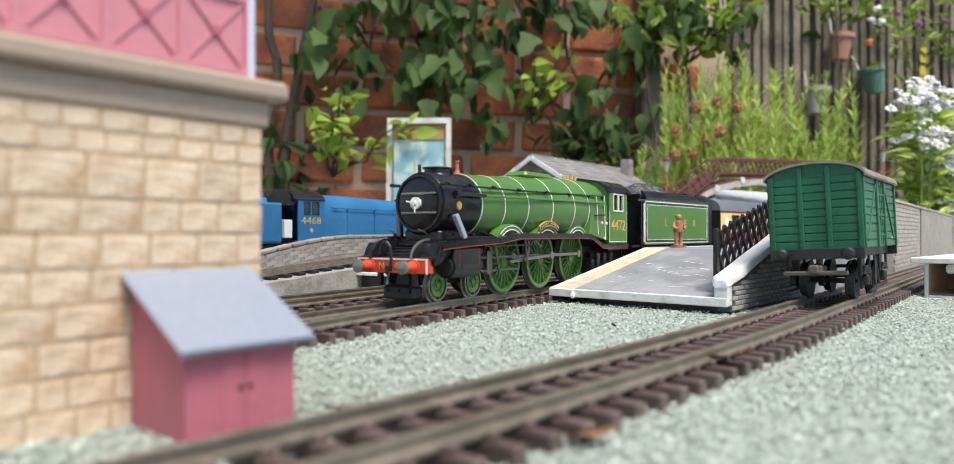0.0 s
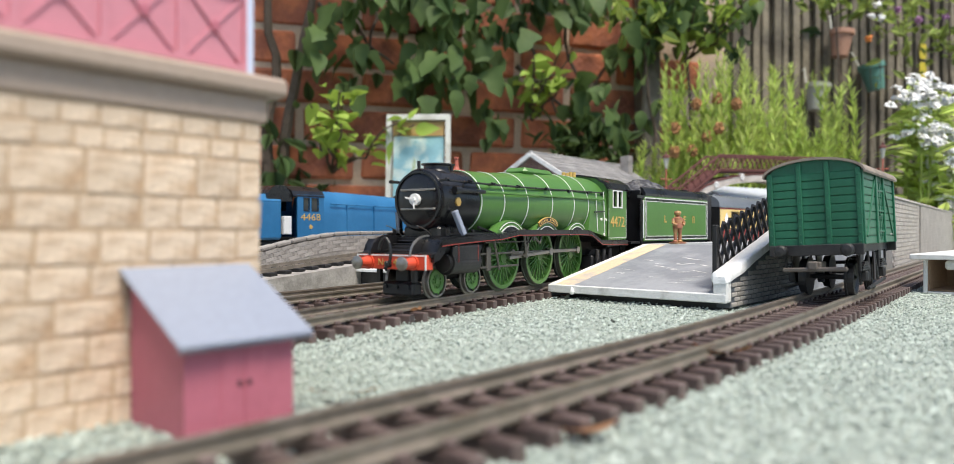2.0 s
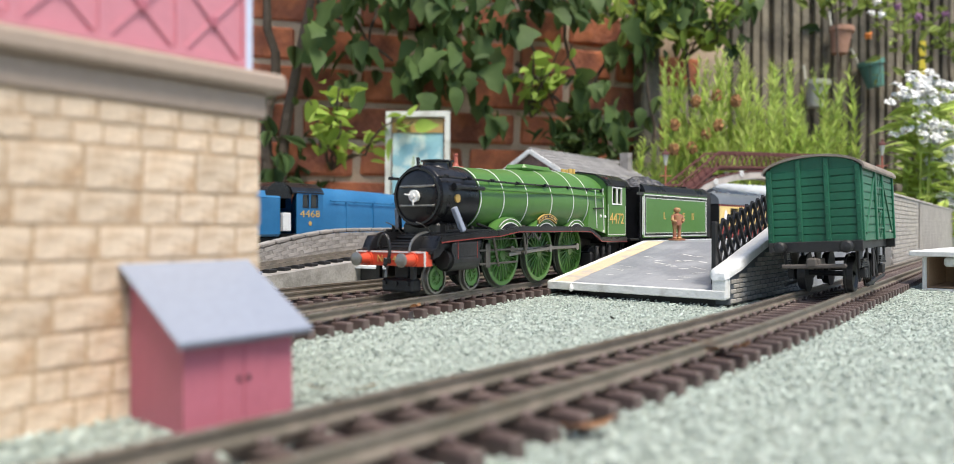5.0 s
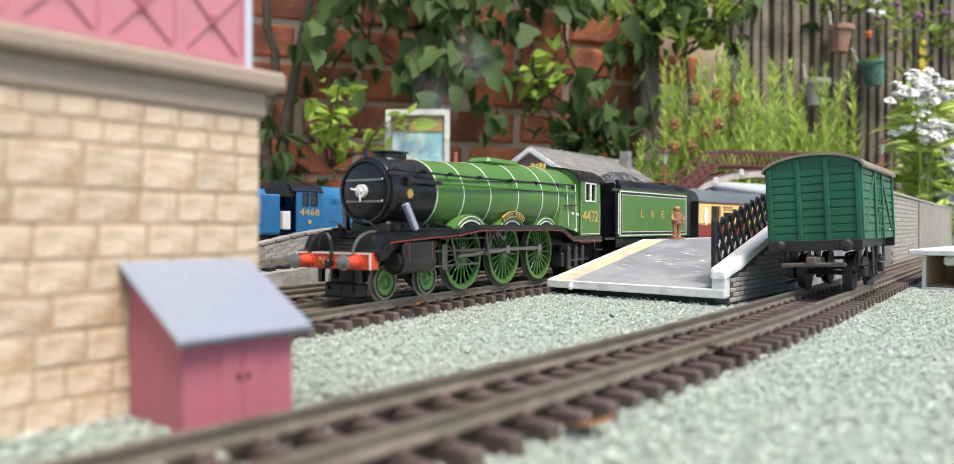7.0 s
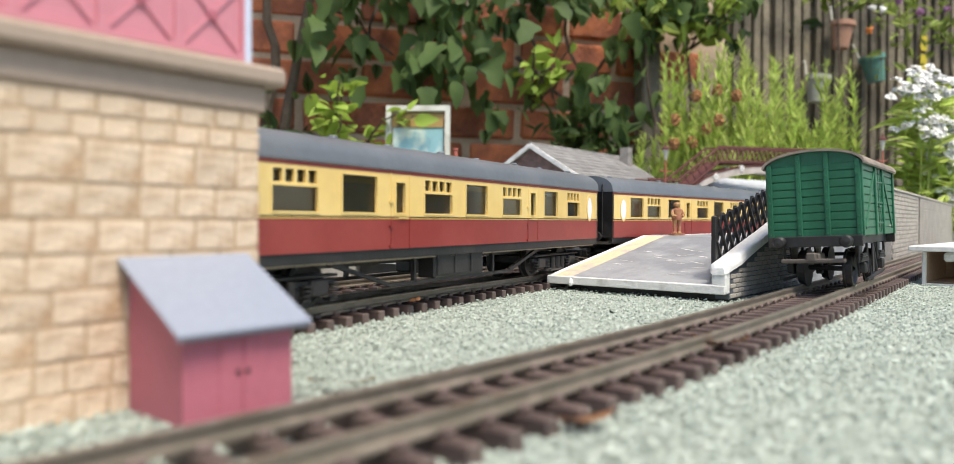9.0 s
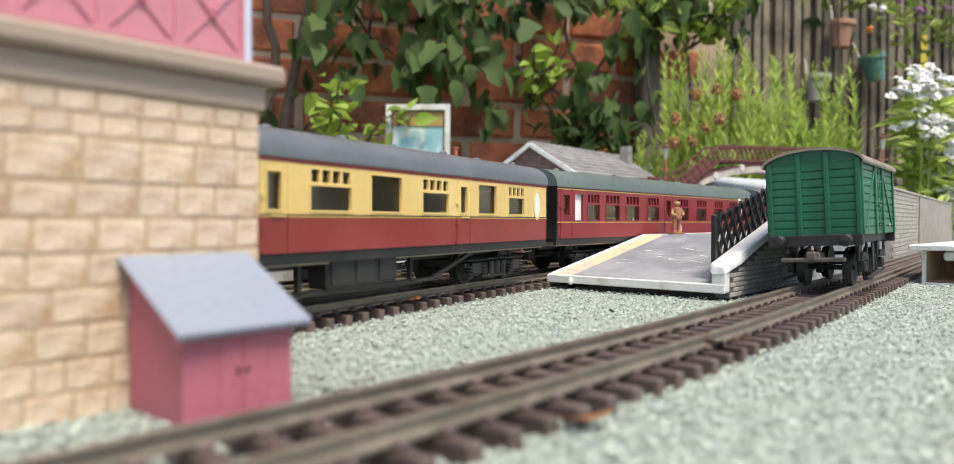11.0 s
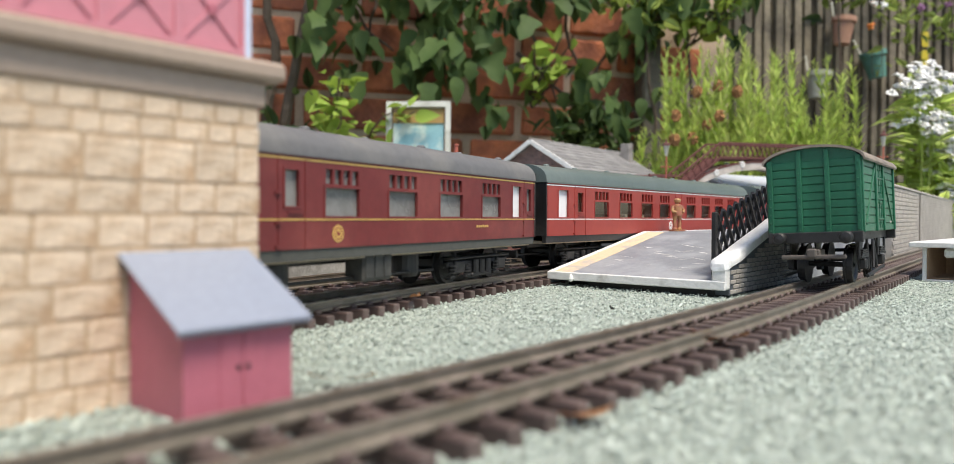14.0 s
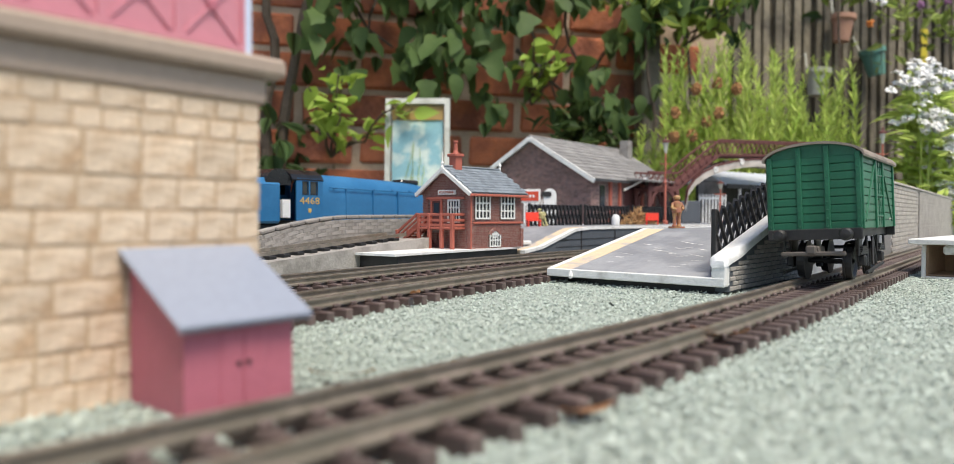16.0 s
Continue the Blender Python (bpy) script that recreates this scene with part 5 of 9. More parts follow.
def steam_cloud(seed, amount):
    """Fine droplets, thickest in the middle and thinning out to nothing."""
    rng = np.random.default_rng(seed)
    n = int(8500 * amount)
    c = rng.normal(0, 1, (n, 3)) * (0.0070, 0.0045, 0.0045)
    # wisps: droplets gather along a few bent strands
    k = rng.integers(0, 5, n)
    c += rng.normal(0, 1, (5, 3))[k] * (0.0040, 0.0028, 0.0028) + np.stack([c[:, 2] * 0.5, c[:, 0] * 0.1, np.sin(c[:, 0] * 400 + k) * 0.0012], 1)
    c = c[np.hypot(c[:, 1], c[:, 2]) < 0.0105]
    c = c[np.abs(c[:, 0]) < 0.0120]
    n = len(c)
    base = np.array([(1, 0, 0), (-1, 0, 0), (0, 1, 0), (0, -1, 0), (0, 0, 1), (0, 0, -1)]) * 0.000046
    pts = (c[:, None] + base[None] * rng.uniform(0.6, 1.3, (n, 1, 1))).reshape(-1, 3)
    tri = np.array([(0, 2, 4), (2, 1, 4), (1, 3, 4), (3, 0, 4), (2, 0, 5), (1, 2, 5), (3, 1, 5), (0, 3, 5)])
    me = bpy.data.meshes.new("steam_puff")
    me.from_pydata(pts.tolist(), [], (tri[None] + 6 * np.arange(n)[:, None, None]).reshape(-1, 3).tolist())
    me.materials.append(STEAM)
    return tagged(new("steam_puff", me), "faint blue grey puff of steam from the locomotive chimney", "steam", group="steam puffs", kind="stuff")


puffs = [(steam_cloud(70 + k, amount), t0, drift) for k, (t0, amount, drift) in enumerate(PUFFS)]


def steam_rows(t0, drift):
    """Carried along inside the smokebox until t0, then up out of the chimney and away."""
    def held(t):
        return engine_pose(engine_front(t)) @ Matrix.Translation((-0.0395, 0, 0.0357))
    rows = [(t, held(t)) for t in (0.0, 6.0, 6.4, *[6.45 + 0.05 * k for k in range(18)]) if t < t0 - 0.01] + [(t0, held(t0))]
    p = held(t0).translation
    spin = held(t0).to_quaternion()
    for dt, up, across in ((0.06, 0.018, 0.05), (0.15, 0.034, 0.2), (0.3, 0.052, 0.5), (0.5, 0.071, 1.0), (0.8, 0.098, 1.7), (1.4, 0.160, 3.0), (3.0, 0.45, 5.0), (16.0 - t0, 1.6, 9.0)):
        rows.append((t0 + dt, Matrix.Translation(p + Vector((drift * across, 0.4 * drift * across, up))) @ (spin @ Euler((0.25 * across, 0.15 * across, 0.2 * across)).to_quaternion()).to_matrix().to_4x4()))
    return rows


def motions():
    for ob, t0, drift in puffs:
        walk(ob, steam_rows(t0, drift))
    times = [0.0] + [t for t, _ in REAR[1:]]
    times = sorted({0.0, 6.0, *times, *[9.5, 10.5, 12.25, 12.75, 13.25, 13.75, 14.25, 14.75, 15.25, 15.75]})
    for ob, q in train:
        if ob is eng:
            walk(ob, [(t, engine_pose(engine_front(t))) for t in times])
        else:
            walk(ob, [(t, on_main(engine_front(t) + q, 0.035 if ob in (tend, vn) else 0.085)) for t in times])
    turns = [0.0, 6.4] + [6.4 + k / 30 for k in range(1, 70)] + [16.0]
    s0 = engine_front(0)

    def turn(t):
        return radians(205) + (s0 - engine_front(min(t, 8.75))) / 0.0131

    for w, q, sy in eng_wheels:
        walk(w, [(t, Matrix.Translation((-q, sy * 0.0088, 0.0132)) @ Matrix.Rotation(turn(t) + (0 if sy > 0 else math.pi / 2), 4, "Y")) for t in turns])
    for i, (r, k) in enumerate(eng_rods):
        off = 0 if i < 2 else math.pi / 2
        rows = []
        for t in turns:
            a = turn(t) + off
            dx, dz = 0.0042 * math.cos(a), -0.0042 * math.sin(a)
            if k == "c":
                rows.append((t, Matrix.Translation((dx, 0, 0.0132 + dz))))
            else:
                # small end keeps to the slide bars' height
                lean = math.asin(-dz / 0.0365)
                piv = Vector((-DRIVERS[1] + dx, 0, 0.0132 + dz))
                rows.append((t, Matrix.Translation(piv) @ Matrix.Rotation(-lean, 4, "Y") @ Matrix.Translation((DRIVERS[1], 0, 0))))
        walk(r, rows)


# ---- stone signal box at the siding, lean-to store against it ----
SB = frame_m(-0.0428, 0.106, SID_DEG)


def rough_stone(w, h, d, seed, nx=5, nz=4):
    """A rock-faced block: its front bulges and is uneven, its edges fall back."""
    bm = nb()
    rows = []
    for j in range(nz):
        row = []
        for i in range(nx):
            u, v = i / (nx - 1), j / (nz - 1)
            e = min(u, 1 - u, v, 1 - v)
            y = -(0.0 if e == 0 else 0.00004 + 0.00016 * noise.noise((seed * 7.3 + u * 4, v * 4, seed)))
            row.append(bm.verts.new((u * w, y, v * h)))
        rows.append(row)
    for j in range(nz - 1):
        for i in range(nx - 1):
            bm.faces.new((rows[j][i], rows[j][i + 1], rows[j + 1][i + 1], rows[j + 1][i]))
    rim = rows[0] + [r[-1] for r in rows[1:]] + rows[-1][-2::-1] + [r[0] for r in rows[-2:0:-1]]
    back = [bm.verts.new((v.co.x, d, v.co.z)) for v in rim]
    n = len(rim)
    for i in range(n):
        bm.faces.new((rim[i], rim[(i + 1) % n], back[(i + 1) % n], back[i]))
    return bm


def stone_box():
    top = thing("signal_box", "model signal box with cream stone base and pink panelled upper floor", "model building", SB)
    s, a1 = 0.0175, 0.0244
    part("wall_core", bx((-0.11, s + 0.00008, 0), (a1 - 0.0006, 0.058, 0.0512)), M["mortar"], top)
    rnd = random.Random(4)
    zs = [0.0, 0.0046, 0.0096, 0.0150, 0.0204, 0.0258, 0.0313, 0.0368, 0.0437, 0.0473, 0.0508]
    k = 0
    for j, (z0, z1) in enumerate(zip(zs, zs[1:])):
        x = a1
        while x > -0.055:
            w = rnd.uniform(0.0050, 0.0085) * (1.25 if z1 - z0 > 0.005 else 0.85)
            if j % 2 and x == a1:
                w *= 0.6
            g = rnd.uniform(0.0004, 0.0007)
            bm = rough_stone(w - g, z1 - z0 - g, 0.0012, k + 1, 7, 6)
            part("stone_block", bm, M["stone"], top, m=Matrix.Translation((x - w + g / 2, s + rnd.uniform(-0.0002, 0.0), z0 + g / 2)) @ pose(0, 0, 0, 0, rnd.uniform(-1.2, 1.2), 0), smooth=True)
            k += 1
            x -= w
    for j, (z0, z1) in enumerate(zip(zs, zs[1:])):   # quoins on the return
        bm = rough_stone(0.006 + 0.003 * (j % 2), z1 - z0 - 0.0004, 0.0012, k + 50 + j)
        part("quoin", bm, M["stone"], top, m=Matrix.Translation((a1 - 0.0002, s + 0.001, z0 + 0.0002)) @ pose(0, 0, 0, 0, 0, 90))
    part("string_course", bx((-0.11, s - 0.0006, 0.0510), (a1 + 0.0012, 0.0585, 0.0558), 0.0004), M["taupe"], top, "taupe painted band")
    part("projecting_ledge", bx((-0.11, s - 0.0028, 0.0558), (a1 + 0.0044, 0.0600, 0.0594), 0.0008), M["taupe"], top, "taupe ledge round the upper floor")
    # upper floor of pink panels with crossed battens and a boss
    p0 = s + 0.0012
    part("upper_wall", bx((-0.11, p0, 0.0594), (a1 - 0.0016, 0.0570, 0.1000)), M["pink2"], top)
    w = 0.0126
    for i in range(7):
        x1 = a1 - 0.0026 - i * w
        x0 = x1 - w
        f = holed(nb(), x0, x1, 0.0602, 0.0745, [(x0 + 0.0006, x1 - 0.0006, 0.0612, 0.0735)], p0 - 0.0006, p0 + 0.0002)
        pan = part("panel_frame", f, M["pink2"], top)
        L = math.hypot(w - 0.0012, 0.0123)
        for sg in (1, -1):
            m = Matrix.Translation(((x0 + x1) / 2, p0 - 0.0002, 0.06735)) @ pose(0, 0, 0, 0, sg * math.degrees(math.atan2(0.0123, w - 0.0012)), 0)
            part("batten", bx((-L / 2, -0.0002 - 0.00005 * sg, -0.0003), (L / 2, 0.0003, 0.0003), 0, m), M["pink2"], pan)
        part("boss", tube(nb(), ((x0 + x1) / 2, p0 - 0.0007, 0.06735), ((x0 + x1) / 2, p0, 0.06735), 0.0009, n=10), M["pink"], pan)
    part("corner_post", bx((a1 - 0.0026, p0 - 0.0008, 0.0594), (a1 - 0.0012, p0 + 0.0006, 0.1000), 0.0002), M["paleblue"], top, "pale blue corner post")
    part("roof", bx((-0.115, s - 0.004, 0.1000), (a1 + 0.005, 0.0620, 0.1030), 0.0005), M["slate"], top)
    return top


def lean_to():
    top = thing("lean_to_store", "pink lean-to store with blue grey roof against the stone wall", "model shed", SB)
    L, s, zf, zk = 0.0188, 0.0168, 0.0145, 0.0238
    for x0, x1 in ((0.0, 0.0007), (L - 0.0007, L)):
        part("side_wall", extrude(nb(), [(0.0004, 0), (s, 0), (s, zk), (0.0004, zf)], "x", x0, x1), M["pink"], top)
    part("front_wall", bx((0, -0.0002, 0), (L, 0.0005, zf)), M["pink"], top)
    for x0, x1 in ((0.0058, 0.0094), (0.0098, 0.0134)):
        d = part("door", bx((x0, -0.0005, 0.0008), (x1, 0.0, 0.0132), 0.0002), M["pink"], top, "ledged pink door")
        for i in range(1, 3):
            x = x0 + (x1 - x0) * i / 3
            part("door_groove", bx((x - 0.00004, -0.00053, 0.0010), (x + 0.00004, -0.00047, 0.0130)), M["pink"], d)
    for x in (0.0088, 0.0104):
        part("door_handle", bx((x - 0.0004, -0.0009, 0.0073), (x + 0.0004, -0.0005, 0.0080), 0.0002), M["matblack"], top)
    ang = math.degrees(math.atan2(zk - zf, s))
    rl = math.hypot(zk - zf, s)
    m = Matrix.Translation((0, 0, zf + 0.0004)) @ pose(0, 0, 0, ang, 0, 0)
    sl = bx((-0.0018, -0.0022, 0), (L + 0.0028, rl + 0.0006, 0.0008), 0.0003, m)
    roof = part("roof_sheet", sl, M["shedroof"], top, "blue grey roof sheet with a ribbed edge")
    ed = nb()
    n = 34
    for i in range(n):
        x = -0.0017 + (L + 0.0044) * i / n
        box(ed, (x, -0.0026, -0.0004), (x + 0.00038, -0.0020, 0.0007), 0.0001, m)
    part("eaves_ribs", ed, M["shedroof"], roof)
    return top


stone_box()
lean_to()


# ---- green goods van on the siding ----
def goods_van():
    p, t, n = siding(0.3872)
    m = Matrix(((-t.x, -n.x, 0, p.x), (-t.y, -n.y, 0, p.y), (0, 0, 1, 0), (0, 0, 0, 1)))
    top = thing("goods_van", "bottle green planked goods van standing on the siding", "goods wagon", m)
    h, W, z0, z1 = 0.0370, 0.0158, 0.0254, 0.0523
    G, K = M["vgreen"], M["matblack"]
    part("van_body", bx((-h + 0.0006, -W + 0.0006, z0), (h - 0.0006, W - 0.0006, z1)), G, top)
    nbd = 9
    endmesh = to_mesh("plank", bx((0, -W + 0.0004, 0.0001), (0.0007, W - 0.0004, (z1 - z0) / nbd - 0.0002), 0.00018), G)
    sidemesh = to_mesh("plank", bx((-h + 0.0004, 0, 0.0001), (h - 0.0004, 0.0007, (z1 - z0) / nbd - 0.0002), 0.00018), G)
    for i in range(nbd):
        z = z0 + (z1 - z0) * i / nbd
        for s in (-1, 1):
            part("plank", endmesh, None, top, m=Matrix.Translation((h - 0.0006, 0, z)) if s > 0 else Matrix.Translation((-h - 0.0001, 0, z)))
            part("plank", sidemesh, None, top, m=Matrix.Translation((0, W - 0.0006, z)) if s > 0 else Matrix.Translation((0, -W - 0.0001, z)))
    arc = [(W * 0.98 * math.cos(math.pi * i / 16), z1 - 0.0002 + 0.0048 * math.sin(math.pi * i / 16)) for i in range(17)]
    for s in (-1, 1):
        g = extrude(nb(), arc, "x", s * (h - 0.0008), s * (h + 0.0000))
        part("end_arch", g, G, top)
        for y in (-W + 0.0007, -0.0048, 0.0048, W - 0.0007):
            zt = z1 + 0.0046 * math.sqrt(max(0, 1 - (y / W) ** 2))
            st = part("end_stanchion", bx((s * h, y - 0.0009, z0 + 0.0002), (s * (h + 0.0009), y + 0.0009, zt - 0.0006), 0.0002), G, top)
            rv = nb()
            for i in range(nbd + 1):
                z = z0 + (z1 - z0) * (i + 0.4) / nbd
                if z < zt - 0.001:
                    bmesh.ops.create_icosphere(rv, subdivisions=1, radius=0.00033, matrix=Matrix.Translation((s * (h + 0.0010), y, z)))
            part("rivets", rv, G, st)
    for sy in (-1, 1):
        for x in (-h + 0.001, -0.0085, 0.0085, h - 0.001):
            part("side_stanchion", bx((x - 0.0008, sy * W, z0), (x + 0.0008, sy * (W + 0.0008), z1), 0.0002), G, top)
        for sg in (1, -1):
            L = math.hypot(0.022, 0.020)
            mm = Matrix.Translation((sg * 0.0205, sy * (W + 0.0003), (z0 + z1) / 2)) @ pose(0, 0, 0, 0, sg * 46, 0)
            part("diagonal_strap", bx((-L / 2, -0.0003, -0.0006), (L / 2, 0.0003, 0.0006), 0.0001, mm), G, top)
        for x in (-0.0042, 0.0, 0.0042):
            part("door_batten", bx((x - 0.0003, sy * W, z0 + 0.001), (x + 0.0003, sy * (W + 0.0003), z1 - 0.001)), G, top)
        for z in (0.030, 0.038, 0.046):
            part("door_strap", bx((-0.0080, sy * W, z - 0.0004), (0.0080, sy * (W + 0.0005), z + 0.0004), 0.0002), G, top)
        part("door_latch", bx((-0.0030, sy * W, 0.0360), (0.0030, sy * (W + 0.0009), 0.0369), 0.0002), G, top)
        sol = bx((-h, sy * 0.0105, 0.0222), (h, sy * 0.0128, 0.0257), 0.0002)
        part("solebar", sol, K, top)
    oarc = [((W + 0.0018) * math.cos(math.pi * i / 20), z1 - 0.0005 + 0.0060 * math.sin(math.pi * i / 20)) for i in range(21)]
    iarc = [((W + 0.0013) * math.cos(math.pi * i / 20), z1 - 0.0011 + 0.0057 * math.sin(math.pi * i / 20)) for i in range(20, -1, -1)]
    part("roof", extrude(nb(), oarc + iarc, "x", -h - 0.0014, h + 0.0014), M["vroof"], top, "worn tan curved roof")
    for s in (-1, 1):
        hd = part("headstock", bx((s * (h - 0.0005), -W - 0.0003, 0.0218), (s * (h + 0.0015), W + 0.0003, 0.0258), 0.0002), K, top)
        for y in (-0.0113, 0.0113):
            b = nb()
            tube(b, (s * (h + 0.001), y, 0.0237), (s * (h + 0.0050), y, 0.0237), 0.0021, 0.0014, n=14)
            lathe(b, [(0.0001, s * (h + 0.0066)), (0.0017, s * (h + 0.0063)), (0.0023, s * (h + 0.0054)), (0.0023, s * (h + 0.0048)), (0.0010, s * (h + 0.0046))], "x", 18, Matrix.Translation((0, y, 0.0237)))
            part("buffer", b, K, hd, "round black buffer")
        c = nb()
        box(c, (s * (h - 0.006), -0.0020, 0.0165), (s * (h + 0.0035), 0.0020, 0.0195), 0.0004)
        box(c, (s * (h + 0.0035), -0.0110, 0.0160), (s * (h + 0.0046), 0.0110, 0.0176), 0.0004)
        box(c, (s * (h + 0.0020), -0.0022, 0.0165), (s * (h + 0.0050), 0.0012, 0.0198), 0.0005)
        part("tension_coupling", c, mat("grey_brown_plastic", (0.10, 0.085, 0.075), 0.5, 0, 0.1) if s > 0 else K, top, "grey hook and bar coupling")
    for s in (-1, 1):
        x = s * 0.0200
        w = nb()
        for sy in (-1, 1):
            lathe(w, [(0.0002, sy * 0.0066), (0.0076, sy * 0.0066), (0.0076, sy * 0.0073), (0.0068, sy * 0.0074), (0.0067, sy * 0.0096), (0.0056, sy * 0.0097), (0.0046, sy * 0.0088), (0.0014, sy * 0.0088), (0.0002, sy * 0.0098)], "y", 24, Matrix.Translation((x, 0, RAIL + 0.0068)))
        tube(w, (x, -0.009, RAIL + 0.0068), (x, 0.009, RAIL + 0.0068), 0.0010, n=8)
        part("wheelset", w, K, top)
        for sy in (-1, 1):
            g = nb()
            extrude(g, [(x - 0.0062, 0.0222), (x - 0.0022, RAIL + 0.0045), (x + 0.0022, RAIL + 0.0045), (x + 0.0062, 0.0222)], "y", sy * 0.0112, sy * 0.0118)
            box(g, (x - 0.0018, sy * 0.0112, RAIL + 0.0048), (x + 0.0018, sy * 0.0140, RAIL + 0.0088), 0.0005)
            for k in range(4):
                box(g, (x - 0.0080 + k * 0.0014, sy * 0.0120, RAIL + 0.0092 + k * 0.0008), (x + 0.0080 - k * 0.0014, sy * 0.0136, RAIL + 0.0098 + k * 0.0008))
            tube(g, (x - 0.0085, sy * 0.0128, RAIL + 0.0090), (x - 0.0085, sy * 0.0128, 0.0225), 0.0005, n=6)
            tube(g, (x + 0.0085, sy * 0.0128, RAIL + 0.0090), (x + 0.0085, sy * 0.0128, 0.0225), 0.0005, n=6)
            part("axle_guard", g, K, top)
    bk = nb()
    for sy in (-1, 1):
        tube(bk, (-0.0200, sy * 0.0135, 0.0105), (0.0240, sy * 0.0145, 0.0090), 0.0007, n=6)
        for x in (-0.0095, 0.0095):
            box(bk, (x - 0.0015, sy * 0.0075, 0.0095), (x + 0.0015, sy * 0.0100, 0.0170), 0.0004)
        tube(bk, (0.0, sy * 0.0130, 0.0220), (0.0035, sy * 0.0135, 0.0110), 0.0006, n=6)
        tube(bk, (0.0, sy * 0.0130, 0.0220), (-0.0035, sy * 0.0135, 0.0110), 0.0006, n=6)
    part("brake_gear", bk, K, top)
    part("van_floor", bx((-h, -0.0120, 0.0235), (h, 0.0120, 0.0257)), K, top)
    lb = nb()
    for i in range(3):
        box(lb, (-0.0310 + i * 0.0028, W + 0.0002, 0.0285), (-0.0290 + i * 0.0028, W + 0.0003, 0.0292))
    part("lettering_bars", lb, M["whitepot"], top)
    # the body sags over to one side on its wheels
    lean = Matrix.Translation((0, 0, RAIL)) @ pose(0, 0, 0, 2.8) @ Matrix.Translation((0, 0, -RAIL))
    for c in top.children:
        if not c.name.startswith("wheelset"):
            c.matrix_basis = lean @ c.matrix_basis


goods_van()


# ---- lattice fencing of leaning slats ----
def lattice_fence(name, label, m, L, h, rise=0.0, step=0.0042, slat=0.0009, mt=None, tilt=0.36):
    """A trellis along x of m: slats leaning both ways between two end posts and rails; its foot climbs by rise."""
    mt = mt or M["matblack"]
    top = thing(name, label, "fence", m, group="lattice fences")

    def foot(x):
        return rise * x / L
    for x in (0.0, L):
        part("post", bx((x - 0.0011, -0.0010, foot(x)), (x + 0.0011, 0.0010, foot(x) + h + 0.0010), 0.0003), mt, top)
    lean = h * tilt
    x0 = -lean + step * 0.5
    while x0 < L:
        for sg, y in ((-1, -0.0007), (1, 0.0006)):
            # the part of the slat that falls between the end posts
            u0, u1 = max(0.0, -x0 / lean), min(1.0, (L - x0) / lean)
            if u1 - u0 < 0.12:
                continue
            (a, za), (b, zb) = [(x0 + lean * u, h * (u if sg > 0 else 1 - u) + foot(x0 + lean * u)) for u in (u0, u1)]
            v = Vector((b - a, 0, zb - za))
            mm = Matrix.Translation(((a + b) / 2, y, (za + zb) / 2)) @ v.to_track_quat("Z", "Y").to_matrix().to_4x4()
            part("slat", bx((-slat, -0.0005, -v.length / 2), (slat, 0.0005, v.length / 2)), mt, top, m=mm)
        x0 += step
    return top


# ---- near platform: ramp, flat, parapet ----
PM = frame_m(0.0327, 0.3300, SID_DEG)
PW, PR = 0.0815, 0.090
PZ0, PZ1 = 0.0066, 0.0232


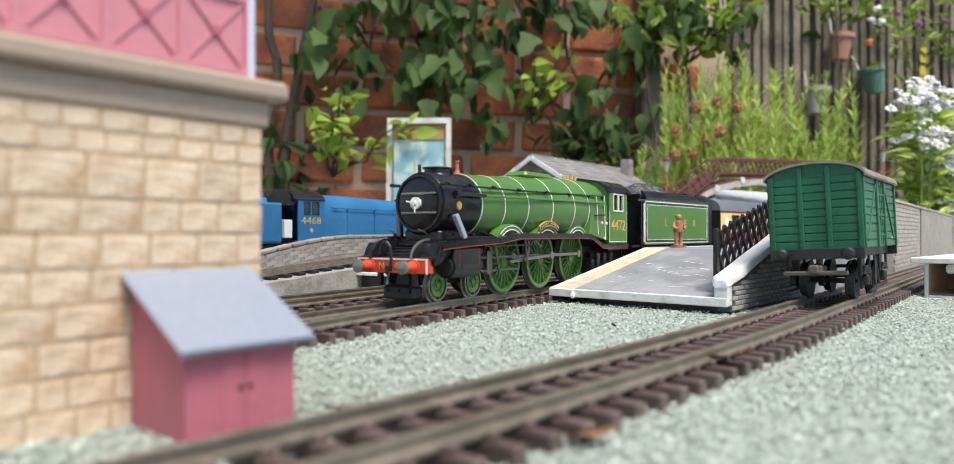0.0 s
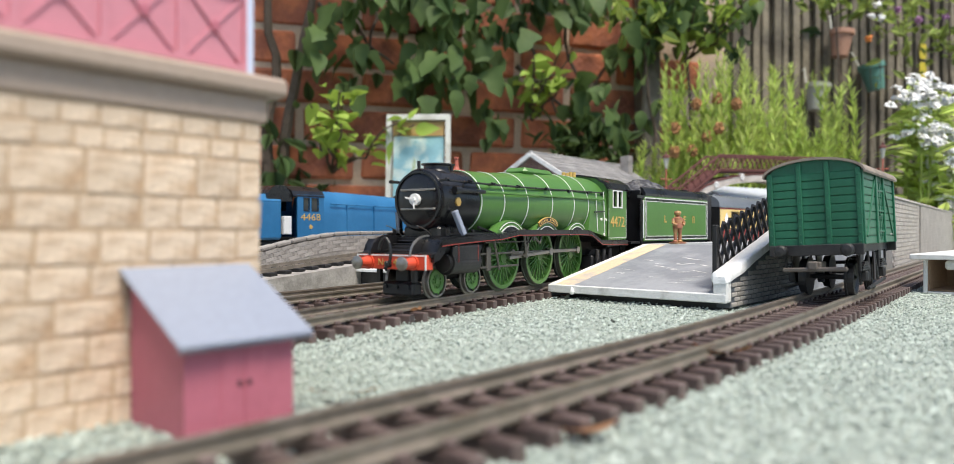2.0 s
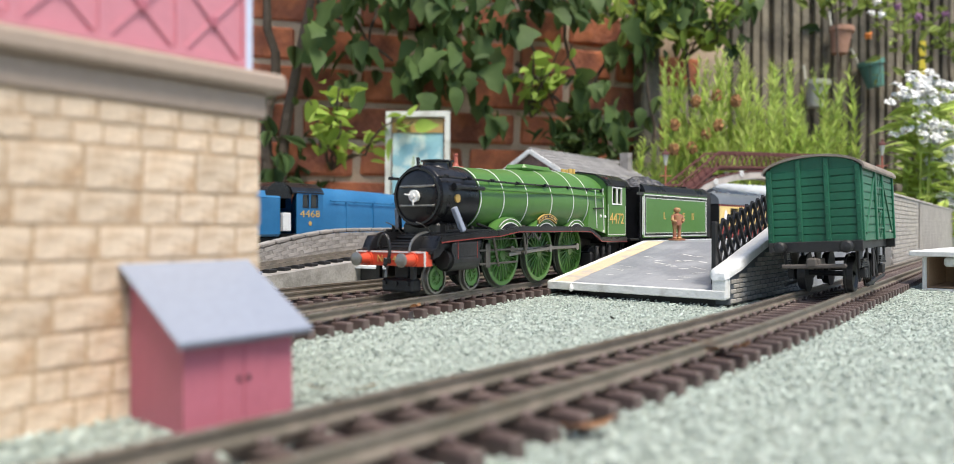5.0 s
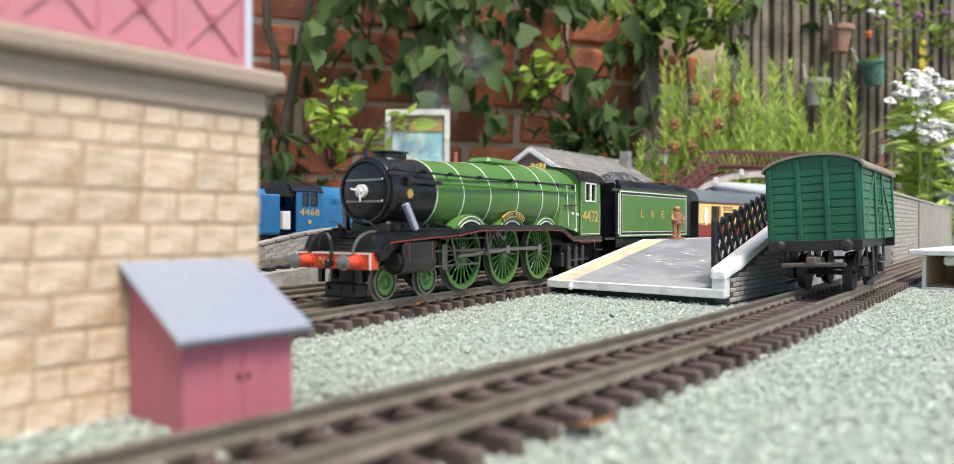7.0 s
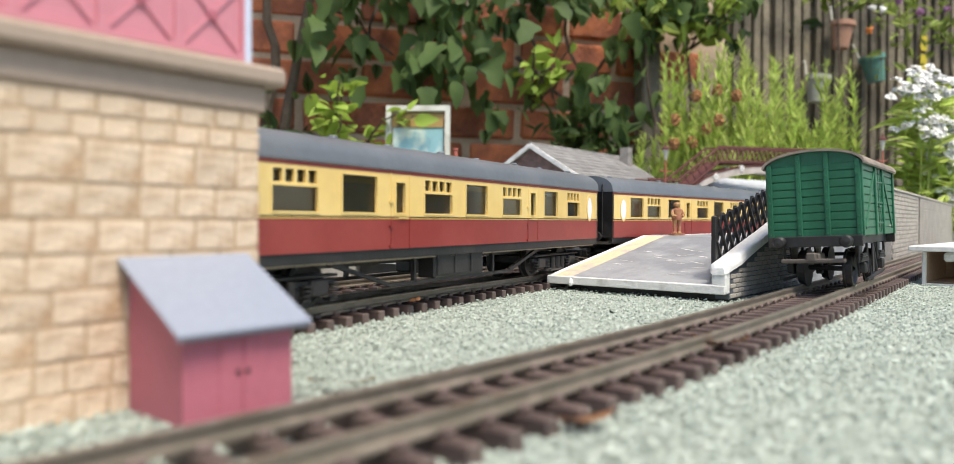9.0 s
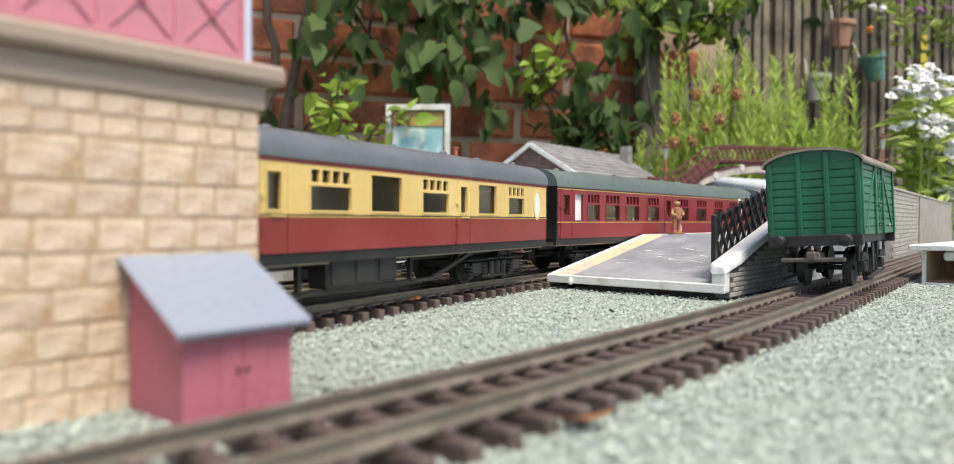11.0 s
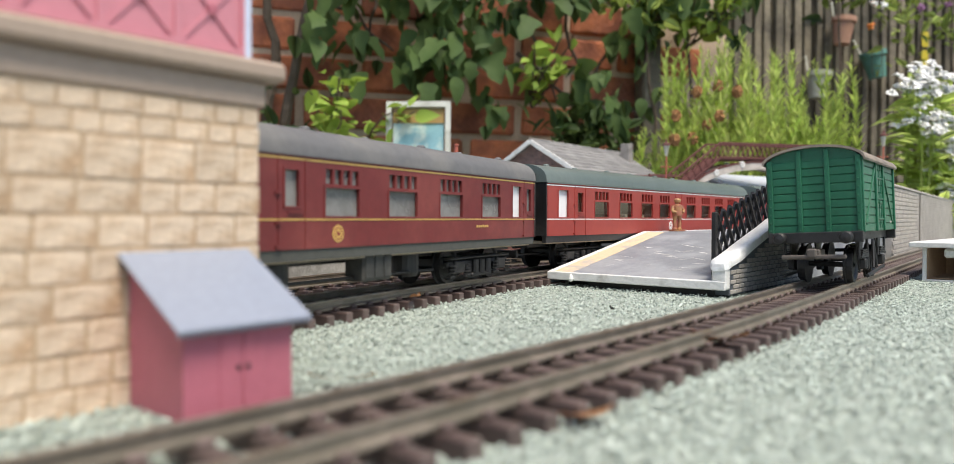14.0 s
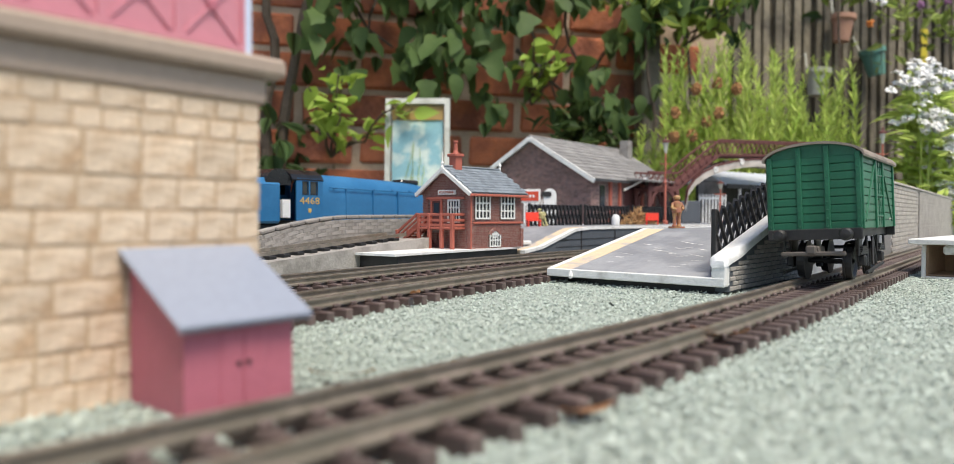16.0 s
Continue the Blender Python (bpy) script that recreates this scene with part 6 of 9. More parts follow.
def near_platform():
    top = thing("station_platform", "grey model platform ramp with white edging and cream stripe", "model platform", PM)
    for name, y0, y1, mt, lift in (("white_edge", -0.0030, 0.0, M["platwhite"], 0.0003), ("cream_stripe", -0.0125, -0.0030, M["platcream"], 0.00015), ("ramp_surface", -PW, -0.0125, M["plat"], 0.0)):
        part(name, extrude(nb(), [(0.0, PZ0 + lift), (PR, PZ1 + lift), (PR, PZ1 - 0.002), (0.0, PZ0 - 0.0016)], "y", y0, y1), mt, top)
    part("front_lip", bx((-0.0014, -PW - 0.0002, PZ0 - 0.0034), (0.0, 0.0002, PZ0 + 0.0002), 0.0004), M["platwhite"], top, "white plastic front lip")
    # black strip set back below the lip, standing in for the shadow gap
    part("front_foot", bx((0.0040, -PW + 0.002, 0.0), (0.0060, -0.018, PZ0 - 0.0034), 0.0003), M["matblack"], top)
    part("left_side", extrude(nb(), [(0.0, 0.0016), (PR, 0.0016), (PR, PZ1 - 0.002), (0.0, PZ0 - 0.0018)], "y", -0.0014, -0.0004), M["darkslate"], top)
    part("under_block", extrude(nb(), [(0.010, 0.0), (PR, 0.0), (PR, PZ1 - 0.003), (0.010, PZ0 - 0.002)], "y", -PW + 0.004, -0.004), M["matblack"], top)
    nub = lathe(nb(), [(0.0001, 0.0), (0.0009, 0.0004), (0.0012, 0.0014), (0.0008, 0.0026), (0.0001, 0.0038)], "z", 8, Matrix.Translation((-0.0020, -0.0130, PZ0 - 0.0040)))
    part("moulding_nub", nub, M["platwhite"], top)
    L2 = 0.18
    for name, y0, y1, mt, lift in (("white_edge", -0.0030, 0.0, M["platwhite"], 0.0003), ("platform_surface", -PW, -0.0030, M["plat"], 0.0)):
        part(name, bx((PR, y0, 0.0004), (PR + L2, y1, PZ1 + lift)), mt, top)
    # scuffs of bare plastic on the ramp
    rnd = random.Random(8)
    for i in range(26):
        x, y = rnd.uniform(0.012, 0.070), rnd.uniform(-0.060, -0.020)
        z = PZ0 + (PZ1 - PZ0) * x / PR + 0.00012
        w, l = rnd.uniform(0.0002, 0.0006), rnd.uniform(0.002, 0.010)
        a = radians(rnd.uniform(60, 120))
        dx, dy = math.cos(a), math.sin(a)
        sl = (PZ1 - PZ0) / PR
        sc, vs = nb(), []
        for u, v in ((-l / 2, -w / 2), (0, -w * 0.9), (l / 2, -w / 3), (l / 2, w / 3), (0, w), (-l / 2, w / 2)):
            ex, ey = u * dx - v * dy, u * dy + v * dx
            vs.append(sc.verts.new((x + ex, y + ey, z + ex * sl)))
        sc.faces.new(vs)
        part("scuff_mark", sc, M["platwhite"], top, "pale scuffs on the grey paint")
    # parapet: brick outside, thick white coping
    y0, y1 = -PW - 0.0002, -PW + 0.0052
    prof = [(0.0024, 0.0012), (PR + 0.01, 0.0012), (PR + 0.01, 0.0370), (0.040, 0.0245), (0.012, 0.0168), (0.004, 0.0150), (0.0024, 0.0144)]
    core = part("parapet_wall", extrude(nb(), prof, "y", y0, y1), M["darkslate"], top, "grey brick parapet wall")
    # lumpy hand-painted coping: a rounded bar with an uneven outline
    cp, rows = nb(), []
    pts = [(-0.0016, 0.0140), (-0.0002, 0.0150), (0.004, 0.0160), (0.012, 0.0178), (0.026, 0.0216), (0.040, 0.0255), (0.054, 0.0290), (0.066, 0.0320), (0.084, 0.0354), (PR + 0.01, 0.0386)]
    for k, (a, z) in enumerate(pts):
        row = []
        for i in range(12):
            an = 2 * math.pi * i / 12
            w = 1 + 0.22 * noise.noise((a * 190, i * 0.9, 2)) - (0.35 if k == 0 else 0)
            row.append(cp.verts.new((a + 0.0006 * noise.noise((i, k, 1)), (y0 + y1) / 2 + 0.0038 * w * math.copysign(abs(math.cos(an)) ** 0.5, math.cos(an)), z - 0.0020 + 0.0021 * w * math.copysign(abs(math.sin(an)) ** 0.5, math.sin(an)))))
        rows.append(row)
    for r, q in zip(rows, rows[1:]):
        for i in range(12):
            cp.faces.new((r[i], r[(i + 1) % 12], q[(i + 1) % 12], q[i]))
    cp.faces.new(rows[0])
    cp.faces.new(rows[-1])
    part("white_coping", cp, M["freshwhite"], top, "thickly painted white coping", smooth=True)
    part("white_end", bx((-0.0012, y0 - 0.0004, 0.0034), (0.0026, y1 + 0.0002, 0.0136), 0.0006), M["platwhite"], top)
    me = to_mesh("brick", bx((0.0002, 0, 0.0001), (0.0056, 0.0009, 0.0018), 0.0003), M["greystone"])
    for j in range(11):
        z = 0.0014 + j * 0.0019
        for i in range(16):
            x = 0.0034 + i * 0.0058 + (0.0029 if j % 2 else 0)
            if z + 0.003 < 0.0120 + 0.0235 * x / 0.1 and x < PR:
                part("brick", me, None, core, m=Matrix.Translation((x, y0 - 0.00035, z)))
    return top


near_platform()
lattice_fence("lattice_fence", "black plastic lattice fence leaning up the platform ramp", PM @ Matrix.Translation((0.0070, -PW + 0.0075, PZ0 + 0.0018)), 0.075, 0.0238, 0.0175, 0.0066, 0.0006, tilt=0.66)


# ---- hollow white platform end beyond the siding ----
def hollow_platform():
    m = frame_m(0.2185, 0.3580, 44)
    top = thing("platform_section", "hollow white plastic platform section lying beside the siding", "model platform", m)
    part("deck", bx((-0.004, -0.085, 0.0168), (0.16, 0.0050, 0.0195), 0.0004), M["platwhite"], top, "grey white deck slab")
    part("left_wall", bx((0.0, -0.0016, 0.0), (0.16, 0.0, 0.0165), 0.0003), M["platwhite"], top)
    part("right_wall", bx((0.0, -0.080, 0.0), (0.16, -0.0784, 0.0165), 0.0003), M["platwhite"], top)
    part("bottom_lip", bx((0.0, -0.0784, 0.0), (0.003, -0.0016, 0.0012), 0.0003), M["platwhite"], top)
    card = mat("brown_card", (0.30, 0.19, 0.12), 0.85, 0, 0.12)
    part("inner_back", bx((0.040, -0.0784, 0.0), (0.042, -0.0016, 0.0165)), card, top, "brown card inside")
    part("inner_liner", bx((0.002, -0.0022, 0.0004), (0.040, -0.0017, 0.0163)), card, top)
    part("inner_floor", bx((0.003, -0.0784, 0.0014), (0.040, -0.0022, 0.0020)), card, top)
    for y in (-0.012, -0.030, -0.050):
        part("moulded_rib", bx((0.0, y - 0.003, 0.0120), (0.004, y + 0.003, 0.0165), 0.001), M["platwhite"], top)
    sc = nb()
    rnd = random.Random(3)
    for i in range(8):
        tube(sc, (0.02 + rnd.random() * 0.02, -0.02 - rnd.random() * 0.03, 0.001), (0.02 + rnd.random() * 0.02, -0.02 - rnd.random() * 0.03, 0.006), 0.0008, n=6)
    part("debris", sc, M["matblack"], top)


hollow_platform()
pt = nb()
tube(pt, (0, 0, 0), (0, 0, 0.004), 0.0035, 0.0025, n=10)
box(pt, (-0.003, -0.001, 0.004), (0.003, 0.001, 0.0075), 0.0006)
pl = siding(0.52, -0.022)[0]
tagged(part("point_lever", pt, M["sleeper"], m=Matrix.Translation((pl.x, pl.y, 0))), "small brown point lever beside the siding", "point lever")


# ---- fallen leaves and twigs on the grit ----
def scrap(label, x, y, z, l, w, rz, mt, curl=0.002):
    bm = nb()
    n = 6
    a, b = [], []
    for i in range(n + 1):
        u = i / n
        hw = w * math.sin(math.pi * (0.12 + 0.8 * u)) * 0.5
        zz = curl * (u - 0.5) ** 2 * 2 + 0.0004
        a.append(bm.verts.new((l * (u - 0.5), -hw, zz + 0.3 * curl)))
        b.append(bm.verts.new((l * (u - 0.5), hw, zz)))
    for i in range(n):
        bm.faces.new((a[i], a[i + 1], b[i + 1], b[i]))
    bmesh.ops.solidify(bm, geom=bm.faces[:], thickness=0.0003)
    tagged(part("dead_leaf", bm, mt, m=pose(x, y, z, 0, 0, rz)), label, "dead leaf")


scrap("curled orange brown dead leaf on the grit", 0.0161, 0.1060, 0.0014, 0.010, 0.0045, 30, M["darkleaf"])
scrap("dry brown leaf lying in the siding track", 0.0528, 0.1580, 0.0040, 0.012, 0.006, -20, M["darkleaf"], 0.003)
scrap("small pale brown twig scrap on the grit", -0.0240, 0.1300, 0.0012, 0.012, 0.0025, 5, M["straw"])
scrap("orange leaf scrap on the sleepers", -0.0200, 0.2380, 0.0042, 0.005, 0.0035, 70, M["darkleaf"])
scrap("tiny dark scrap on the grit", 0.0440, 0.2330, 0.0010, 0.003, 0.002, 10, M["matblack"])
scrap("pale splinter beside the main line", -0.0400, 0.2270, 0.0010, 0.006, 0.0018, 20, M["platcream"])


# ---- back platform, plinth and incline beyond the main lines ----
def strip(bm, line, s0, s1, o0, o1, zlo, zhi, n=24):
    """A bank along a line between two offsets; zlo and zhi give heights at s."""
    rows = []
    for i in range(n + 1):
        s = s0 + (s1 - s0) * i / n
        a, b = line(s, o0)[0], line(s, o1)[0]
        lo, hi = zlo(s), zhi(s)
        rows.append([bm.verts.new((a.x, a.y, lo)), bm.verts.new((b.x, b.y, lo)), bm.verts.new((b.x, b.y, hi)), bm.verts.new((a.x, a.y, hi))])
    for r, q in zip(rows, rows[1:]):
        for k in range(4):
            bm.faces.new((r[k], r[(k + 1) % 4], q[(k + 1) % 4], q[k]))
    bm.faces.new(rows[0])
    bm.faces.new(rows[-1])
    return bm


def at_line(s, off, z, line=None, turn=0.0):
    p, t, n = (line or main_line)(s, off)
    return Matrix(((t.x, n.x, 0, p.x), (t.y, n.y, 0, p.y), (0, 0, 1, z), (0, 0, 0, 1))) @ pose(0, 0, 0, 0, 0, turn)


def back_platform():
    top = thing("station_platform", "grey model platform with white edge and dark slate face", "model platform")

    def z(s):
        return 0.0070 + 0.0146 * min(1, max(0, (s - 0.215) / 0.052))
    part("platform_top", strip(nb(), main_line, 0.205, 1.0, 0.0840, 0.24, lambda s: 0.0, z, 40), M["plat"], top)
    part("cream_stripe", strip(nb(), main_line, 0.205, 1.0, 0.0760, 0.0840, lambda s: 0.0, lambda s: z(s) + 0.0001, 40), M["platcream"], top)
    part("white_edge", strip(nb(), main_line, 0.203, 1.0, 0.0720, 0.0760, lambda s: z(s) - 0.0016, lambda s: z(s) + 0.0004, 40), M["platwhite"], top)
    part("platform_face", strip(nb(), main_line, 0.207, 1.0, 0.0728, 0.0760, lambda s: 0.0, lambda s: z(s) - 0.0016, 40), M["darkslate"], top)
    g = nb()
    for i in range(3):
        strip(g, main_line, 0.24, 1.0, 0.0725, 0.0728, lambda s, i=i: 0.003 + i * 0.005, lambda s, i=i: min(0.0034 + i * 0.005, z(s) - 0.002), 30)
    for i in range(10):
        s = 0.27 + i * 0.045
        strip(g, main_line, s, s + 0.0008, 0.0722, 0.0728, lambda s: 0.001, lambda s: z(s) - 0.002, 1)
    part("face_ribs", g, M["matblack"], top)
    pl = thing("box_plinth", "low black plinth with white top under the brick signal box", "model base")
    part("plinth_top", strip(nb(), main_line, 0.088, 0.203, 0.0760, 0.122, lambda s: 0.0086, lambda s: 0.0098), M["platwhite"], pl)
    part("plinth_body", strip(nb(), main_line, 0.092, 0.202, 0.0775, 0.120, lambda s: 0.0, lambda s: 0.0086), M["matblack"], pl)


back_platform()


def bank_z(s):
    return 0.0030 + 0.075 * max(0.0, min(s, 0.30) + 0.02)


def wall_z(s):
    """Foot of the coping: low at the near end, swelling up, then level by the brick box."""
    u = min(1.0, max(0.0, (s + 0.01) / 0.15))
    return 0.0068 + 0.0200 * u * u * (3 - 2 * u) + 0.006 * max(0.0, s)


def incline():
    top = thing("incline_bank", "grey stone-faced bank carrying a climbing track", "model embankment")
    part("bank", strip(nb(), main_line, -0.25, 0.148, 0.108, 0.158, lambda s: 0.0, bank_z, 40), mat("grey_painted_bank", (0.36, 0.34, 0.32), 0.8, 0, 0.12, 60, 0.5, 500, (0.28, 0.26, 0.24)), top)
    part("bank_edge", strip(nb(), main_line, -0.25, 0.148, 0.1040, 0.1085, lambda s: 0.0, lambda s: bank_z(s) + 0.0008, 40), M["greystone"], top)
    rnd = random.Random(12)
    wall = thing("stone_wall", "grey stone retaining wall with rounded coping beside the incline", "model wall")
    part("wall_core", strip(nb(), main_line, -0.25, 0.26, 0.1585, 0.1635, lambda s: 0.0, lambda s: wall_z(s) - 0.0004, 60), M["greystone"], wall)
    for i in range(31):
        s = -0.06 + i * 0.0102
        part("coping_stone", bx((-0.0004, -0.0030, 0), (0.0102, 0.0030, 0.0024), 0.0007), M["greystone"], wall, m=at_line(s, 0.161, wall_z(s)) @ pose(0, 0, 0, 0, -math.degrees(math.atan2(wall_z(s + 0.01) - wall_z(s), 0.01)), 0))
    for j in range(4):
        for i in range(26):
            s = -0.02 + i * 0.0105 + (0.005 if j % 2 else 0)
            part("wall_stone", bx((0.0001, -0.0004, 0.0001), (0.0104, 0.0006, 0.0022), 0.0001), M["greystone"], wall, m=at_line(s, 0.15865, wall_z(s) - 0.0025 - j * 0.0023) @ pose(0, 0, 0, 0, -math.degrees(math.atan2(wall_z(s + 0.01) - wall_z(s), 0.01)), 0))

    # its track climbs with the bank
    tr = thing("railway_track", "brown plastic track climbing the stone bank", "railway track", group="tracks")
    me = to_mesh("sleeper", bx((-0.0024, -0.0135, 0.0), (0.0024, 0.0135, 0.0018), 0.0003), M["matblack"])
    for i in range(23):
        s = -0.06 + i * 0.0088
        part("sleeper", me, None, tr, m=at_line(s, 0.130, bank_z(s)))
    for sd in (-1, 1):
        path = []
        for i in range(41):
            s = -0.25 + 0.397 * i / 40
            p, t, n = main_line(s, 0.130 + sd * 0.00825)
            path.append((Vector((p.x, p.y, bank_z(s))), n))
        part("rail", sweep(nb(), [(-0.0007, 0.0017), (0.0007, 0.0017), (0.0005, 0.0036), (-0.0005, 0.0036)], path), M["rail"], tr)


incline()
track("railway_track", "brown plastic back line under the blue engine", far_line, -0.30, 0.55)


# ---- blue streamlined engine waiting on the back line ----
def blue_engine():
    def place(s):
        p, t, n = far_line(s)
        return Matrix(((t.x, n.x, 0, p.x), (t.y, n.y, 0, p.y), (0, 0, 1, RAIL), (0, 0, 0, 1)))
    B, K = M["blue"], M["black"]
    top = thing("streamlined_locomotive", "garter blue streamlined steam locomotive standing behind the stone wall", "steam locomotive", place(0.1275))
    # x from the cab's rear toward the nose
    secs = [(0.0230, 0.0165, 0.0520), (0.0500, 0.0163, 0.0518), (0.0900, 0.0158, 0.0508), (0.1300, 0.0152, 0.0492), (0.1600, 0.0140, 0.0455), (0.1800, 0.0110, 0.0370), (0.1900, 0.0070, 0.0250)]
    bm = nb()
    rows = []
    for x, w, zt in secs:
        row = []
        for i in range(17):
            a = math.pi * i / 16
            c, s = math.cos(a), math.sin(a)
            row.append(bm.verts.new((x, w * math.copysign(abs(c) ** 0.6, c), 0.0260 + (zt - 0.0260) * s ** 0.75 if 0 < i < 16 else 0.0120)))
        rows.append(row)
    for r, q in zip(rows, rows[1:]):
        for i in range(16):
            bm.faces.new((r[i], r[i + 1], q[i + 1], q[i]))
        bm.faces.new((r[16], r[0], q[0], q[16]))
    bm.faces.new(rows[0])
    bm.faces.new(rows[-1])
    part("casing", bm, B, top, "smooth blue streamlined casing", smooth=True)
    ln = nb()
    for sy in (-1, 1):
        tube(ln, (0.030, sy * 0.0166, 0.0425), (0.125, sy * 0.0158, 0.0415), 0.0004, n=6)
        for x in (0.035, 0.055, 0.075, 0.095, 0.115):
            tube(ln, (x, sy * 0.0150, 0.0425), (x, sy * 0.0172, 0.0423), 0.0005, n=6)
    part("handrail", ln, B, top)
    for x in (0.046, 0.074, 0.102):
        for sy in (-1, 1):
            part("casing_seam", bx((x - 0.0003, sy * 0.0150, 0.0200), (x + 0.0003, sy * 0.0167, 0.0420), 0.0001), B, top)
    ch = nb()
    box(ch, (0.118, -0.006, 0.0480), (0.140, 0.006, 0.0520), 0.0015)
    part("chimney_cowl", ch, K, top)
    for sy in (-1, 1):
        hs = [(0.0055, 0.0100, 0.0375, 0.0455), (0.0125, 0.0180, 0.0375, 0.0455)]
        sd = part("cab_side", holed(nb(), 0.0, 0.0232, 0.0190, 0.0480, hs, sy * 0.0158, sy * 0.0167), B, top, "blue cab side with two windows")
        for a, b, c, d in hs:
            part("window_frame", holed(nb(), a - 0.0005, b + 0.0005, c - 0.0005, d + 0.0005, [(a, b, c, d)], sy * 0.0164, sy * 0.0169), K, sd)
            part("window", bx((a, sy * 0.0160, c), (b, sy * 0.0161, d)), M["glass"], sd)
        letters("4468", 0.0066, M["brass"], sd, Matrix.Translation((0.0115, sy * 0.0168, 0.0328)) @ pose(0, 0, 0, 90, 0, 0 if sy < 0 else 180), "number_lettering", "gold running number", width=1.35)
        part("builders_plate", lathe(nb(), [(0.0001, sy * 0.0167), (0.0015, sy * 0.0167), (0.0015, sy * 0.0169), (0.0001, sy * 0.0170)], "y", 12, Matrix.Translation((0.0115, 0, 0.0265))), M["brass"], sd)
    rf = [(0.0172, 0.0470), (0.0150, 0.0505), (0.0090, 0.0535), (0.0, 0.0545), (-0.0090, 0.0535), (-0.0150, 0.0505), (-0.0172, 0.0470)]
    part("cab_roof", extrude(nb(), rf + [(y * 0.93, z - 0.0010) for y, z in reversed(rf)], "x", -0.004, 0.0236), K, top, "black cab roof")
    part("running_gear", bx((-0.002, -0.012, 0.0), (0.180, 0.012, 0.0190), 0.001), M["matblack"], top)
    part("cab_floor", bx((-0.002, -0.0150, 0.0160), (0.0232, 0.0150, 0.0195)), M["matblack"], top)
    td = thing("streamlined_tender", "garter blue tender coupled behind the blue locomotive", "tender", place(0.1275))
    part("tank_side", bx((-0.105, -0.0160, 0.0180), (-0.012, 0.0160, 0.0440), 0.0015), B, td)
    part("tank_top", extrude(nb(), [(0.0160, 0.0430), (0.0125, 0.0475), (-0.0125, 0.0475), (-0.0160, 0.0430)], "x", -0.105, -0.013), B, td)
    fp = nb()
    arc_plate(fp, 0.0, 0.0105, -0.0150, 0.0150, -0.0135, 0.0430, 0, 180, 12)
    part("fall_plate", fp, K, td, "black rounded shields at the tender front")
    part("tender_gear", bx((-0.105, -0.0125, 0.0), (-0.012, 0.0125, 0.0180), 0.001), M["matblack"], td)
    part("step_plate", bx((-0.0100, -0.0150, 0.0215), (-0.0035, -0.0120, 0.0335), 0.0003), M["platwhite"], td, "pale grey cab step plate")


blue_engine()


# ---- small brick walls in courses ----
def brick_courses(bm, x0, x1, z0, z1, y, holes=(), bl=0.0030, bh=0.00105, gap=0.00022, slope=None):
    """Courses of bricks standing 0.25 mm proud of the plane y; slope(x) limits the top."""
    j, z = 0, z0
    while z + bh < z1:
        x = x0 - (bl / 2 if j % 2 else 0)
        while x < x1 - 0.0004:
            a, b = max(x, x0), min(x + bl - gap, x1)
            mid = (a + b) / 2
            if b - a > 0.0005 and not any(h[0] < b and a < h[1] and h[2] < z + bh and z < h[3] for h in holes) and (slope is None or z + bh < slope(mid)):
                box(bm, (a, y - 0.00025, z), (b, y + 0.0002, z + bh - gap))
            x += bl
        z += bh
        j += 1
    return bm


def sash(parent, x0, x1, z0, z1, y, nx=3, nz=3, name="window", flip=1):
    pane = part(name, bx((x0, y - 0.0002, z0), (x1, y + 0.0002, z1)), M["glass"], parent, "dark panes with white glazing bars")
    holes = []
    w, h = (x1 - x0), (z1 - z0)
    for i in range(nx):
        for j in range(nz):
            holes.append((x0 + w * (i + 0.13) / nx, x0 + w * (i + 0.87) / nx, z0 + h * (j + 0.10) / nz, z0 + h * (j + 0.90) / nz))
    part("glazing_bars", holed(nb(), x0 - 0.0005, x1 + 0.0005, z0 - 0.0005, z1 + 0.0005, holes, y - 0.0008 * flip, y - 0.0003 * flip), M["white"], pane)
    return pane


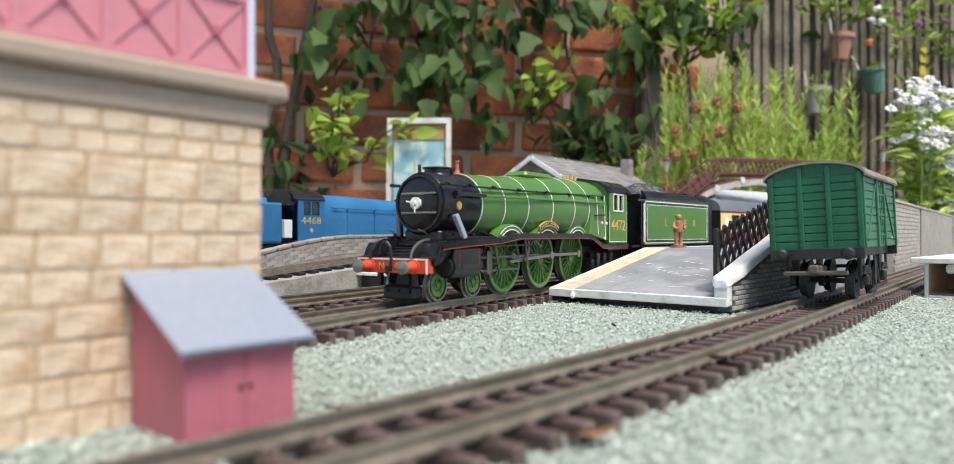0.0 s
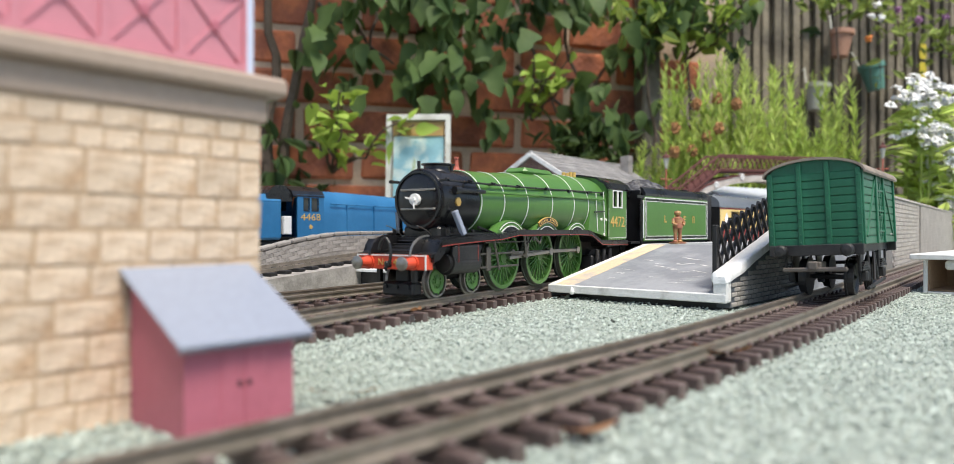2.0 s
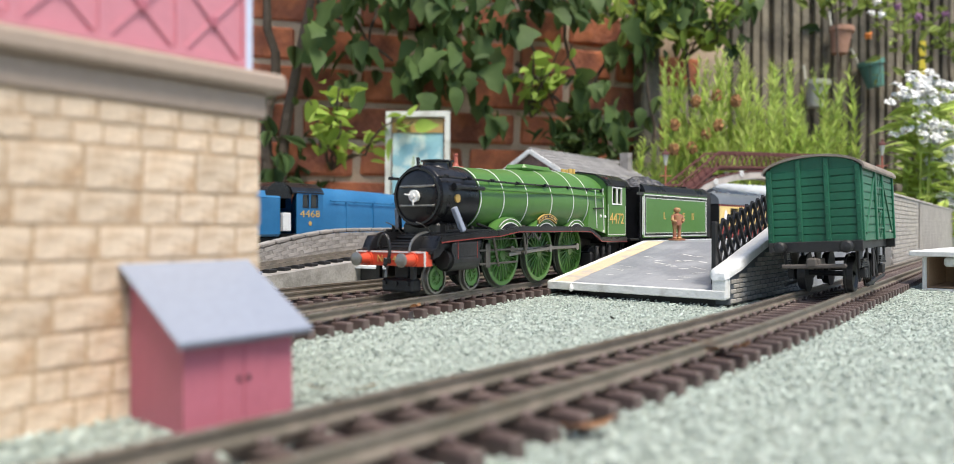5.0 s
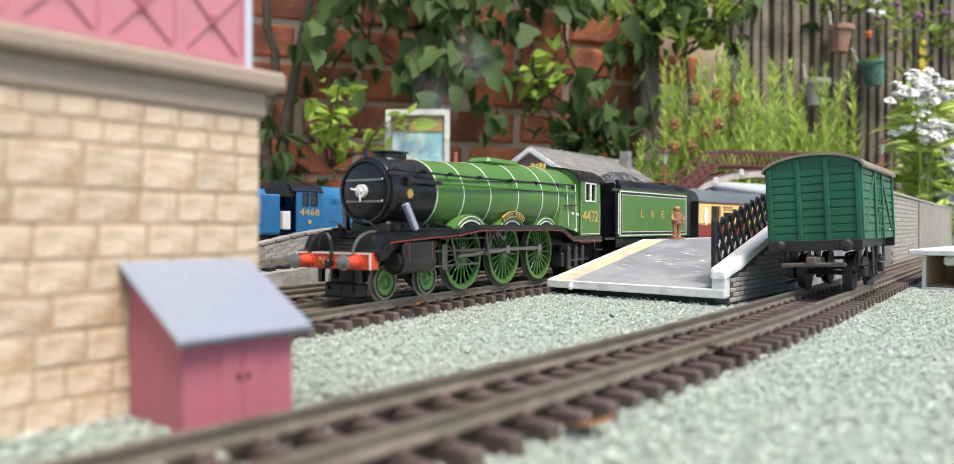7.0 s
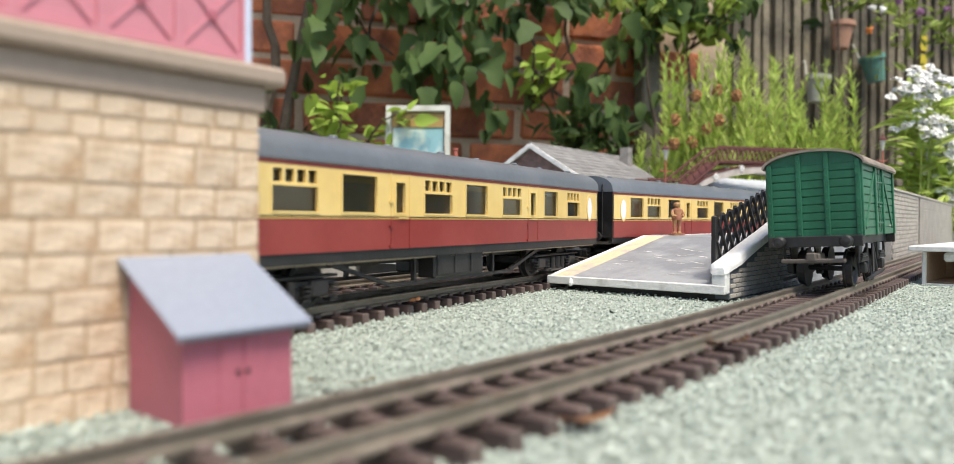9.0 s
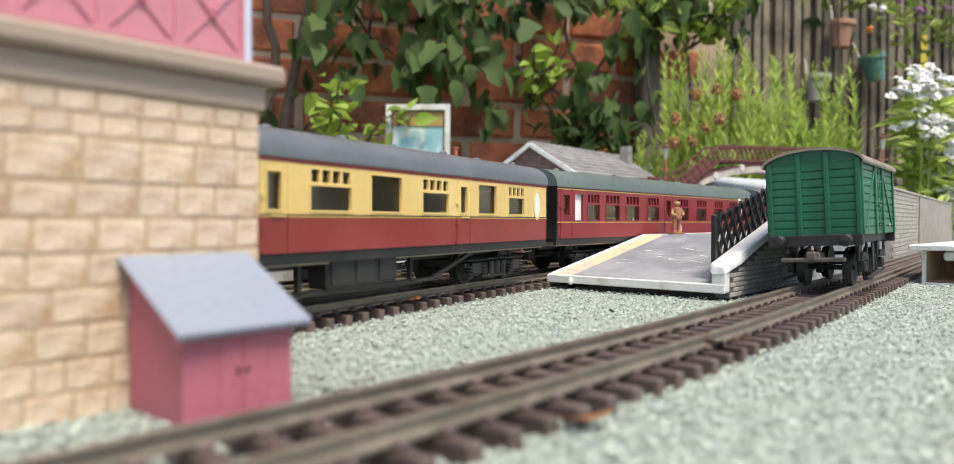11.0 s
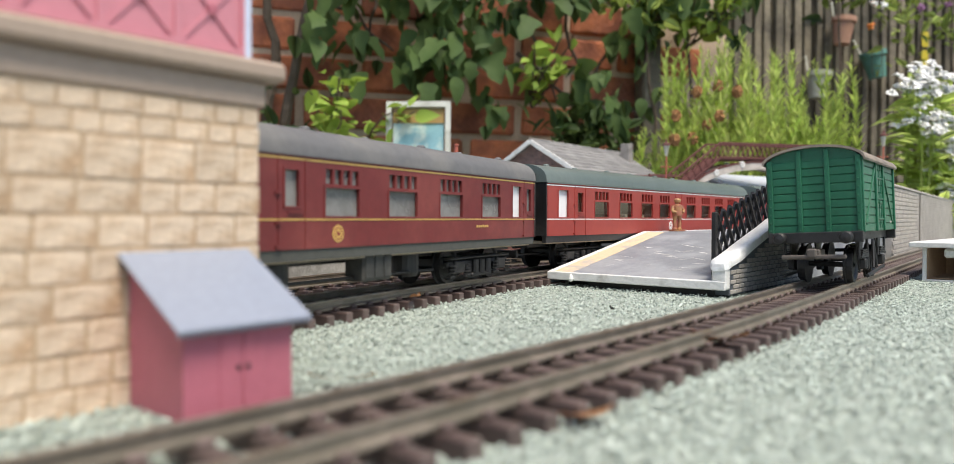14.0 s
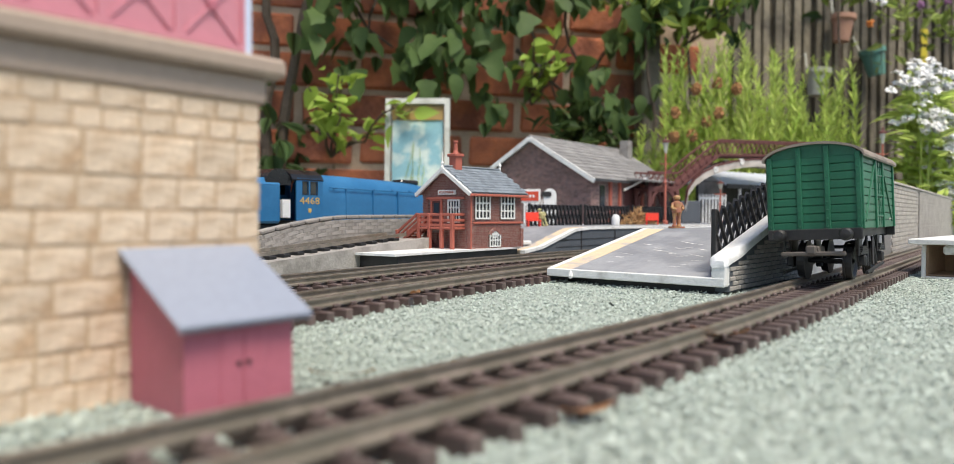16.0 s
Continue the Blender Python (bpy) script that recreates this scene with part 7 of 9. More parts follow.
def brick_box():
    """Brick signal box: x along its long side, y back along the gable; the near corner is the origin."""
    m = frame_m(-0.0040, 0.4400, 42.0, 0.0098)
    top = thing("brick_signal_box", "small red brick signal box with slate roof and red timber stair", "model building", m)
    L, D, ze, zr = 0.0500, 0.0410, 0.0352, 0.0490
    part("wall_core", bx((0.0005, 0.0005, 0), (L - 0.0005, D - 0.0005, ze)), M["modmortar"], top)
    part("gable_core", extrude(nb(), [(0.0005, ze), (D - 0.0005, ze), (D / 2, zr)], "x", 0.0005, L - 0.0005), M["modmortar"], top)
    wins = [(0.0045, 0.0175, 0.0185, 0.0325), (0.0285, 0.0415, 0.0185, 0.0325), (0.0180, 0.0275, 0.0012, 0.0105)]
    part("side_bricks", brick_courses(nb(), 0.0, L, 0.0, ze, 0.0, wins), M["modbrick"], top)
    # gable end: bricks along y, facing back along -x
    gm = Matrix(((0, 1, 0, 0), (1, 0, 0, 0), (0, 0, 1, 0), (0, 0, 0, 1)))
    gb = brick_courses(nb(), 0.0, D, 0.0, zr, 0.0, [(0.0080, 0.0180, 0.0160, 0.0300), (0.0230, 0.0330, 0.0095, 0.0300)], slope=lambda y: ze + (zr - ze) * (1 - abs(y - D / 2) / (D / 2)))
    gb.transform(gm)
    part("gable_bricks", gb, M["modbrick"], top)
    for a, b, c, d in wins[:2]:
        sash(top, a, b, c, d, -0.0003, 4, 3)
    a, b, c, d = wins[2]
    w = sash(top, a, b, c, d - 0.0020, -0.0003, 4, 2, "arched_window")
    part("window_head", arc_plate(nb(), 0.0046, 0.0064, -0.0012, 0.0004, (a + b) / 2, d - 0.0045, 25, 155), M["modbrick"], w)
    part("window_arch", arc_plate(nb(), 0.0, 0.0050, -0.0006, 0.0, (a + b) / 2, d - 0.0045, 20, 160), M["white"], w)
    for z, h in ((0.0150, 0.0014), (0.0335, 0.0018)):
        part("string_course", bx((-0.0008, -0.0010, z), (L + 0.0006, 0.0004, z + h), 0.0003), M["oxide"], top)
    gs = thing_part_window(top, D)
    part("corner_pier", bx((-0.0008, -0.0010, 0), (0.0022, 0.0012, ze)), M["modbrick"], top)
    part("corner_pier", bx((L - 0.0020, -0.0010, 0), (L + 0.0008, 0.0010, 0.0120)), M["modbrick"], top)
    pipe = nb()
    tube(pipe, (-0.0004, -0.0014, 0.0), (-0.0004, -0.0014, 0.0330), 0.0005, n=8)
    part("drain_pipe", pipe, M["oxide"], top)
    # roof: slates in rows on both slopes
    over = 0.0030
    pitch = math.atan2(zr - ze, D / 2)
    rl = (D / 2 + over) / math.cos(pitch)
    for side in (0, 1):
        base = Matrix.Translation((-over, -over, ze - over * math.tan(pitch))) @ pose(0, 0, 0, math.degrees(pitch), 0, 0)
        if side:
            base = Matrix.Translation((0, D, 0)) @ Matrix.Diagonal((1, -1, 1, 1)) @ base
        slope = part("roof_slope", bx((0, 0, 0), (L + 2 * over, rl, 0.0008), 0, base), M["slate"], top)
        me = to_mesh("slate", bx((0.0001, 0, 0), (0.0041, rl / 9 * 1.12, 0.0004), 0, pose(0, 0, 0, -4, 0, 0)), M["slate"])
        if side == 0:
            for j in range(9):
                for i in range(13):
                    x = i * 0.0042 + (0.0021 if j % 2 else 0)
                    if x + 0.0042 < L + 2 * over + 0.001:
                        part("slate", me, None, slope, m=base @ Matrix.Translation((x, j * rl / 9, 0.0012)))
        bg = bx((-0.0008, -0.0004, -0.0014), (0.0008, rl, 0.0012), 0.0003, base)
        part("barge_board", bg, M["white"], top, "white barge board")
    part("ridge_tiles", bx((-over, D / 2 - 0.0009, zr + 0.0012), (L + over, D / 2 + 0.0009, zr + 0.0026), 0.0005), M["slate"], top)
    part("gutter", bx((-over, -over - 0.0010, ze - 0.0034), (L + over, -over + 0.0006, ze - 0.0018), 0.0004), M["oxide"], top)
    for x in (-over, L + over - 0.001):
        f = lathe(nb(), [(0.0001, 0.060), (0.0004, 0.0575), (0.0004, 0.0535), (0.0010, 0.0528), (0.0006, 0.0515), (0.0011, 0.0500), (0.0007, 0.0485), (0.0007, 0.0460)] if x < 0 else [(0.0001, 0.0560), (0.0006, 0.0550), (0.0011, 0.0535), (0.0006, 0.0525), (0.0009, 0.0510), (0.0007, 0.0490)], "z", 8, Matrix.Translation((x, D / 2, 0)))
        part("finial", f, M["white"], top)
    cm = nb()
    box(cm, (0.0060, D / 2 - 0.0030, zr - 0.002), (0.0120, D / 2 + 0.0030, 0.0590), 0.0003)
    box(cm, (0.0050, D / 2 - 0.0040, 0.0570), (0.0130, D / 2 + 0.0040, 0.0590), 0.0004)
    st = part("chimney_stack", cm, M["oxide"], top, "terracotta chimney stack")
    part("chimney_pot", lathe(nb(), [(0.0022, 0.0590), (0.0014, 0.0610), (0.0012, 0.0655), (0.0016, 0.0660), (0.0016, 0.0672), (0.0001, 0.0672)], "z", 12, Matrix.Translation((0.0090, D / 2, 0))), M["oxide"], st)
    # timber landing and stair before the gable
    O = M["oxide"]
    y0, y1, out, zl = 0.0040, 0.0350, 0.0110, 0.0118
    part("landing", bx((-out, y0, zl), (0.0, y1, zl + 0.0012), 0.0002), O, top)
    for y in (y0 + 0.0012, 0.0140, 0.0245, y1 - 0.0012):
        part("landing_post", bx((-out, y - 0.0012, 0), (-out + 0.0022, y + 0.0012, 0.0215), 0.0003), O, top)
    for z in (0.0135, 0.0165, 0.0200):
        part("landing_rail", bx((-out + 0.0004, y0, z), (-out + 0.0014, y1, z + 0.0016), 0.0002), O, top)
        part("landing_rail", bx((-out, y0, z), (0, y0 + 0.0010, z + 0.0016), 0.0002), O, top)
    n = 7
    for i in range(n):
        u = i / n
        part("stair_tread", bx((-out + 0.001, y1 + 0.0180 * u, zl * (1 - u) - 0.0006), (-0.0006, y1 + 0.0180 * u + 0.0030, zl * (1 - u) + 0.0004)), O, top)
    for x in (-out, -0.0016):
        for dz, th in ((0.0, 0.0022), (0.0055, 0.0012), (0.0085, 0.0016)):
            e = extrude(nb(), [(y1, zl + dz), (y1 + 0.0185, dz), (y1 + 0.0185, dz + th), (y1, zl + dz + th)], "x", x, x + 0.0012)
            part("stair_string" if dz == 0 else "hand_rail", e, O, top)
        part("newel_post", bx((x - 0.0004, y1 + 0.0172, 0), (x + 0.0016, y1 + 0.0195, 0.0110), 0.0003), O, top)
    # name board
    nbd = part("name_board", bx((-0.0012, 0.0110, 0.0330), (-0.0002, 0.0262, 0.0360), 0.0002), M["white"], top, "white name board")
    letters("HOGSMEADE", 0.0021, M["oxide"], nbd, Matrix.Translation((-0.00135, 0.0185, 0.0345)) @ pose(0, 0, 0, 90, 0, -90), "lettering")
    return top


def thing_part_window(top, D):
    """Window and door in the gable."""
    gm = Matrix(((0, 1, 0, 0), (1, 0, 0, 0), (0, 0, 1, 0), (0, 0, 0, 1)))
    pane = part("gable_window", bx((-0.0002, 0.0085, 0.0165), (0.0004, 0.0175, 0.0295)), M["glass"], top)
    holes = [(0.0085 + 0.009 * (i + 0.13) / 4, 0.0085 + 0.009 * (i + 0.87) / 4, 0.0165 + 0.013 * (j + 0.1) / 3, 0.0165 + 0.013 * (j + 0.9) / 3) for i in range(4) for j in range(3)]
    b = holed(nb(), 0.0078, 0.0182, 0.0158, 0.0302, holes, -0.0008, -0.0003)
    b.transform(gm)
    part("glazing_bars", b, M["white"], pane)
    door = part("door", bx((-0.0004, 0.0240, 0.0118), (0.0004, 0.0320, 0.0295), 0.0002), M["maroonpaint"], top, "panelled door with red frame")
    f = holed(nb(), 0.0230, 0.0330, 0.0118, 0.0305, [(0.0242, 0.0318, 0.0118, 0.0293)], -0.0010, 0.0)
    f.transform(gm)
    part("door_frame", f, M["oxide"], door)
    part("door_pane", bx((-0.0006, 0.0258, 0.0215), (-0.0003, 0.0302, 0.0280)), M["glass"], door)
    part("lintel", bx((-0.0012, 0.0040, 0.0302), (0.0, 0.0370, 0.0318), 0.0002), M["oxide"], top)


brick_box()


# ---- station building ----
def station():
    m = frame_m(0.1175, 0.7500, 38.0, 0.0216)
    top = thing("station_building", "brick station building with grey slate roof and white barge boards", "model building", m)
    L, D, ze, zr = 0.2000, 0.1430, 0.0480, 0.0910
    part("wall_core", bx((0.001, 0.001, 0), (L - 0.001, D - 0.001, ze)), M["modmortar"], top)
    part("gable_core", extrude(nb(), [(0.001, ze), (D - 0.001, ze), (D / 2, zr)], "x", 0.001, L - 0.001), M["modmortar"], top)
    gm = Matrix(((0, 1, 0, 0), (1, 0, 0, 0), (0, 0, 1, 0), (0, 0, 0, 1)))
    SB2 = mat("grey_pink_brick", (0.27, 0.165, 0.15), 0.85, 0, 0.15, 200, 0.4, 600, (0.19, 0.13, 0.125), island=0.25)
    gb = brick_courses(nb(), 0.0, D, 0.0, zr, 0.0, (), 0.0060, 0.0021, 0.0004, slope=lambda y: ze + (zr - ze) * (1 - abs(y - D / 2) / (D / 2)))
    gb.transform(gm)
    part("gable_bricks", gb, SB2, top)
    holes = [(0.020, 0.029, 0.012, 0.040), (0.075, 0.110, 0.0, 0.040), (0.132, 0.145, 0.0, 0.040)]
    part("side_bricks", brick_courses(nb(), 0.0, L, 0.0, ze, 0.0, holes, 0.0060, 0.0021, 0.0004), SB2, top)
    part("window", bx((0.020, -0.0004, 0.012), (0.029, 0.0012, 0.040)), M["glass"], top)
    part("door", bx((0.075, -0.0004, 0.0), (0.110, 0.0012, 0.040)), M["maroonpaint"], top, "maroon sliding door")
    wd = part("arched_door", bx((0.133, -0.0010, 0.0), (0.144, 0.0012, 0.034)), M["white"], top, "white arched doorway")
    part("door_head", arc_plate(nb(), 0.0, 0.0055, -0.0010, 0.0012, 0.1385, 0.034, 0, 180), M["white"], wd)
    for x in (0.040, 0.062, 0.118, 0.150, 0.175):
        part("porch_post", bx((x - 0.0022, -0.0024, 0), (x + 0.0022, 0.0, ze), 0.0003), M["oxide"], top)
    br = nb()
    tube(br, (0.066, -0.004, 0.036), (0.086, -0.022, 0.050), 0.0012, n=6)
    part("awning_brace", br, M["platwhite"], top)
    part("awning", bx((0.066, -0.026, 0.0490), (0.195, 0.0, 0.0510), 0.0004, Matrix.Translation((0, 0, 0)) @ pose(0, 0, 0.0, 8, 0, 0)), M["darkslateroof"], top)
    over = 0.007
    pitch = math.atan2(zr - ze, D / 2)
    rl = (D / 2 + over) / math.cos(pitch)
    for side in (0, 1):
        base = Matrix.Translation((-over, -over, ze - over * math.tan(pitch))) @ pose(0, 0, 0, math.degrees(pitch), 0, 0)
        if side:
            base = Matrix.Translation((0, D, 0)) @ Matrix.Diagonal((1, -1, 1, 1)) @ base
        sl = part("roof_slope", bx((0, 0, 0), (L + 2 * over, rl, 0.0016), 0, base), M["darkslateroof"], top)
        if side == 0:
            for j in range(11):
                part("roof_sheet", bx((0, j * rl / 11, 0.0016), (L + 2 * over, (j + 1.06) * rl / 11, 0.0024), 0, base @ Matrix.Translation((0, j * rl / 11, 0.0016)) @ pose(0, 0, 0, -4.0, 0, 0) @ Matrix.Translation((0, -j * rl / 11, -0.0010))), M["darkslateroof"], sl)
        part("barge_board", bx((-0.0012, -0.001, -0.0022), (0.0014, rl, 0.0026), 0.0003, base), M["platwhite"], top, "off-white barge board")
    part("ridge", bx((-over, D / 2 - 0.002, zr + 0.0010), (L + over, D / 2 + 0.002, zr + 0.0040), 0.0008), M["darkslateroof"], top)
    part("chimney_stack", bx((L - 0.020, D / 2 - 0.024, zr - 0.014), (L - 0.008, D / 2 - 0.012, zr + 0.012), 0.0006), M["greystone"], top)
    return top


station()


# ---- footbridge over the lines ----
def footbridge():
    R, Wh = M["maroonpaint"], M["platwhite"]
    m = frame_m(0.2020, 0.8200, 62.0, 0.0216) @ Matrix.Diagonal((1, 1, 1.06, 1))
    top = thing("footbridge", "maroon lattice footbridge with arched pale underside over the platforms", "model footbridge", m)

    def lattice(x0, x1, za, zb, h, y):
        g = nb()
        n = max(3, int(abs(x1 - x0) / 0.008))
        for i in range(n):
            u, v = i / n, (i + 1) / n
            xa, xb = x0 + (x1 - x0) * u, x0 + (x1 - x0) * v
            a, b = za + (zb - za) * u, za + (zb - za) * v
            tube(g, (xa, y, a), (xb, y, b + h), 0.0007, n=4)
            tube(g, (xa, y, a + h), (xb, y, b), 0.0007, n=4)
        part("lattice_panel", g, R, top)
        for dz in (0, h):
            part("rail", extrude(nb(), [(x0, za + dz), (x1, zb + dz), (x1, zb + dz + 0.0022), (x0, za + dz + 0.0022)], "y", y - 0.0010, y + 0.0010), R, top)
    for y in (-0.011, 0.011):
        lattice(-0.022, 0.022, 0.036, 0.036, 0.016, y)
        lattice(0.022, 0.085, 0.036, 0.074, 0.016, y)
        lattice(0.085, 0.250, 0.074, 0.078, 0.016, y)
        # pale arch ribs
        g = nb()
        pts = []
        for i in range(15):
            a = math.pi * i / 14
            pts.append((0.1675 - 0.135 * math.cos(a), 0.020 + 0.052 * math.sin(a) ** 0.8))
        for (xa, a), (xb, b) in zip(pts, pts[1:]):
            extrude(g, [(xa, a), (xb, b), (xb, b - 0.0075), (xa, a - 0.0075)], "y", y - 0.0012, y + 0.0012)
        part("arch_rib", g, M["palestone"], top, "pale stone coloured arch rib")
        rim = nb()
        for (xa, a), (xb, b) in zip(pts, pts[1:]):
            extrude(rim, [(xa, a + 0.0018), (xb, b + 0.0018), (xb, b), (xa, a)], "y", y - 0.0018, y + 0.0018)
        part("arch_rim", rim, R, top)
        for x, z in ((0.078, 0.062), (0.120, 0.072), (0.165, 0.074)):
            part("round_boss", lathe(nb(), [(0.0018, y - 0.0022), (0.0036, y - 0.0022), (0.0036, y + 0.0022), (0.0018, y + 0.0022), (0.0018, y - 0.0022)], "y", 14, Matrix.Translation((x, 0, z - 0.0035))), Wh, top)
        for x in (-0.020, 0.020):
            part("tower_post", bx((x - 0.0024, y - 0.0016, 0), (x + 0.0024, y + 0.0016, 0.036), 0.0004), R, top)
        part("tower_arch", arc_plate(nb(), 0.0150, 0.0185, y - 0.0012, y + 0.0012, 0.0, 0.0200, 0, 180), R, top)
        part("tower_top", bx((-0.022, y - 0.0012, 0.0330), (0.022, y + 0.0012, 0.0385), 0.0003), R, top)
    part("deck", extrude(nb(), [(-0.022, 0.036), (0.022, 0.036), (0.085, 0.074), (0.25, 0.078), (0.25, 0.0765), (0.085, 0.0725), (0.022, 0.0345), (-0.022, 0.0345)], "y", -0.011, 0.011), R, top)
    part("pier", bx((0.028, -0.010, 0), (0.058, 0.010, 0.024), 0.001), M["darkslate"], top)
    return top


footbridge()


# ---- platform canopy building seen under the bridge ----
def canopy_building():
    m = frame_m(0.2960, 0.8900, 52.0, 0.0216) @ Matrix.Diagonal((1, 1, 1.16, 1))
    top = thing("platform_canopy", "pale roofed platform canopy with dark open front", "model building", m)
    # wall painted black for the shade inside the open front
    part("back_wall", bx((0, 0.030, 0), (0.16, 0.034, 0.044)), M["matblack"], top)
    part("roof_sheet", extrude(nb(), [(-0.014, 0.040), (0.018, 0.056), (0.040, 0.044), (0.040, 0.042), (0.018, 0.054), (-0.014, 0.038)], "x", -0.006, 0.17), mat("pale_blue_grey_roof", (0.46, 0.50, 0.56), 0.6, 0, 0.06, 30), top, "pale blue grey roof")
    part("valance", bx((-0.006, -0.0145, 0.0360), (0.17, -0.0130, 0.0405)), M["matblack"], top)
    part("end_wall", bx((0, -0.002, 0), (0.004, 0.030, 0.044)), M["greystone"], top)
    for x in (0.03, 0.08, 0.13):
        part("column", bx((x - 0.0014, -0.010, 0), (x + 0.0014, -0.007, 0.040), 0.0003), M["platwhite"], top)


canopy_building()


# ---- street lamps, fences, small figures and clutter on the platforms ----
def station_lamp(m, h=0.062):
    top = thing("platform_lamp", "small red platform lamp with white lantern", "model lamp", m, group="platform lamps")
    p = nb()
    lathe(p, [(0.0030, 0), (0.0030, 0.003), (0.0014, 0.004), (0.0012, h * 0.45), (0.0018, h * 0.47), (0.0008, h * 0.5), (0.0008, h * 0.80)], "z", 10)
    tube(p, (-0.0060, 0, h * 0.68), (0.0060, 0, h * 0.68), 0.0005, n=6)
    part("lamp_post", p, M["oxide"], top)
    part("lantern", lathe(nb(), [(0.0012, h * 0.80), (0.0032, h * 0.92), (0.0001, h * 0.92)], "z", 6), M["whitepot"], top, "pale lantern glass")
    part("lantern_cap", lathe(nb(), [(0.0042, h * 0.92), (0.0036, h * 0.945), (0.0012, h * 0.96), (0.0010, h * 0.985), (0.0001, h)], "z", 8), M["maroonpaint"], top)
    return top


lamp = station_lamp(Matrix.Translation((0.1925, 0.7450, 0.0216)), 0.090)
station_lamp(Matrix.Translation((0.2570, 0.7700, 0.0216)), 0.046)
copy_thing(lamp, Matrix.Translation((0.4300, 0.7750, 0.0350)))


def line_fence(s0, s1, off, z, group_label):
    a, b = main_line(s0, off)[0], main_line(s1, off)[0]
    d = b - a
    m = frame_m(a.x, a.y, math.degrees(math.atan2(d.x, d.y)), z)
    lattice_fence("lattice_fence", group_label, m, d.length, 0.0175, 0, 0.0056, 0.0009)


for i in range(3):
    line_fence(0.295 + i * 0.075, 0.369 + i * 0.075, 0.140 - 0.004 * i, 0.0216, "black plastic lattice fence along the platform")


def figure(name, label, m, h, mt, base=True):
    """A small moulded figure, one plain shape."""
    bm = nb()
    for s in (-1, 1):
        lathe(bm, [(0.075, 0.0), (0.085, 0.03), (0.055, 0.06), (0.060, 0.20), (0.050, 0.25), (0.075, 0.38), (0.085, 0.47)], "z", 8, Matrix.Translation((s * 0.085 * h, 0, 0)) @ Matrix.Scale(h, 4))
        tube(bm, (s * 0.16 * h, 0, 0.74 * h), (s * 0.21 * h, -0.05 * h, 0.58 * h), 0.05 * h, n=8)
        tube(bm, (s * 0.21 * h, -0.05 * h, 0.58 * h), (s * 0.10 * h, -0.14 * h, 0.54 * h), 0.045 * h, n=8)
    lathe(bm, [(0.02, 0.42), (0.155, 0.44), (0.165, 0.52), (0.135, 0.60), (0.165, 0.70), (0.150, 0.77), (0.06, 0.81), (0.055, 0.84), (0.10, 0.87), (0.115, 0.93), (0.09, 0.98), (0.01, 1.0)], "z", 12, Matrix.Scale(h, 4))
    if base:
        lathe(bm, [(0.001, -0.05), (0.26, -0.05), (0.26, 0.0), (0.001, 0.0)], "z", 20, Matrix.Scale(h, 4))
    return tagged(part(name, bm, mt, m=m, smooth=True), label, "figurine")


fx = 0.4150
figure("figurine", "tiny reddish brown figurine standing on the platform end", Matrix.Translation(((1113 - 784) / 1200 * fx, fx, PZ1 + 0.0011)) @ pose(0, 0, 0, 0, 0, 20), 0.0178, M["bronze"], True)


def bench(m):
    top = thing("platform_bench", "bright red plastic bench on the platform", "model bench", m)
    part("seat", bx((-0.006, -0.002, 0.004), (0.006, 0.002, 0.005), 0.0002), M["scarlet"], top)
    part("backrest", bx((-0.006, 0.002, 0.005), (0.006, 0.0028, 0.011), 0.0002), M["scarlet"], top)
    for x in (-0.005, 0.005):
        part("leg", bx((x - 0.0005, -0.002, 0), (x + 0.0005, 0.002, 0.004)), M["scarlet"], top)


def spot(x, d, z=0.0216):
    return Matrix.Translation(((x - 784) / 1200 * d, d, z))


bench(spot(878, 0.575) @ pose(0, 0, 0, 0, 0, 20))
bench(spot(1073, 0.680) @ pose(0, 0, 0, 0, 0, -10))
figure("figurine", "tiny green and straw coloured figurine by the bench", spot(898, 0.580) @ pose(0, 0, 0, 0, -22, 0), 0.0150, mat("olive_figure", (0.35, 0.36, 0.16), 0.6, 0, 0.25, 300, 0.3, 800, (0.55, 0.45, 0.25)), False)
bo = lathe(nb(), [(0.0034, 0), (0.0036, 0.004), (0.0034, 0.0075), (0.0022, 0.0092), (0.0001, 0.0096)], "z", 16)
tagged(part("bollard", bo, M["platwhite"], m=spot(1013, 0.640), smooth=True), "small white rounded bollard on the platform", "bollard")
bo = bx((-0.003, -0.002, 0), (0.003, 0.002, 0.0030), 0.0006)
tagged(part("white_block", bo, M["platwhite"], m=spot(867, 0.500, 0.0098)), "small white block at the platform end", "block")
hay = nb()
rnd = random.Random(21)
for i in range(260):
    a, r = rnd.uniform(0, 6.28), rnd.uniform(0, 1)
    x, y = 0.020 * r * math.cos(a), 0.010 * r * math.sin(a)
    z = 0.016 * (1 - r) * rnd.random()
    v = Vector((rnd.uniform(-1, 1), rnd.uniform(-1, 1), rnd.uniform(-0.2, 1.2))).normalized() * 0.005
    tube(hay, (x, y, z), (x + v.x, y + v.y, z + abs(v.z)), 0.0005, 0.0002, n=4)
tagged(part("straw_heap", hay, M["straw"], m=spot(1048, 0.690)), "heap of dry orange brown straw scatter", "straw heap", kind="stuff")
sg = thing("station_sign", "small red and white station sign board on posts", "sign", spot(866, 0.660) @ pose(0, 0, 0, 0, 0, -20))
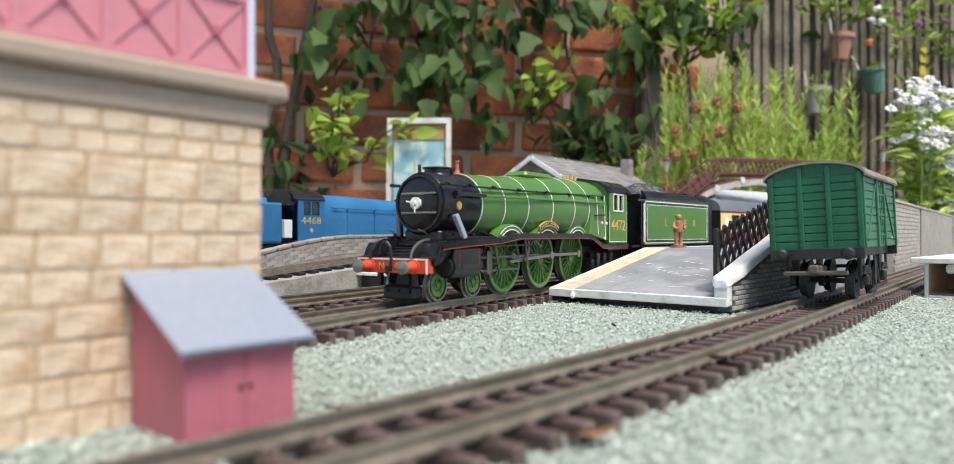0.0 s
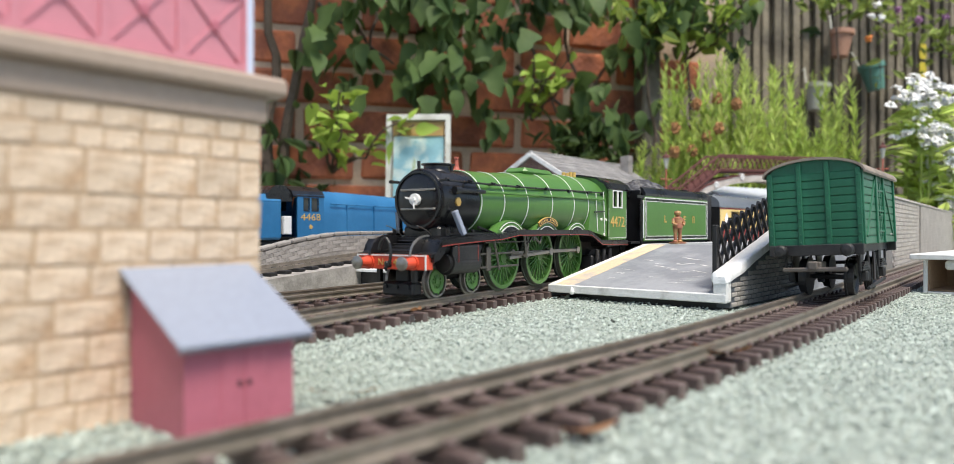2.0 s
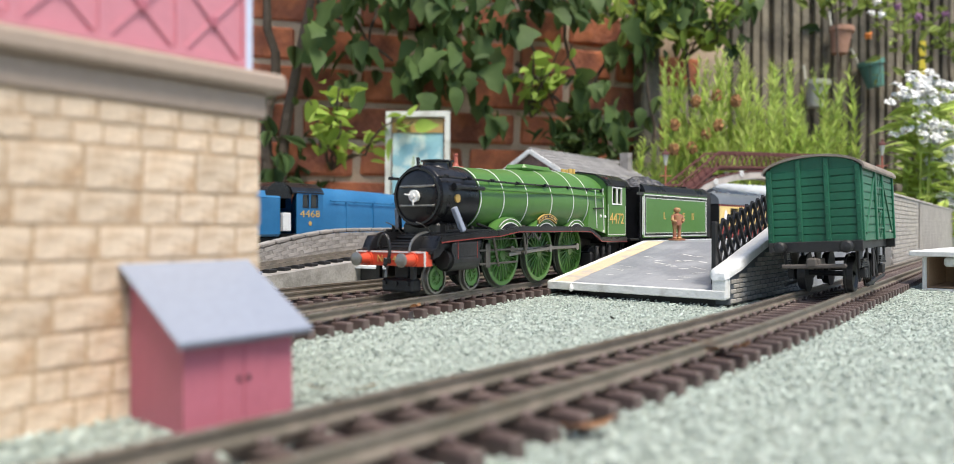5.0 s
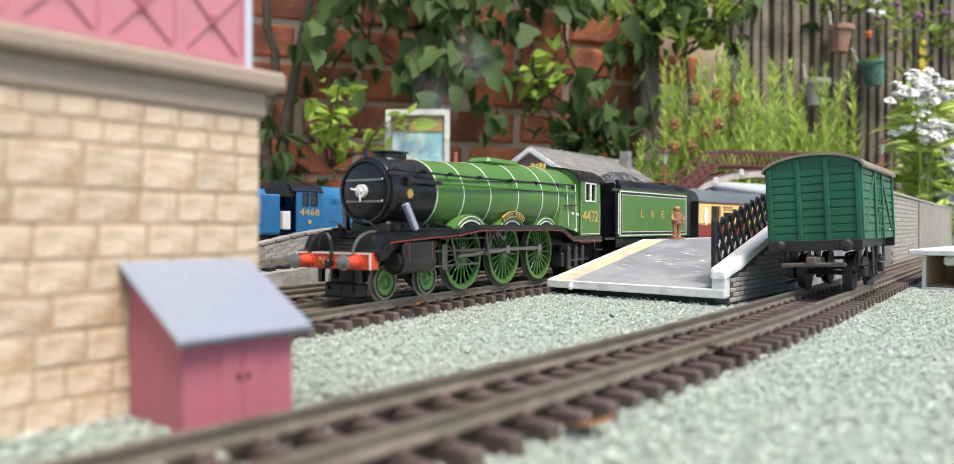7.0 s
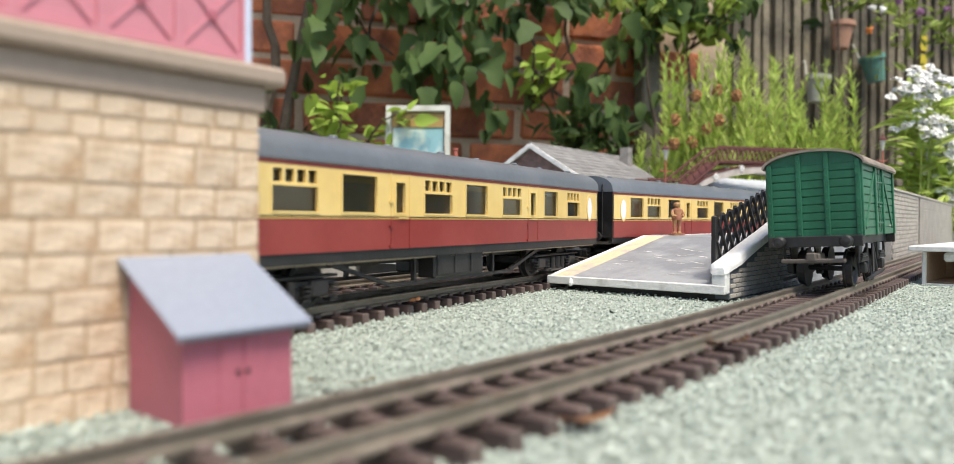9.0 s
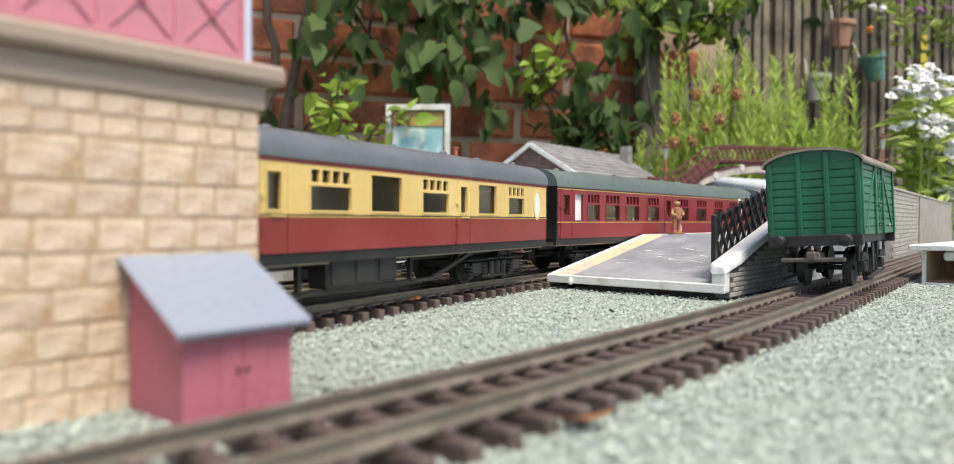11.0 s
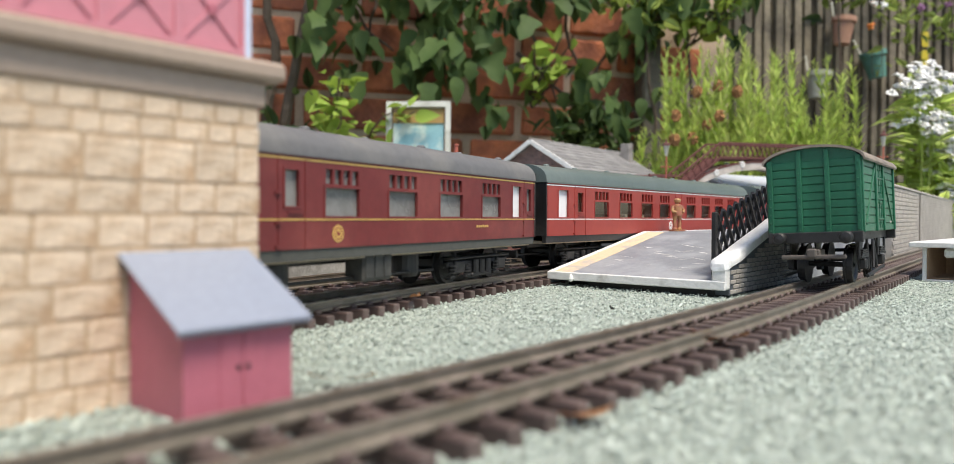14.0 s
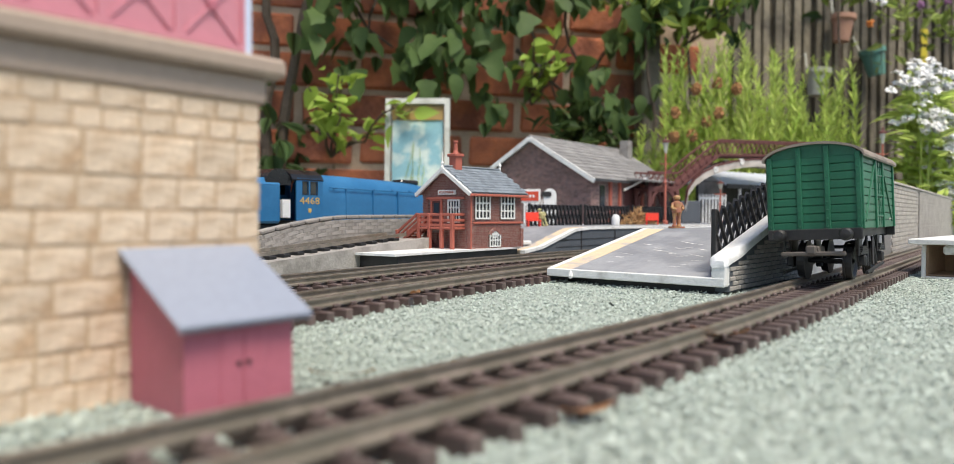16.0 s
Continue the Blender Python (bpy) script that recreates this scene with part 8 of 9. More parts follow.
part("board", bx((-0.013, -0.0006, 0.020), (0.013, 0.0006, 0.032), 0.0003), M["white"], sg)
part("panel", bx((-0.0115, -0.0010, 0.0215), (0.0115, -0.0006, 0.0300)), M["red"], sg, "faded red panel")
for x in (-0.011, 0.011):
    part("sign_post", bx((x - 0.001, -0.001, 0), (x + 0.001, 0.001, 0.020)), M["white"], sg)
bars_sign = nb()
for i in range(6):
    box(bars_sign, (-0.009 + i * 0.003, -0.0012, 0.0245), (-0.0072 + i * 0.003, -0.0010, 0.0270))
part("letter_bars", bars_sign, M["white"], sg)
wk = thing("white_kiosk", "small white arched kiosk with dark bracket behind the fence", "model kiosk", spot(905, 0.690))
part("kiosk_body", extrude(nb(), [(-0.006, 0)] + [(0.006 * math.cos(math.pi * i / 10), 0.028 + 0.006 * math.sin(math.pi * i / 10)) for i in range(10, -1, -1)] + [(0.006, 0)], "y", 0.0, 0.006), M["platwhite"], wk)
part("bracket", bx((-0.008, -0.001, 0.026), (0.001, 0.0, 0.031), 0.0003), M["matblack"], wk)
pf = thing("picket_fence", "low white picket fence behind the black fence", "fence", spot(862, 0.700) @ pose(0, 0, 0, 0, 0, 10))
for i in range(10):
    part("picket", bx((i * 0.0028, 0, 0), (i * 0.0028 + 0.0018, 0.0008, 0.024), 0.0002), M["platwhite"], pf)
part("rail", bx((0, 0.0008, 0.018), (0.028, 0.0014, 0.020)), M["platwhite"], pf)
gt = thing("white_gate", "white paled gate beyond the footbridge", "gate", spot(1150, 0.860) @ pose(0, 0, 0, 0, 0, 25))
for i in range(9):
    part("pale", bx((i * 0.005, 0, 0), (i * 0.005 + 0.0022, 0.001, 0.034), 0.0002), M["platwhite"], gt)
part("rail", bx((0, 0.001, 0.028), (0.043, 0.002, 0.031)), M["platwhite"], gt)


# ---- pale brick boundary wall along the far side of the siding ----
def boundary_wall():
    a, b = Vector((0.2850, 0.5000, 0)), Vector((0.92, 1.36, 0))
    d = b - a
    m = frame_m(a.x, a.y, math.degrees(math.atan2(d.x, d.y)))
    top = thing("boundary_wall", "pale grey brown brick boundary wall with flat coping", "model wall", m)
    L = d.length
    part("wall_core", bx((0, 0.0008, 0), (L, 0.006, 0.0530)), M["palestone"], top)
    me = to_mesh("brick", bx((0.0002, -0.0002, 0.0001), (0.0088, 0.0012, 0.0029), 0.0003), M["palestone"])
    for j in range(17):
        for i in range(17):
            x = i * 0.0091 + (0.0045 if j % 2 else 0)
            part("brick", me, None, top, m=Matrix.Translation((x, 0, j * 0.0031)))
    rest = brick_courses(nb(), 0.172, L, 0.0, 0.0528, 0.0, (), 0.0091, 0.0031, 0.0003)
    tagged(part("brick_rest", rest, M["palestone"], top), kind="stuff")
    part("coping", bx((-0.001, -0.0010, 0.0528), (L, 0.0070, 0.0545), 0.0004), M["palestone"], top)
    for i, (x, w, h) in enumerate(((0.30, 0.10, 0.030), (0.46, 0.12, 0.026), (0.63, 0.14, 0.030))):
        t = thing("low_roofed_shed", "small pale grey roofed model shed behind the boundary wall", "model shed", m @ Matrix.Translation((x, 0.05, 0.0)))
        part("shed_wall", bx((0, 0, 0), (w, 0.05, 0.048)), M["palestone"], t)
        part("shed_roof", extrude(nb(), [(-0.006, 0.046), (0.025, 0.048 + h * 0.5), (0.056, 0.046), (0.056, 0.044), (-0.006, 0.044)], "x", -0.004, w + 0.004), M["platwhite"] if i != 1 else M["shedroof"], t)


boundary_wall()


# ---- garden: brick wall, climber, fence, plants ----
WALL = frame_m(0.0, 1.50, 73.0)


def garden_wall():
    top = thing("wall_north", "old red brick garden wall with worn mortar", "wall", WALL, kind="structure")
    part("mortar_bed", bx((-1.6, 0.004, -0.004), (0.60, 0.10, 1.30)), M["bmortar"], top)
    rnd = random.Random(5)
    forms = []
    for k in range(5):
        bm = nb()
        box(bm, (0.004, -0.004, 0.004), (0.209, 0.030, 0.064), 0.004)
        for v in bm.verts:
            v.co += Vector((rnd.uniform(-1, 1), rnd.uniform(-1, 1), rnd.uniform(-1, 1))) * 0.0022
        forms.append(to_mesh("brick", bm, M["brick"]))
    for j in range(15):
        for i in range(12):
            x = -1.35 + i * 0.222 + (0.111 if j % 2 else 0)
            if x < 0.39:
                part("brick", forms[rnd.randrange(5)], None, top, m=Matrix.Translation((x, rnd.uniform(-0.003, 0.003), -0.02 + j * 0.073)))
    # timber post where the wall ends, and a drain pipe
    pp = thing("wall_post", "dark weathered timber post against the brick wall", "post", WALL @ Matrix.Translation((0.375, -0.03, -0.004)))
    part("post_shaft", bx((-0.022, -0.02, 0), (0.022, 0.02, 1.3), 0.004), M["fence"], pp)


garden_wall()


def wobble_tube(bm, p, q, r0, r1, seed, n=8, amp=0.02):
    """A wandering stem from p to q, thinning from r0 to r1; returns its tip."""
    p, q = Vector(p), Vector(q)
    way = (q - p).normalized()
    side = way.orthogonal().normalized()
    up = way.cross(side)
    rows, c = [], p
    for i in range(n + 1):
        u = i / n
        c = p.lerp(q, u) + Vector((noise.noise((seed, u * 3, 0)), noise.noise((seed, u * 3, 5)), noise.noise((seed, u * 3, 9)))) * amp * math.sin(math.pi * min(1, u * 1.1))
        r = r0 + (r1 - r0) * u
        rows.append([bm.verts.new(c + side * r * math.cos(k * 1.0472) + up * r * math.sin(k * 1.0472)) for k in range(6)])
    for a, b in zip(rows, rows[1:]):
        for k in range(6):
            bm.faces.new((a[k], a[(k + 1) % 6], b[(k + 1) % 6], b[k]))
    bm.faces.new(rows[0])
    bm.faces.new(rows[-1])
    return c


def leaf_form(l, w, lobes=0, bend=0.15, n=7):
    """A leaf along +x with a fold at the midrib; lobes make its edge waved."""
    bm = nb()
    mid, a, b = [], [], []
    for i in range(n + 1):
        u = i / n
        hw = w * 0.5 * math.sin(math.pi * u ** 0.75) * (1 + (0.28 * math.sin(u * math.pi * 2 * lobes) if lobes else 0))
        z = -bend * l * u * u
        mid.append(bm.verts.new((l * u, 0, z)))
        if 0 < i < n:
            a.append(bm.verts.new((l * u - 0.1 * hw, hw, z + 0.22 * hw)))
            b.append(bm.verts.new((l * u - 0.1 * hw, -hw, z + 0.22 * hw)))
    for side in (a, b):
        bm.faces.new((mid[0], mid[1], side[0]))
        for i in range(n - 2):
            bm.faces.new((mid[i + 1], mid[i + 2], side[i + 1], side[i]))
        bm.faces.new((mid[n - 1], mid[n], side[n - 2]))
    return bm


def scatter(name, form, places, mt, parent, kind="stuff"):
    """Many copies of one small form joined in one mesh."""
    v0 = np.array([v.co[:] for v in form.verts])
    faces0 = [[v.index for v in f.verts] for f in form.faces]
    vs, fs = [], []
    for m in places:
        o = len(vs) * len(v0)
        a = np.array(m)
        vs.append(v0 @ a[:3, :3].T + a[:3, 3])
        fs += [[o + k for k in f] for f in faces0]
    form.free()
    me = bpy.data.meshes.new(name)
    me.from_pydata(np.concatenate(vs).tolist(), [], fs)
    for p in me.polygons:
        p.use_smooth = True
    me.materials.append(mt)
    ob = new(name, me)
    if parent:
        ob.parent = parent
    return tagged(ob, kind=kind) if kind else ob


def indexed(bm):
    bm.verts.index_update()
    return bm


def px_wall(x, y, out=0.0):
    """A point of the wall's plane, lifted off it, in the wall's own frame."""
    k = (x - 784) / 1200
    t = Vector((math.sin(radians(73)), math.cos(radians(73)), 0))
    a = k * 1.5 / (t.x - k * t.y)
    d = 1.5 + a * t.y
    return Vector((a, -out, 0.031 + (384 - y) * d / 1200))


def climber():
    """Ivy-like climber hanging over the wall in sprays."""
    top = thing("wall_climber", "dark green leafy climber trailing over the brick wall", "climbing plant", WALL)
    rnd = random.Random(11)
    for i, (x0, y0, x1, y1) in enumerate(((440, 330, 440, -60), (455, 340, 520, -60), (700, -60, 760, 160), (820, -60, 900, 200), (900, -60, 960, 250), (1000, -60, 1010, 140), (930, 240, 1010, 60), (520, 20, 640, 120), (620, -40, 600, 110), (1035, 300, 1050, -60), (840, 120, 960, 230))):
        a, b = px_wall(x0, y0, 0.03), px_wall(x1, y1, 0.045)
        st = nb()
        wobble_tube(st, a, b, 0.012 if i in (0, 1, 9) else 0.005, 0.006 if i in (0, 1, 9) else 0.002, i * 3.3, 9, 0.03)
        part("stem", st, M["bark"], top, "grey brown woody stem")
    # leaf clusters: centre, spread, count
    groups = ((700, 130, 70, 62, 78), (690, 40, 90, 40, 70), (790, 70, 60, 60, 34), (520, 95, 45, 45, 16), (530, 30, 50, 26, 10), (575, 100, 40, 70, 18), (555, 160, 30, 24, 6), (800, 200, 40, 50, 16), (930, 165, 46, 40, 26), (960, 215, 50, 34, 30),
              (940, 30, 90, 34, 34), (1000, 90, 40, 40, 18), (620, 20, 50, 30, 18), (1050, 36, 70, 38, 50), (1130, 40, 70, 38, 46), (1025, 120, 25, 70, 10), (450, 250, 22, 50, 10), (850, 20, 60, 24, 22), (1165, 110, 20, 50, 8))
    near, rest = [], []
    for gx, gy, sx, sy, n in groups:
        for i in range(int(n * 0.84)):
            x, y = gx + rnd.gauss(0, 0.5) * sx, gy + rnd.gauss(0, 0.5) * sy
            p = px_wall(x, y, rnd.uniform(0.03, 0.15))
            sc = rnd.uniform(0.7, 1.25)
            m = Matrix.Translation(p) @ Euler((rnd.gauss(0, 0.5), rnd.uniform(0.5, 1.5), -1.57 + rnd.gauss(0, 1.0)), "XYZ").to_matrix().to_4x4() @ Matrix.Scale(sc, 4)
            (near if len(near) < 290 and i % 4 != 3 else rest).append(m)
    forms = [to_mesh("leaf", leaf_form(0.048, 0.037, 2, 0.30, 10), M["leaf"]), to_mesh("leaf", leaf_form(0.042, 0.028, 0, 0.35, 8), M["leaf"]), to_mesh("leaf", leaf_form(0.054, 0.040, 1.5, 0.20, 10), M["leaf"])]
    for f in forms:
        for p in f.polygons:
            p.use_smooth = True
    for i, m in enumerate(near):
        part("leaf", forms[i % 3], None, top, m=m)
    scatter("leaf_mass", indexed(leaf_form(0.038, 0.030, 0, 0.25, 6)), rest, M["leaf"], top)
    # added leaves out of view above the trailing sprays, to shade the bricks below
    over = []
    for i in range(330):
        x, z = rnd.uniform(-0.55, 0.20), rnd.uniform(0.56, 0.92)
        over.append(Matrix.Translation((x, -rnd.uniform(0.03, 0.20) * (1.25 - abs(z - 0.72)), z)) @ Euler((rnd.gauss(0, 0.5), rnd.uniform(0.2, 1.3), -1.57 + rnd.gauss(0, 1.0)), "XYZ").to_matrix().to_4x4())
    scatter("upper_leaf_mass", indexed(leaf_form(0.044, 0.036, 0, 0.25, 5)), over, M["leaf"], top)
    return top


climber()


def bright_spray(label, x, y, sx, sy, n, seed, size, out, mt):
    """A sprig of fresh leaves standing out from the wall."""
    top = thing("leafy_sprig", label, "shrub", WALL)
    rnd = random.Random(seed)
    root = px_wall(x, y + sy * 1.6, 0.03)
    form = to_mesh("leaf", leaf_form(size, size * 0.55, 0, 0.25), mt)
    for p in form.polygons:
        p.use_smooth = True
    for k in range(7):
        tip = px_wall(x + rnd.uniform(-1, 1) * sx, y + rnd.uniform(-1, 0.7) * sy, out + rnd.uniform(-0.03, 0.05))
        st = nb()
        wobble_tube(st, root, tip, 0.003, 0.0012, seed + k, 6, 0.03)
        part("stem", st, M["bark"], top)
        for i in range(n // 7):
            u = 0.35 + 0.65 * i / (n // 7)
            p = root.lerp(tip, u) + Vector((rnd.gauss(0, 0.012), rnd.gauss(0, 0.012), rnd.gauss(0, 0.012)))
            m = Matrix.Translation(p) @ Euler((rnd.gauss(0, 0.6), rnd.gauss(-0.1, 0.5), rnd.uniform(0, 6.28)), "XYZ").to_matrix().to_4x4() @ Matrix.Scale(rnd.uniform(0.6, 1.15), 4)
            part("leaf", form, None, top, m=m)


bright_spray("fresh green leafy sprig before the brick wall", 545, 215, 100, 48, 91, 3, 0.038, 0.25, M["leaf2"])
bright_spray("yellow green young shoots on the wall climber", 865, 140, 50, 42, 49, 9, 0.042, 0.14, M["leaf2"])
bright_spray("light green shoots at the top of the climber", 1110, 50, 60, 40, 49, 14, 0.050, 0.16, M["leaf2"])
bright_spray("yellow green shoots over the wall corner", 1040, 25, 50, 30, 35, 17, 0.045, 0.14, M["leaf2"])


# framed picture leaning at the wall's foot
def framed_picture():
    d = 1.22
    m = Matrix.Translation(((686 - 784) / 1200 * d, d, 0.0)) @ pose(0, 0, 0, -5, 0, -2)
    top = thing("framed_picture", "white framed blue picture with tan top leaning by the wall", "picture frame", m)
    w, z0, z1 = 0.054, -0.004, 0.226
    part("frame", holed(nb(), -w, w, z0, z1, [(-w + 0.0085, w - 0.0085, z0 + 0.010, z1 - 0.0095)], -0.008, 0.008), mat("aged_white_frame_paint", (0.56, 0.57, 0.53), 0.6, 0, 0.08, 40, 0.3, 200, (0.44, 0.44, 0.40)), top, "white painted frame")
    sky_m = mat("blue_cloud_print", (0.22, 0.42, 0.48), 0.5, 0, 0.08, 26, 0, 400, (0.55, 0.64, 0.60), (0.46, 0.58))
    part("print", bx((-w + 0.011, 0.000, z0 + 0.012), (w - 0.011, 0.003, 0.190)), sky_m, top, "pale blue cloudy print")
    part("header_strip", bx((-w + 0.011, -0.002, 0.190), (w - 0.011, 0.003, z1 - 0.012)), mat("tan_header", (0.34, 0.22, 0.08), 0.6, 0, 0.1, 40), top, "tan header strip")
    sp = nb()
    rnd = random.Random(2)
    for i in range(7):
        x = rnd.uniform(-0.035, 0.02)
        wobble_tube(sp, (x, -0.003, 0.02), (x + rnd.uniform(-0.01, 0.03), -0.003, rnd.uniform(0.10, 0.17)), 0.0008, 0.0004, i, 5, 0.01)
    part("painted_stalks", sp, M["herb"], top)


framed_picture()


def timber_fence():
    """Close-set weathered pales behind the plants."""
    m = frame_m(0.62, 2.05, 72.0)
    top = thing("garden_fence", "tall dark weathered timber pale fence", "fence", m)
    rnd = random.Random(7)
    for i in range(66):
        x = -0.10 + i * 0.036
        w = rnd.uniform(0.019, 0.026)
        part("pale", bx((x, rnd.uniform(0, 0.006), 0.0), (x + w, 0.016, rnd.uniform(0.98, 1.06)), 0.002), M["fence"], top, m=pose(0, 0, -0.004, 0, rnd.gauss(0, 0.35), 0))
        part("back_pale", bx((x + 0.015, 0.050, 0.0), (x + 0.043, 0.060, rnd.uniform(0.98, 1.06)), 0.002), M["fence"], top, m=pose(0, 0, -0.004, 0, 0, 0))
    for z in (0.25, 0.75):
        part("rail", bx((-0.1, 0.016, z), (2.3, 0.05, z + 0.06), 0.003), M["fence"], top)
    for x in (0.0, 1.0, 2.0):
        part("fence_post", bx((x, 0.061, 0), (x + 0.07, 0.12, 1.1), 0.004), M["fence"], top)


timber_fence()


def fence_d(x):
    k = (x - 784) / 1200
    a = (k * 2.05 - 0.62) / (math.sin(radians(72)) - k * math.cos(radians(72)))
    return 2.05 + a * math.cos(radians(72))


def hanging_pot(label, x, y, d, w, h, mt, tilt, group="hanging pots"):
    d = fence_d(x) - 0.055
    w, h, y = w * d / 1.70, h * d / 1.70, y - 17
    m = Matrix.Translation(((x - 784) / 1200 * d, d, 0.031 + (351 - y) * d / 1200)) @ pose(0, 0, 0, 0, tilt, 0)
    top = thing("hanging_pot", label, "plant pot", m, group=group)
    part("pot_body", lathe(nb(), [(0.001, -h / 2), (w * 0.33, -h / 2), (w * 0.45, h * 0.30), (w * 0.52, h * 0.32), (w * 0.52, h / 2), (w * 0.44, h / 2), (w * 0.30, -h * 0.42), (0.001, -h * 0.42)], "z", 20), mt, top, smooth=False)
    g = nb()
    tube(g, (-w * 0.5, 0.0, h / 2), (-w * 0.5, 0.02, h * 1.1), 0.0025, n=6)
    tube(g, (-w * 0.5, 0.02, h * 1.1), (-w * 0.4, 0.07, h * 1.1), 0.0025, n=6)
    part("hanger", g, M["whitepot"], top)


hanging_pot("faded terracotta pot hung on the timber fence", 1381, 62, 1.95, 0.052, 0.062, M["terracotta"], 6)
hanging_pot("teal green pot hung on the timber fence", 1434, 117, 1.95, 0.056, 0.062, M["tealpot"], -12)
hanging_pot("grey white pot hung on the timber fence", 1342, 150, 1.90, 0.056, 0.062, M["whitepot"], 4)


def leaf_cloud(name, label, cat, boxes, size, mt, seed, slim=0.5, stems=True, up=0.4):
    """A shrub: clumps of small leaves on twigs; boxes give centre, spread and count of each clump."""
    top = thing(name, label, cat)
    rnd = random.Random(seed)
    pl = []
    for (x, y, z), (sx, sy, sz), n in boxes:
        if stems:
            st = nb()
            wobble_tube(st, (x + rnd.uniform(-0.05, 0.05), y, -0.004), (x, y, z), 0.006, 0.002, seed + x * 9, 6, 0.05)
            part("stem", st, M["bark"], top)
        for i in range(n):
            p = Vector((x + rnd.gauss(0, 0.5) * sx, y + rnd.gauss(0, 0.5) * sy, z + rnd.gauss(0, 0.5) * sz))
            pl.append(Matrix.Translation(p) @ Euler((rnd.gauss(0, 0.7), rnd.gauss(-up, 0.6), rnd.uniform(0, 6.28)), "XYZ").to_matrix().to_4x4() @ Matrix.Scale(rnd.uniform(0.6, 1.3), 4))
    scatter("foliage", indexed(leaf_form(size, size * slim, 0, 0.25, 5)), pl, mt, top)
    return top


def P3(x, y, d):
    return ((x - 784) / 1200 * d, d, 0.031 + (384 - y) * d / 1200)


def herb_bush():
    """Tall bright clump: upright stems set all along with narrow leaves."""
    top = thing("herb_clump", "tall bright green clump of narrow-leaved herb stems", "garden plant")
    rnd = random.Random(31)
    pl, st = [], nb()
    for k in range(150):
        d = rnd.uniform(1.02, 1.25)
        x = rnd.uniform(1062, 1415)
        u = (x - 1062) / 353
        env = 92 + 40 * abs(u - 0.42) / 0.5 - 30 * math.exp(-((u - 0.4) / 0.06) ** 2) - 20 * math.exp(-((u - 0.63) / 0.05) ** 2) - 15 * math.exp(-((u - 0.9) / 0.05) ** 2) + (70 if u > 0.93 else 0)
        ytop = env + 50 + rnd.uniform(20, 120) if k % 4 else env - 12 + rnd.uniform(0, 55)
        a = Vector(P3(x + rnd.uniform(-30, 30), 384, d))
        a.z = 0.0
        b = Vector(P3(x + rnd.uniform(-18, 18), ytop, d))
        n = int((b - a).length / 0.0042)
        bend = Vector((rnd.gauss(0, 0.012), rnd.gauss(0, 0.012), 0))
        prev = a
        for i in range(1, n):
            u2 = i / n
            c = a.lerp(b, u2) + bend * math.sin(math.pi * u2)
            if i % 6 == 0:
                tube(st, prev, c, 0.0012, 0.0010, n=4, caps=False)
                prev = c
            if u2 < 0.30:
                continue
            for q in range(2):
                sz = (1.0 - 0.45 * max(0, u2 - 0.75) / 0.25) * rnd.uniform(0.7, 1.2)
                pl.append(Matrix.Translation(c) @ Euler((rnd.gauss(0, 0.4), -rnd.uniform(0.90, 1.35), i * 2.4 + q * 3.1 + rnd.gauss(0, 0.3)), "XYZ").to_matrix().to_4x4() @ Matrix.Scale(sz, 4))
    tagged(part("stalk_mass", st, M["herb"], top), kind="stuff")
    scatter("foliage", indexed(leaf_form(0.023, 0.0042, 0, 0.25, 4)), pl, M["herb"], top)
    for x, y in ((1143, 185), (1177, 175), (1210, 185), (1108, 265), (1137, 262), (1110, 225), (1180, 225), (1160, 240)):
        f = nb()
        rr = random.Random(x)
        bmesh.ops.create_icosphere(f, subdivisions=3, radius=0.0065)
        for v in f.verts:
            v.co *= rr.uniform(0.65, 1.35)
            v.co.z *= 1.25
        part("seed_head", f, M["seed"], top, "brown dry seed head", m=Matrix.Translation(P3(x, y - 8, 1.02)))


herb_bush()


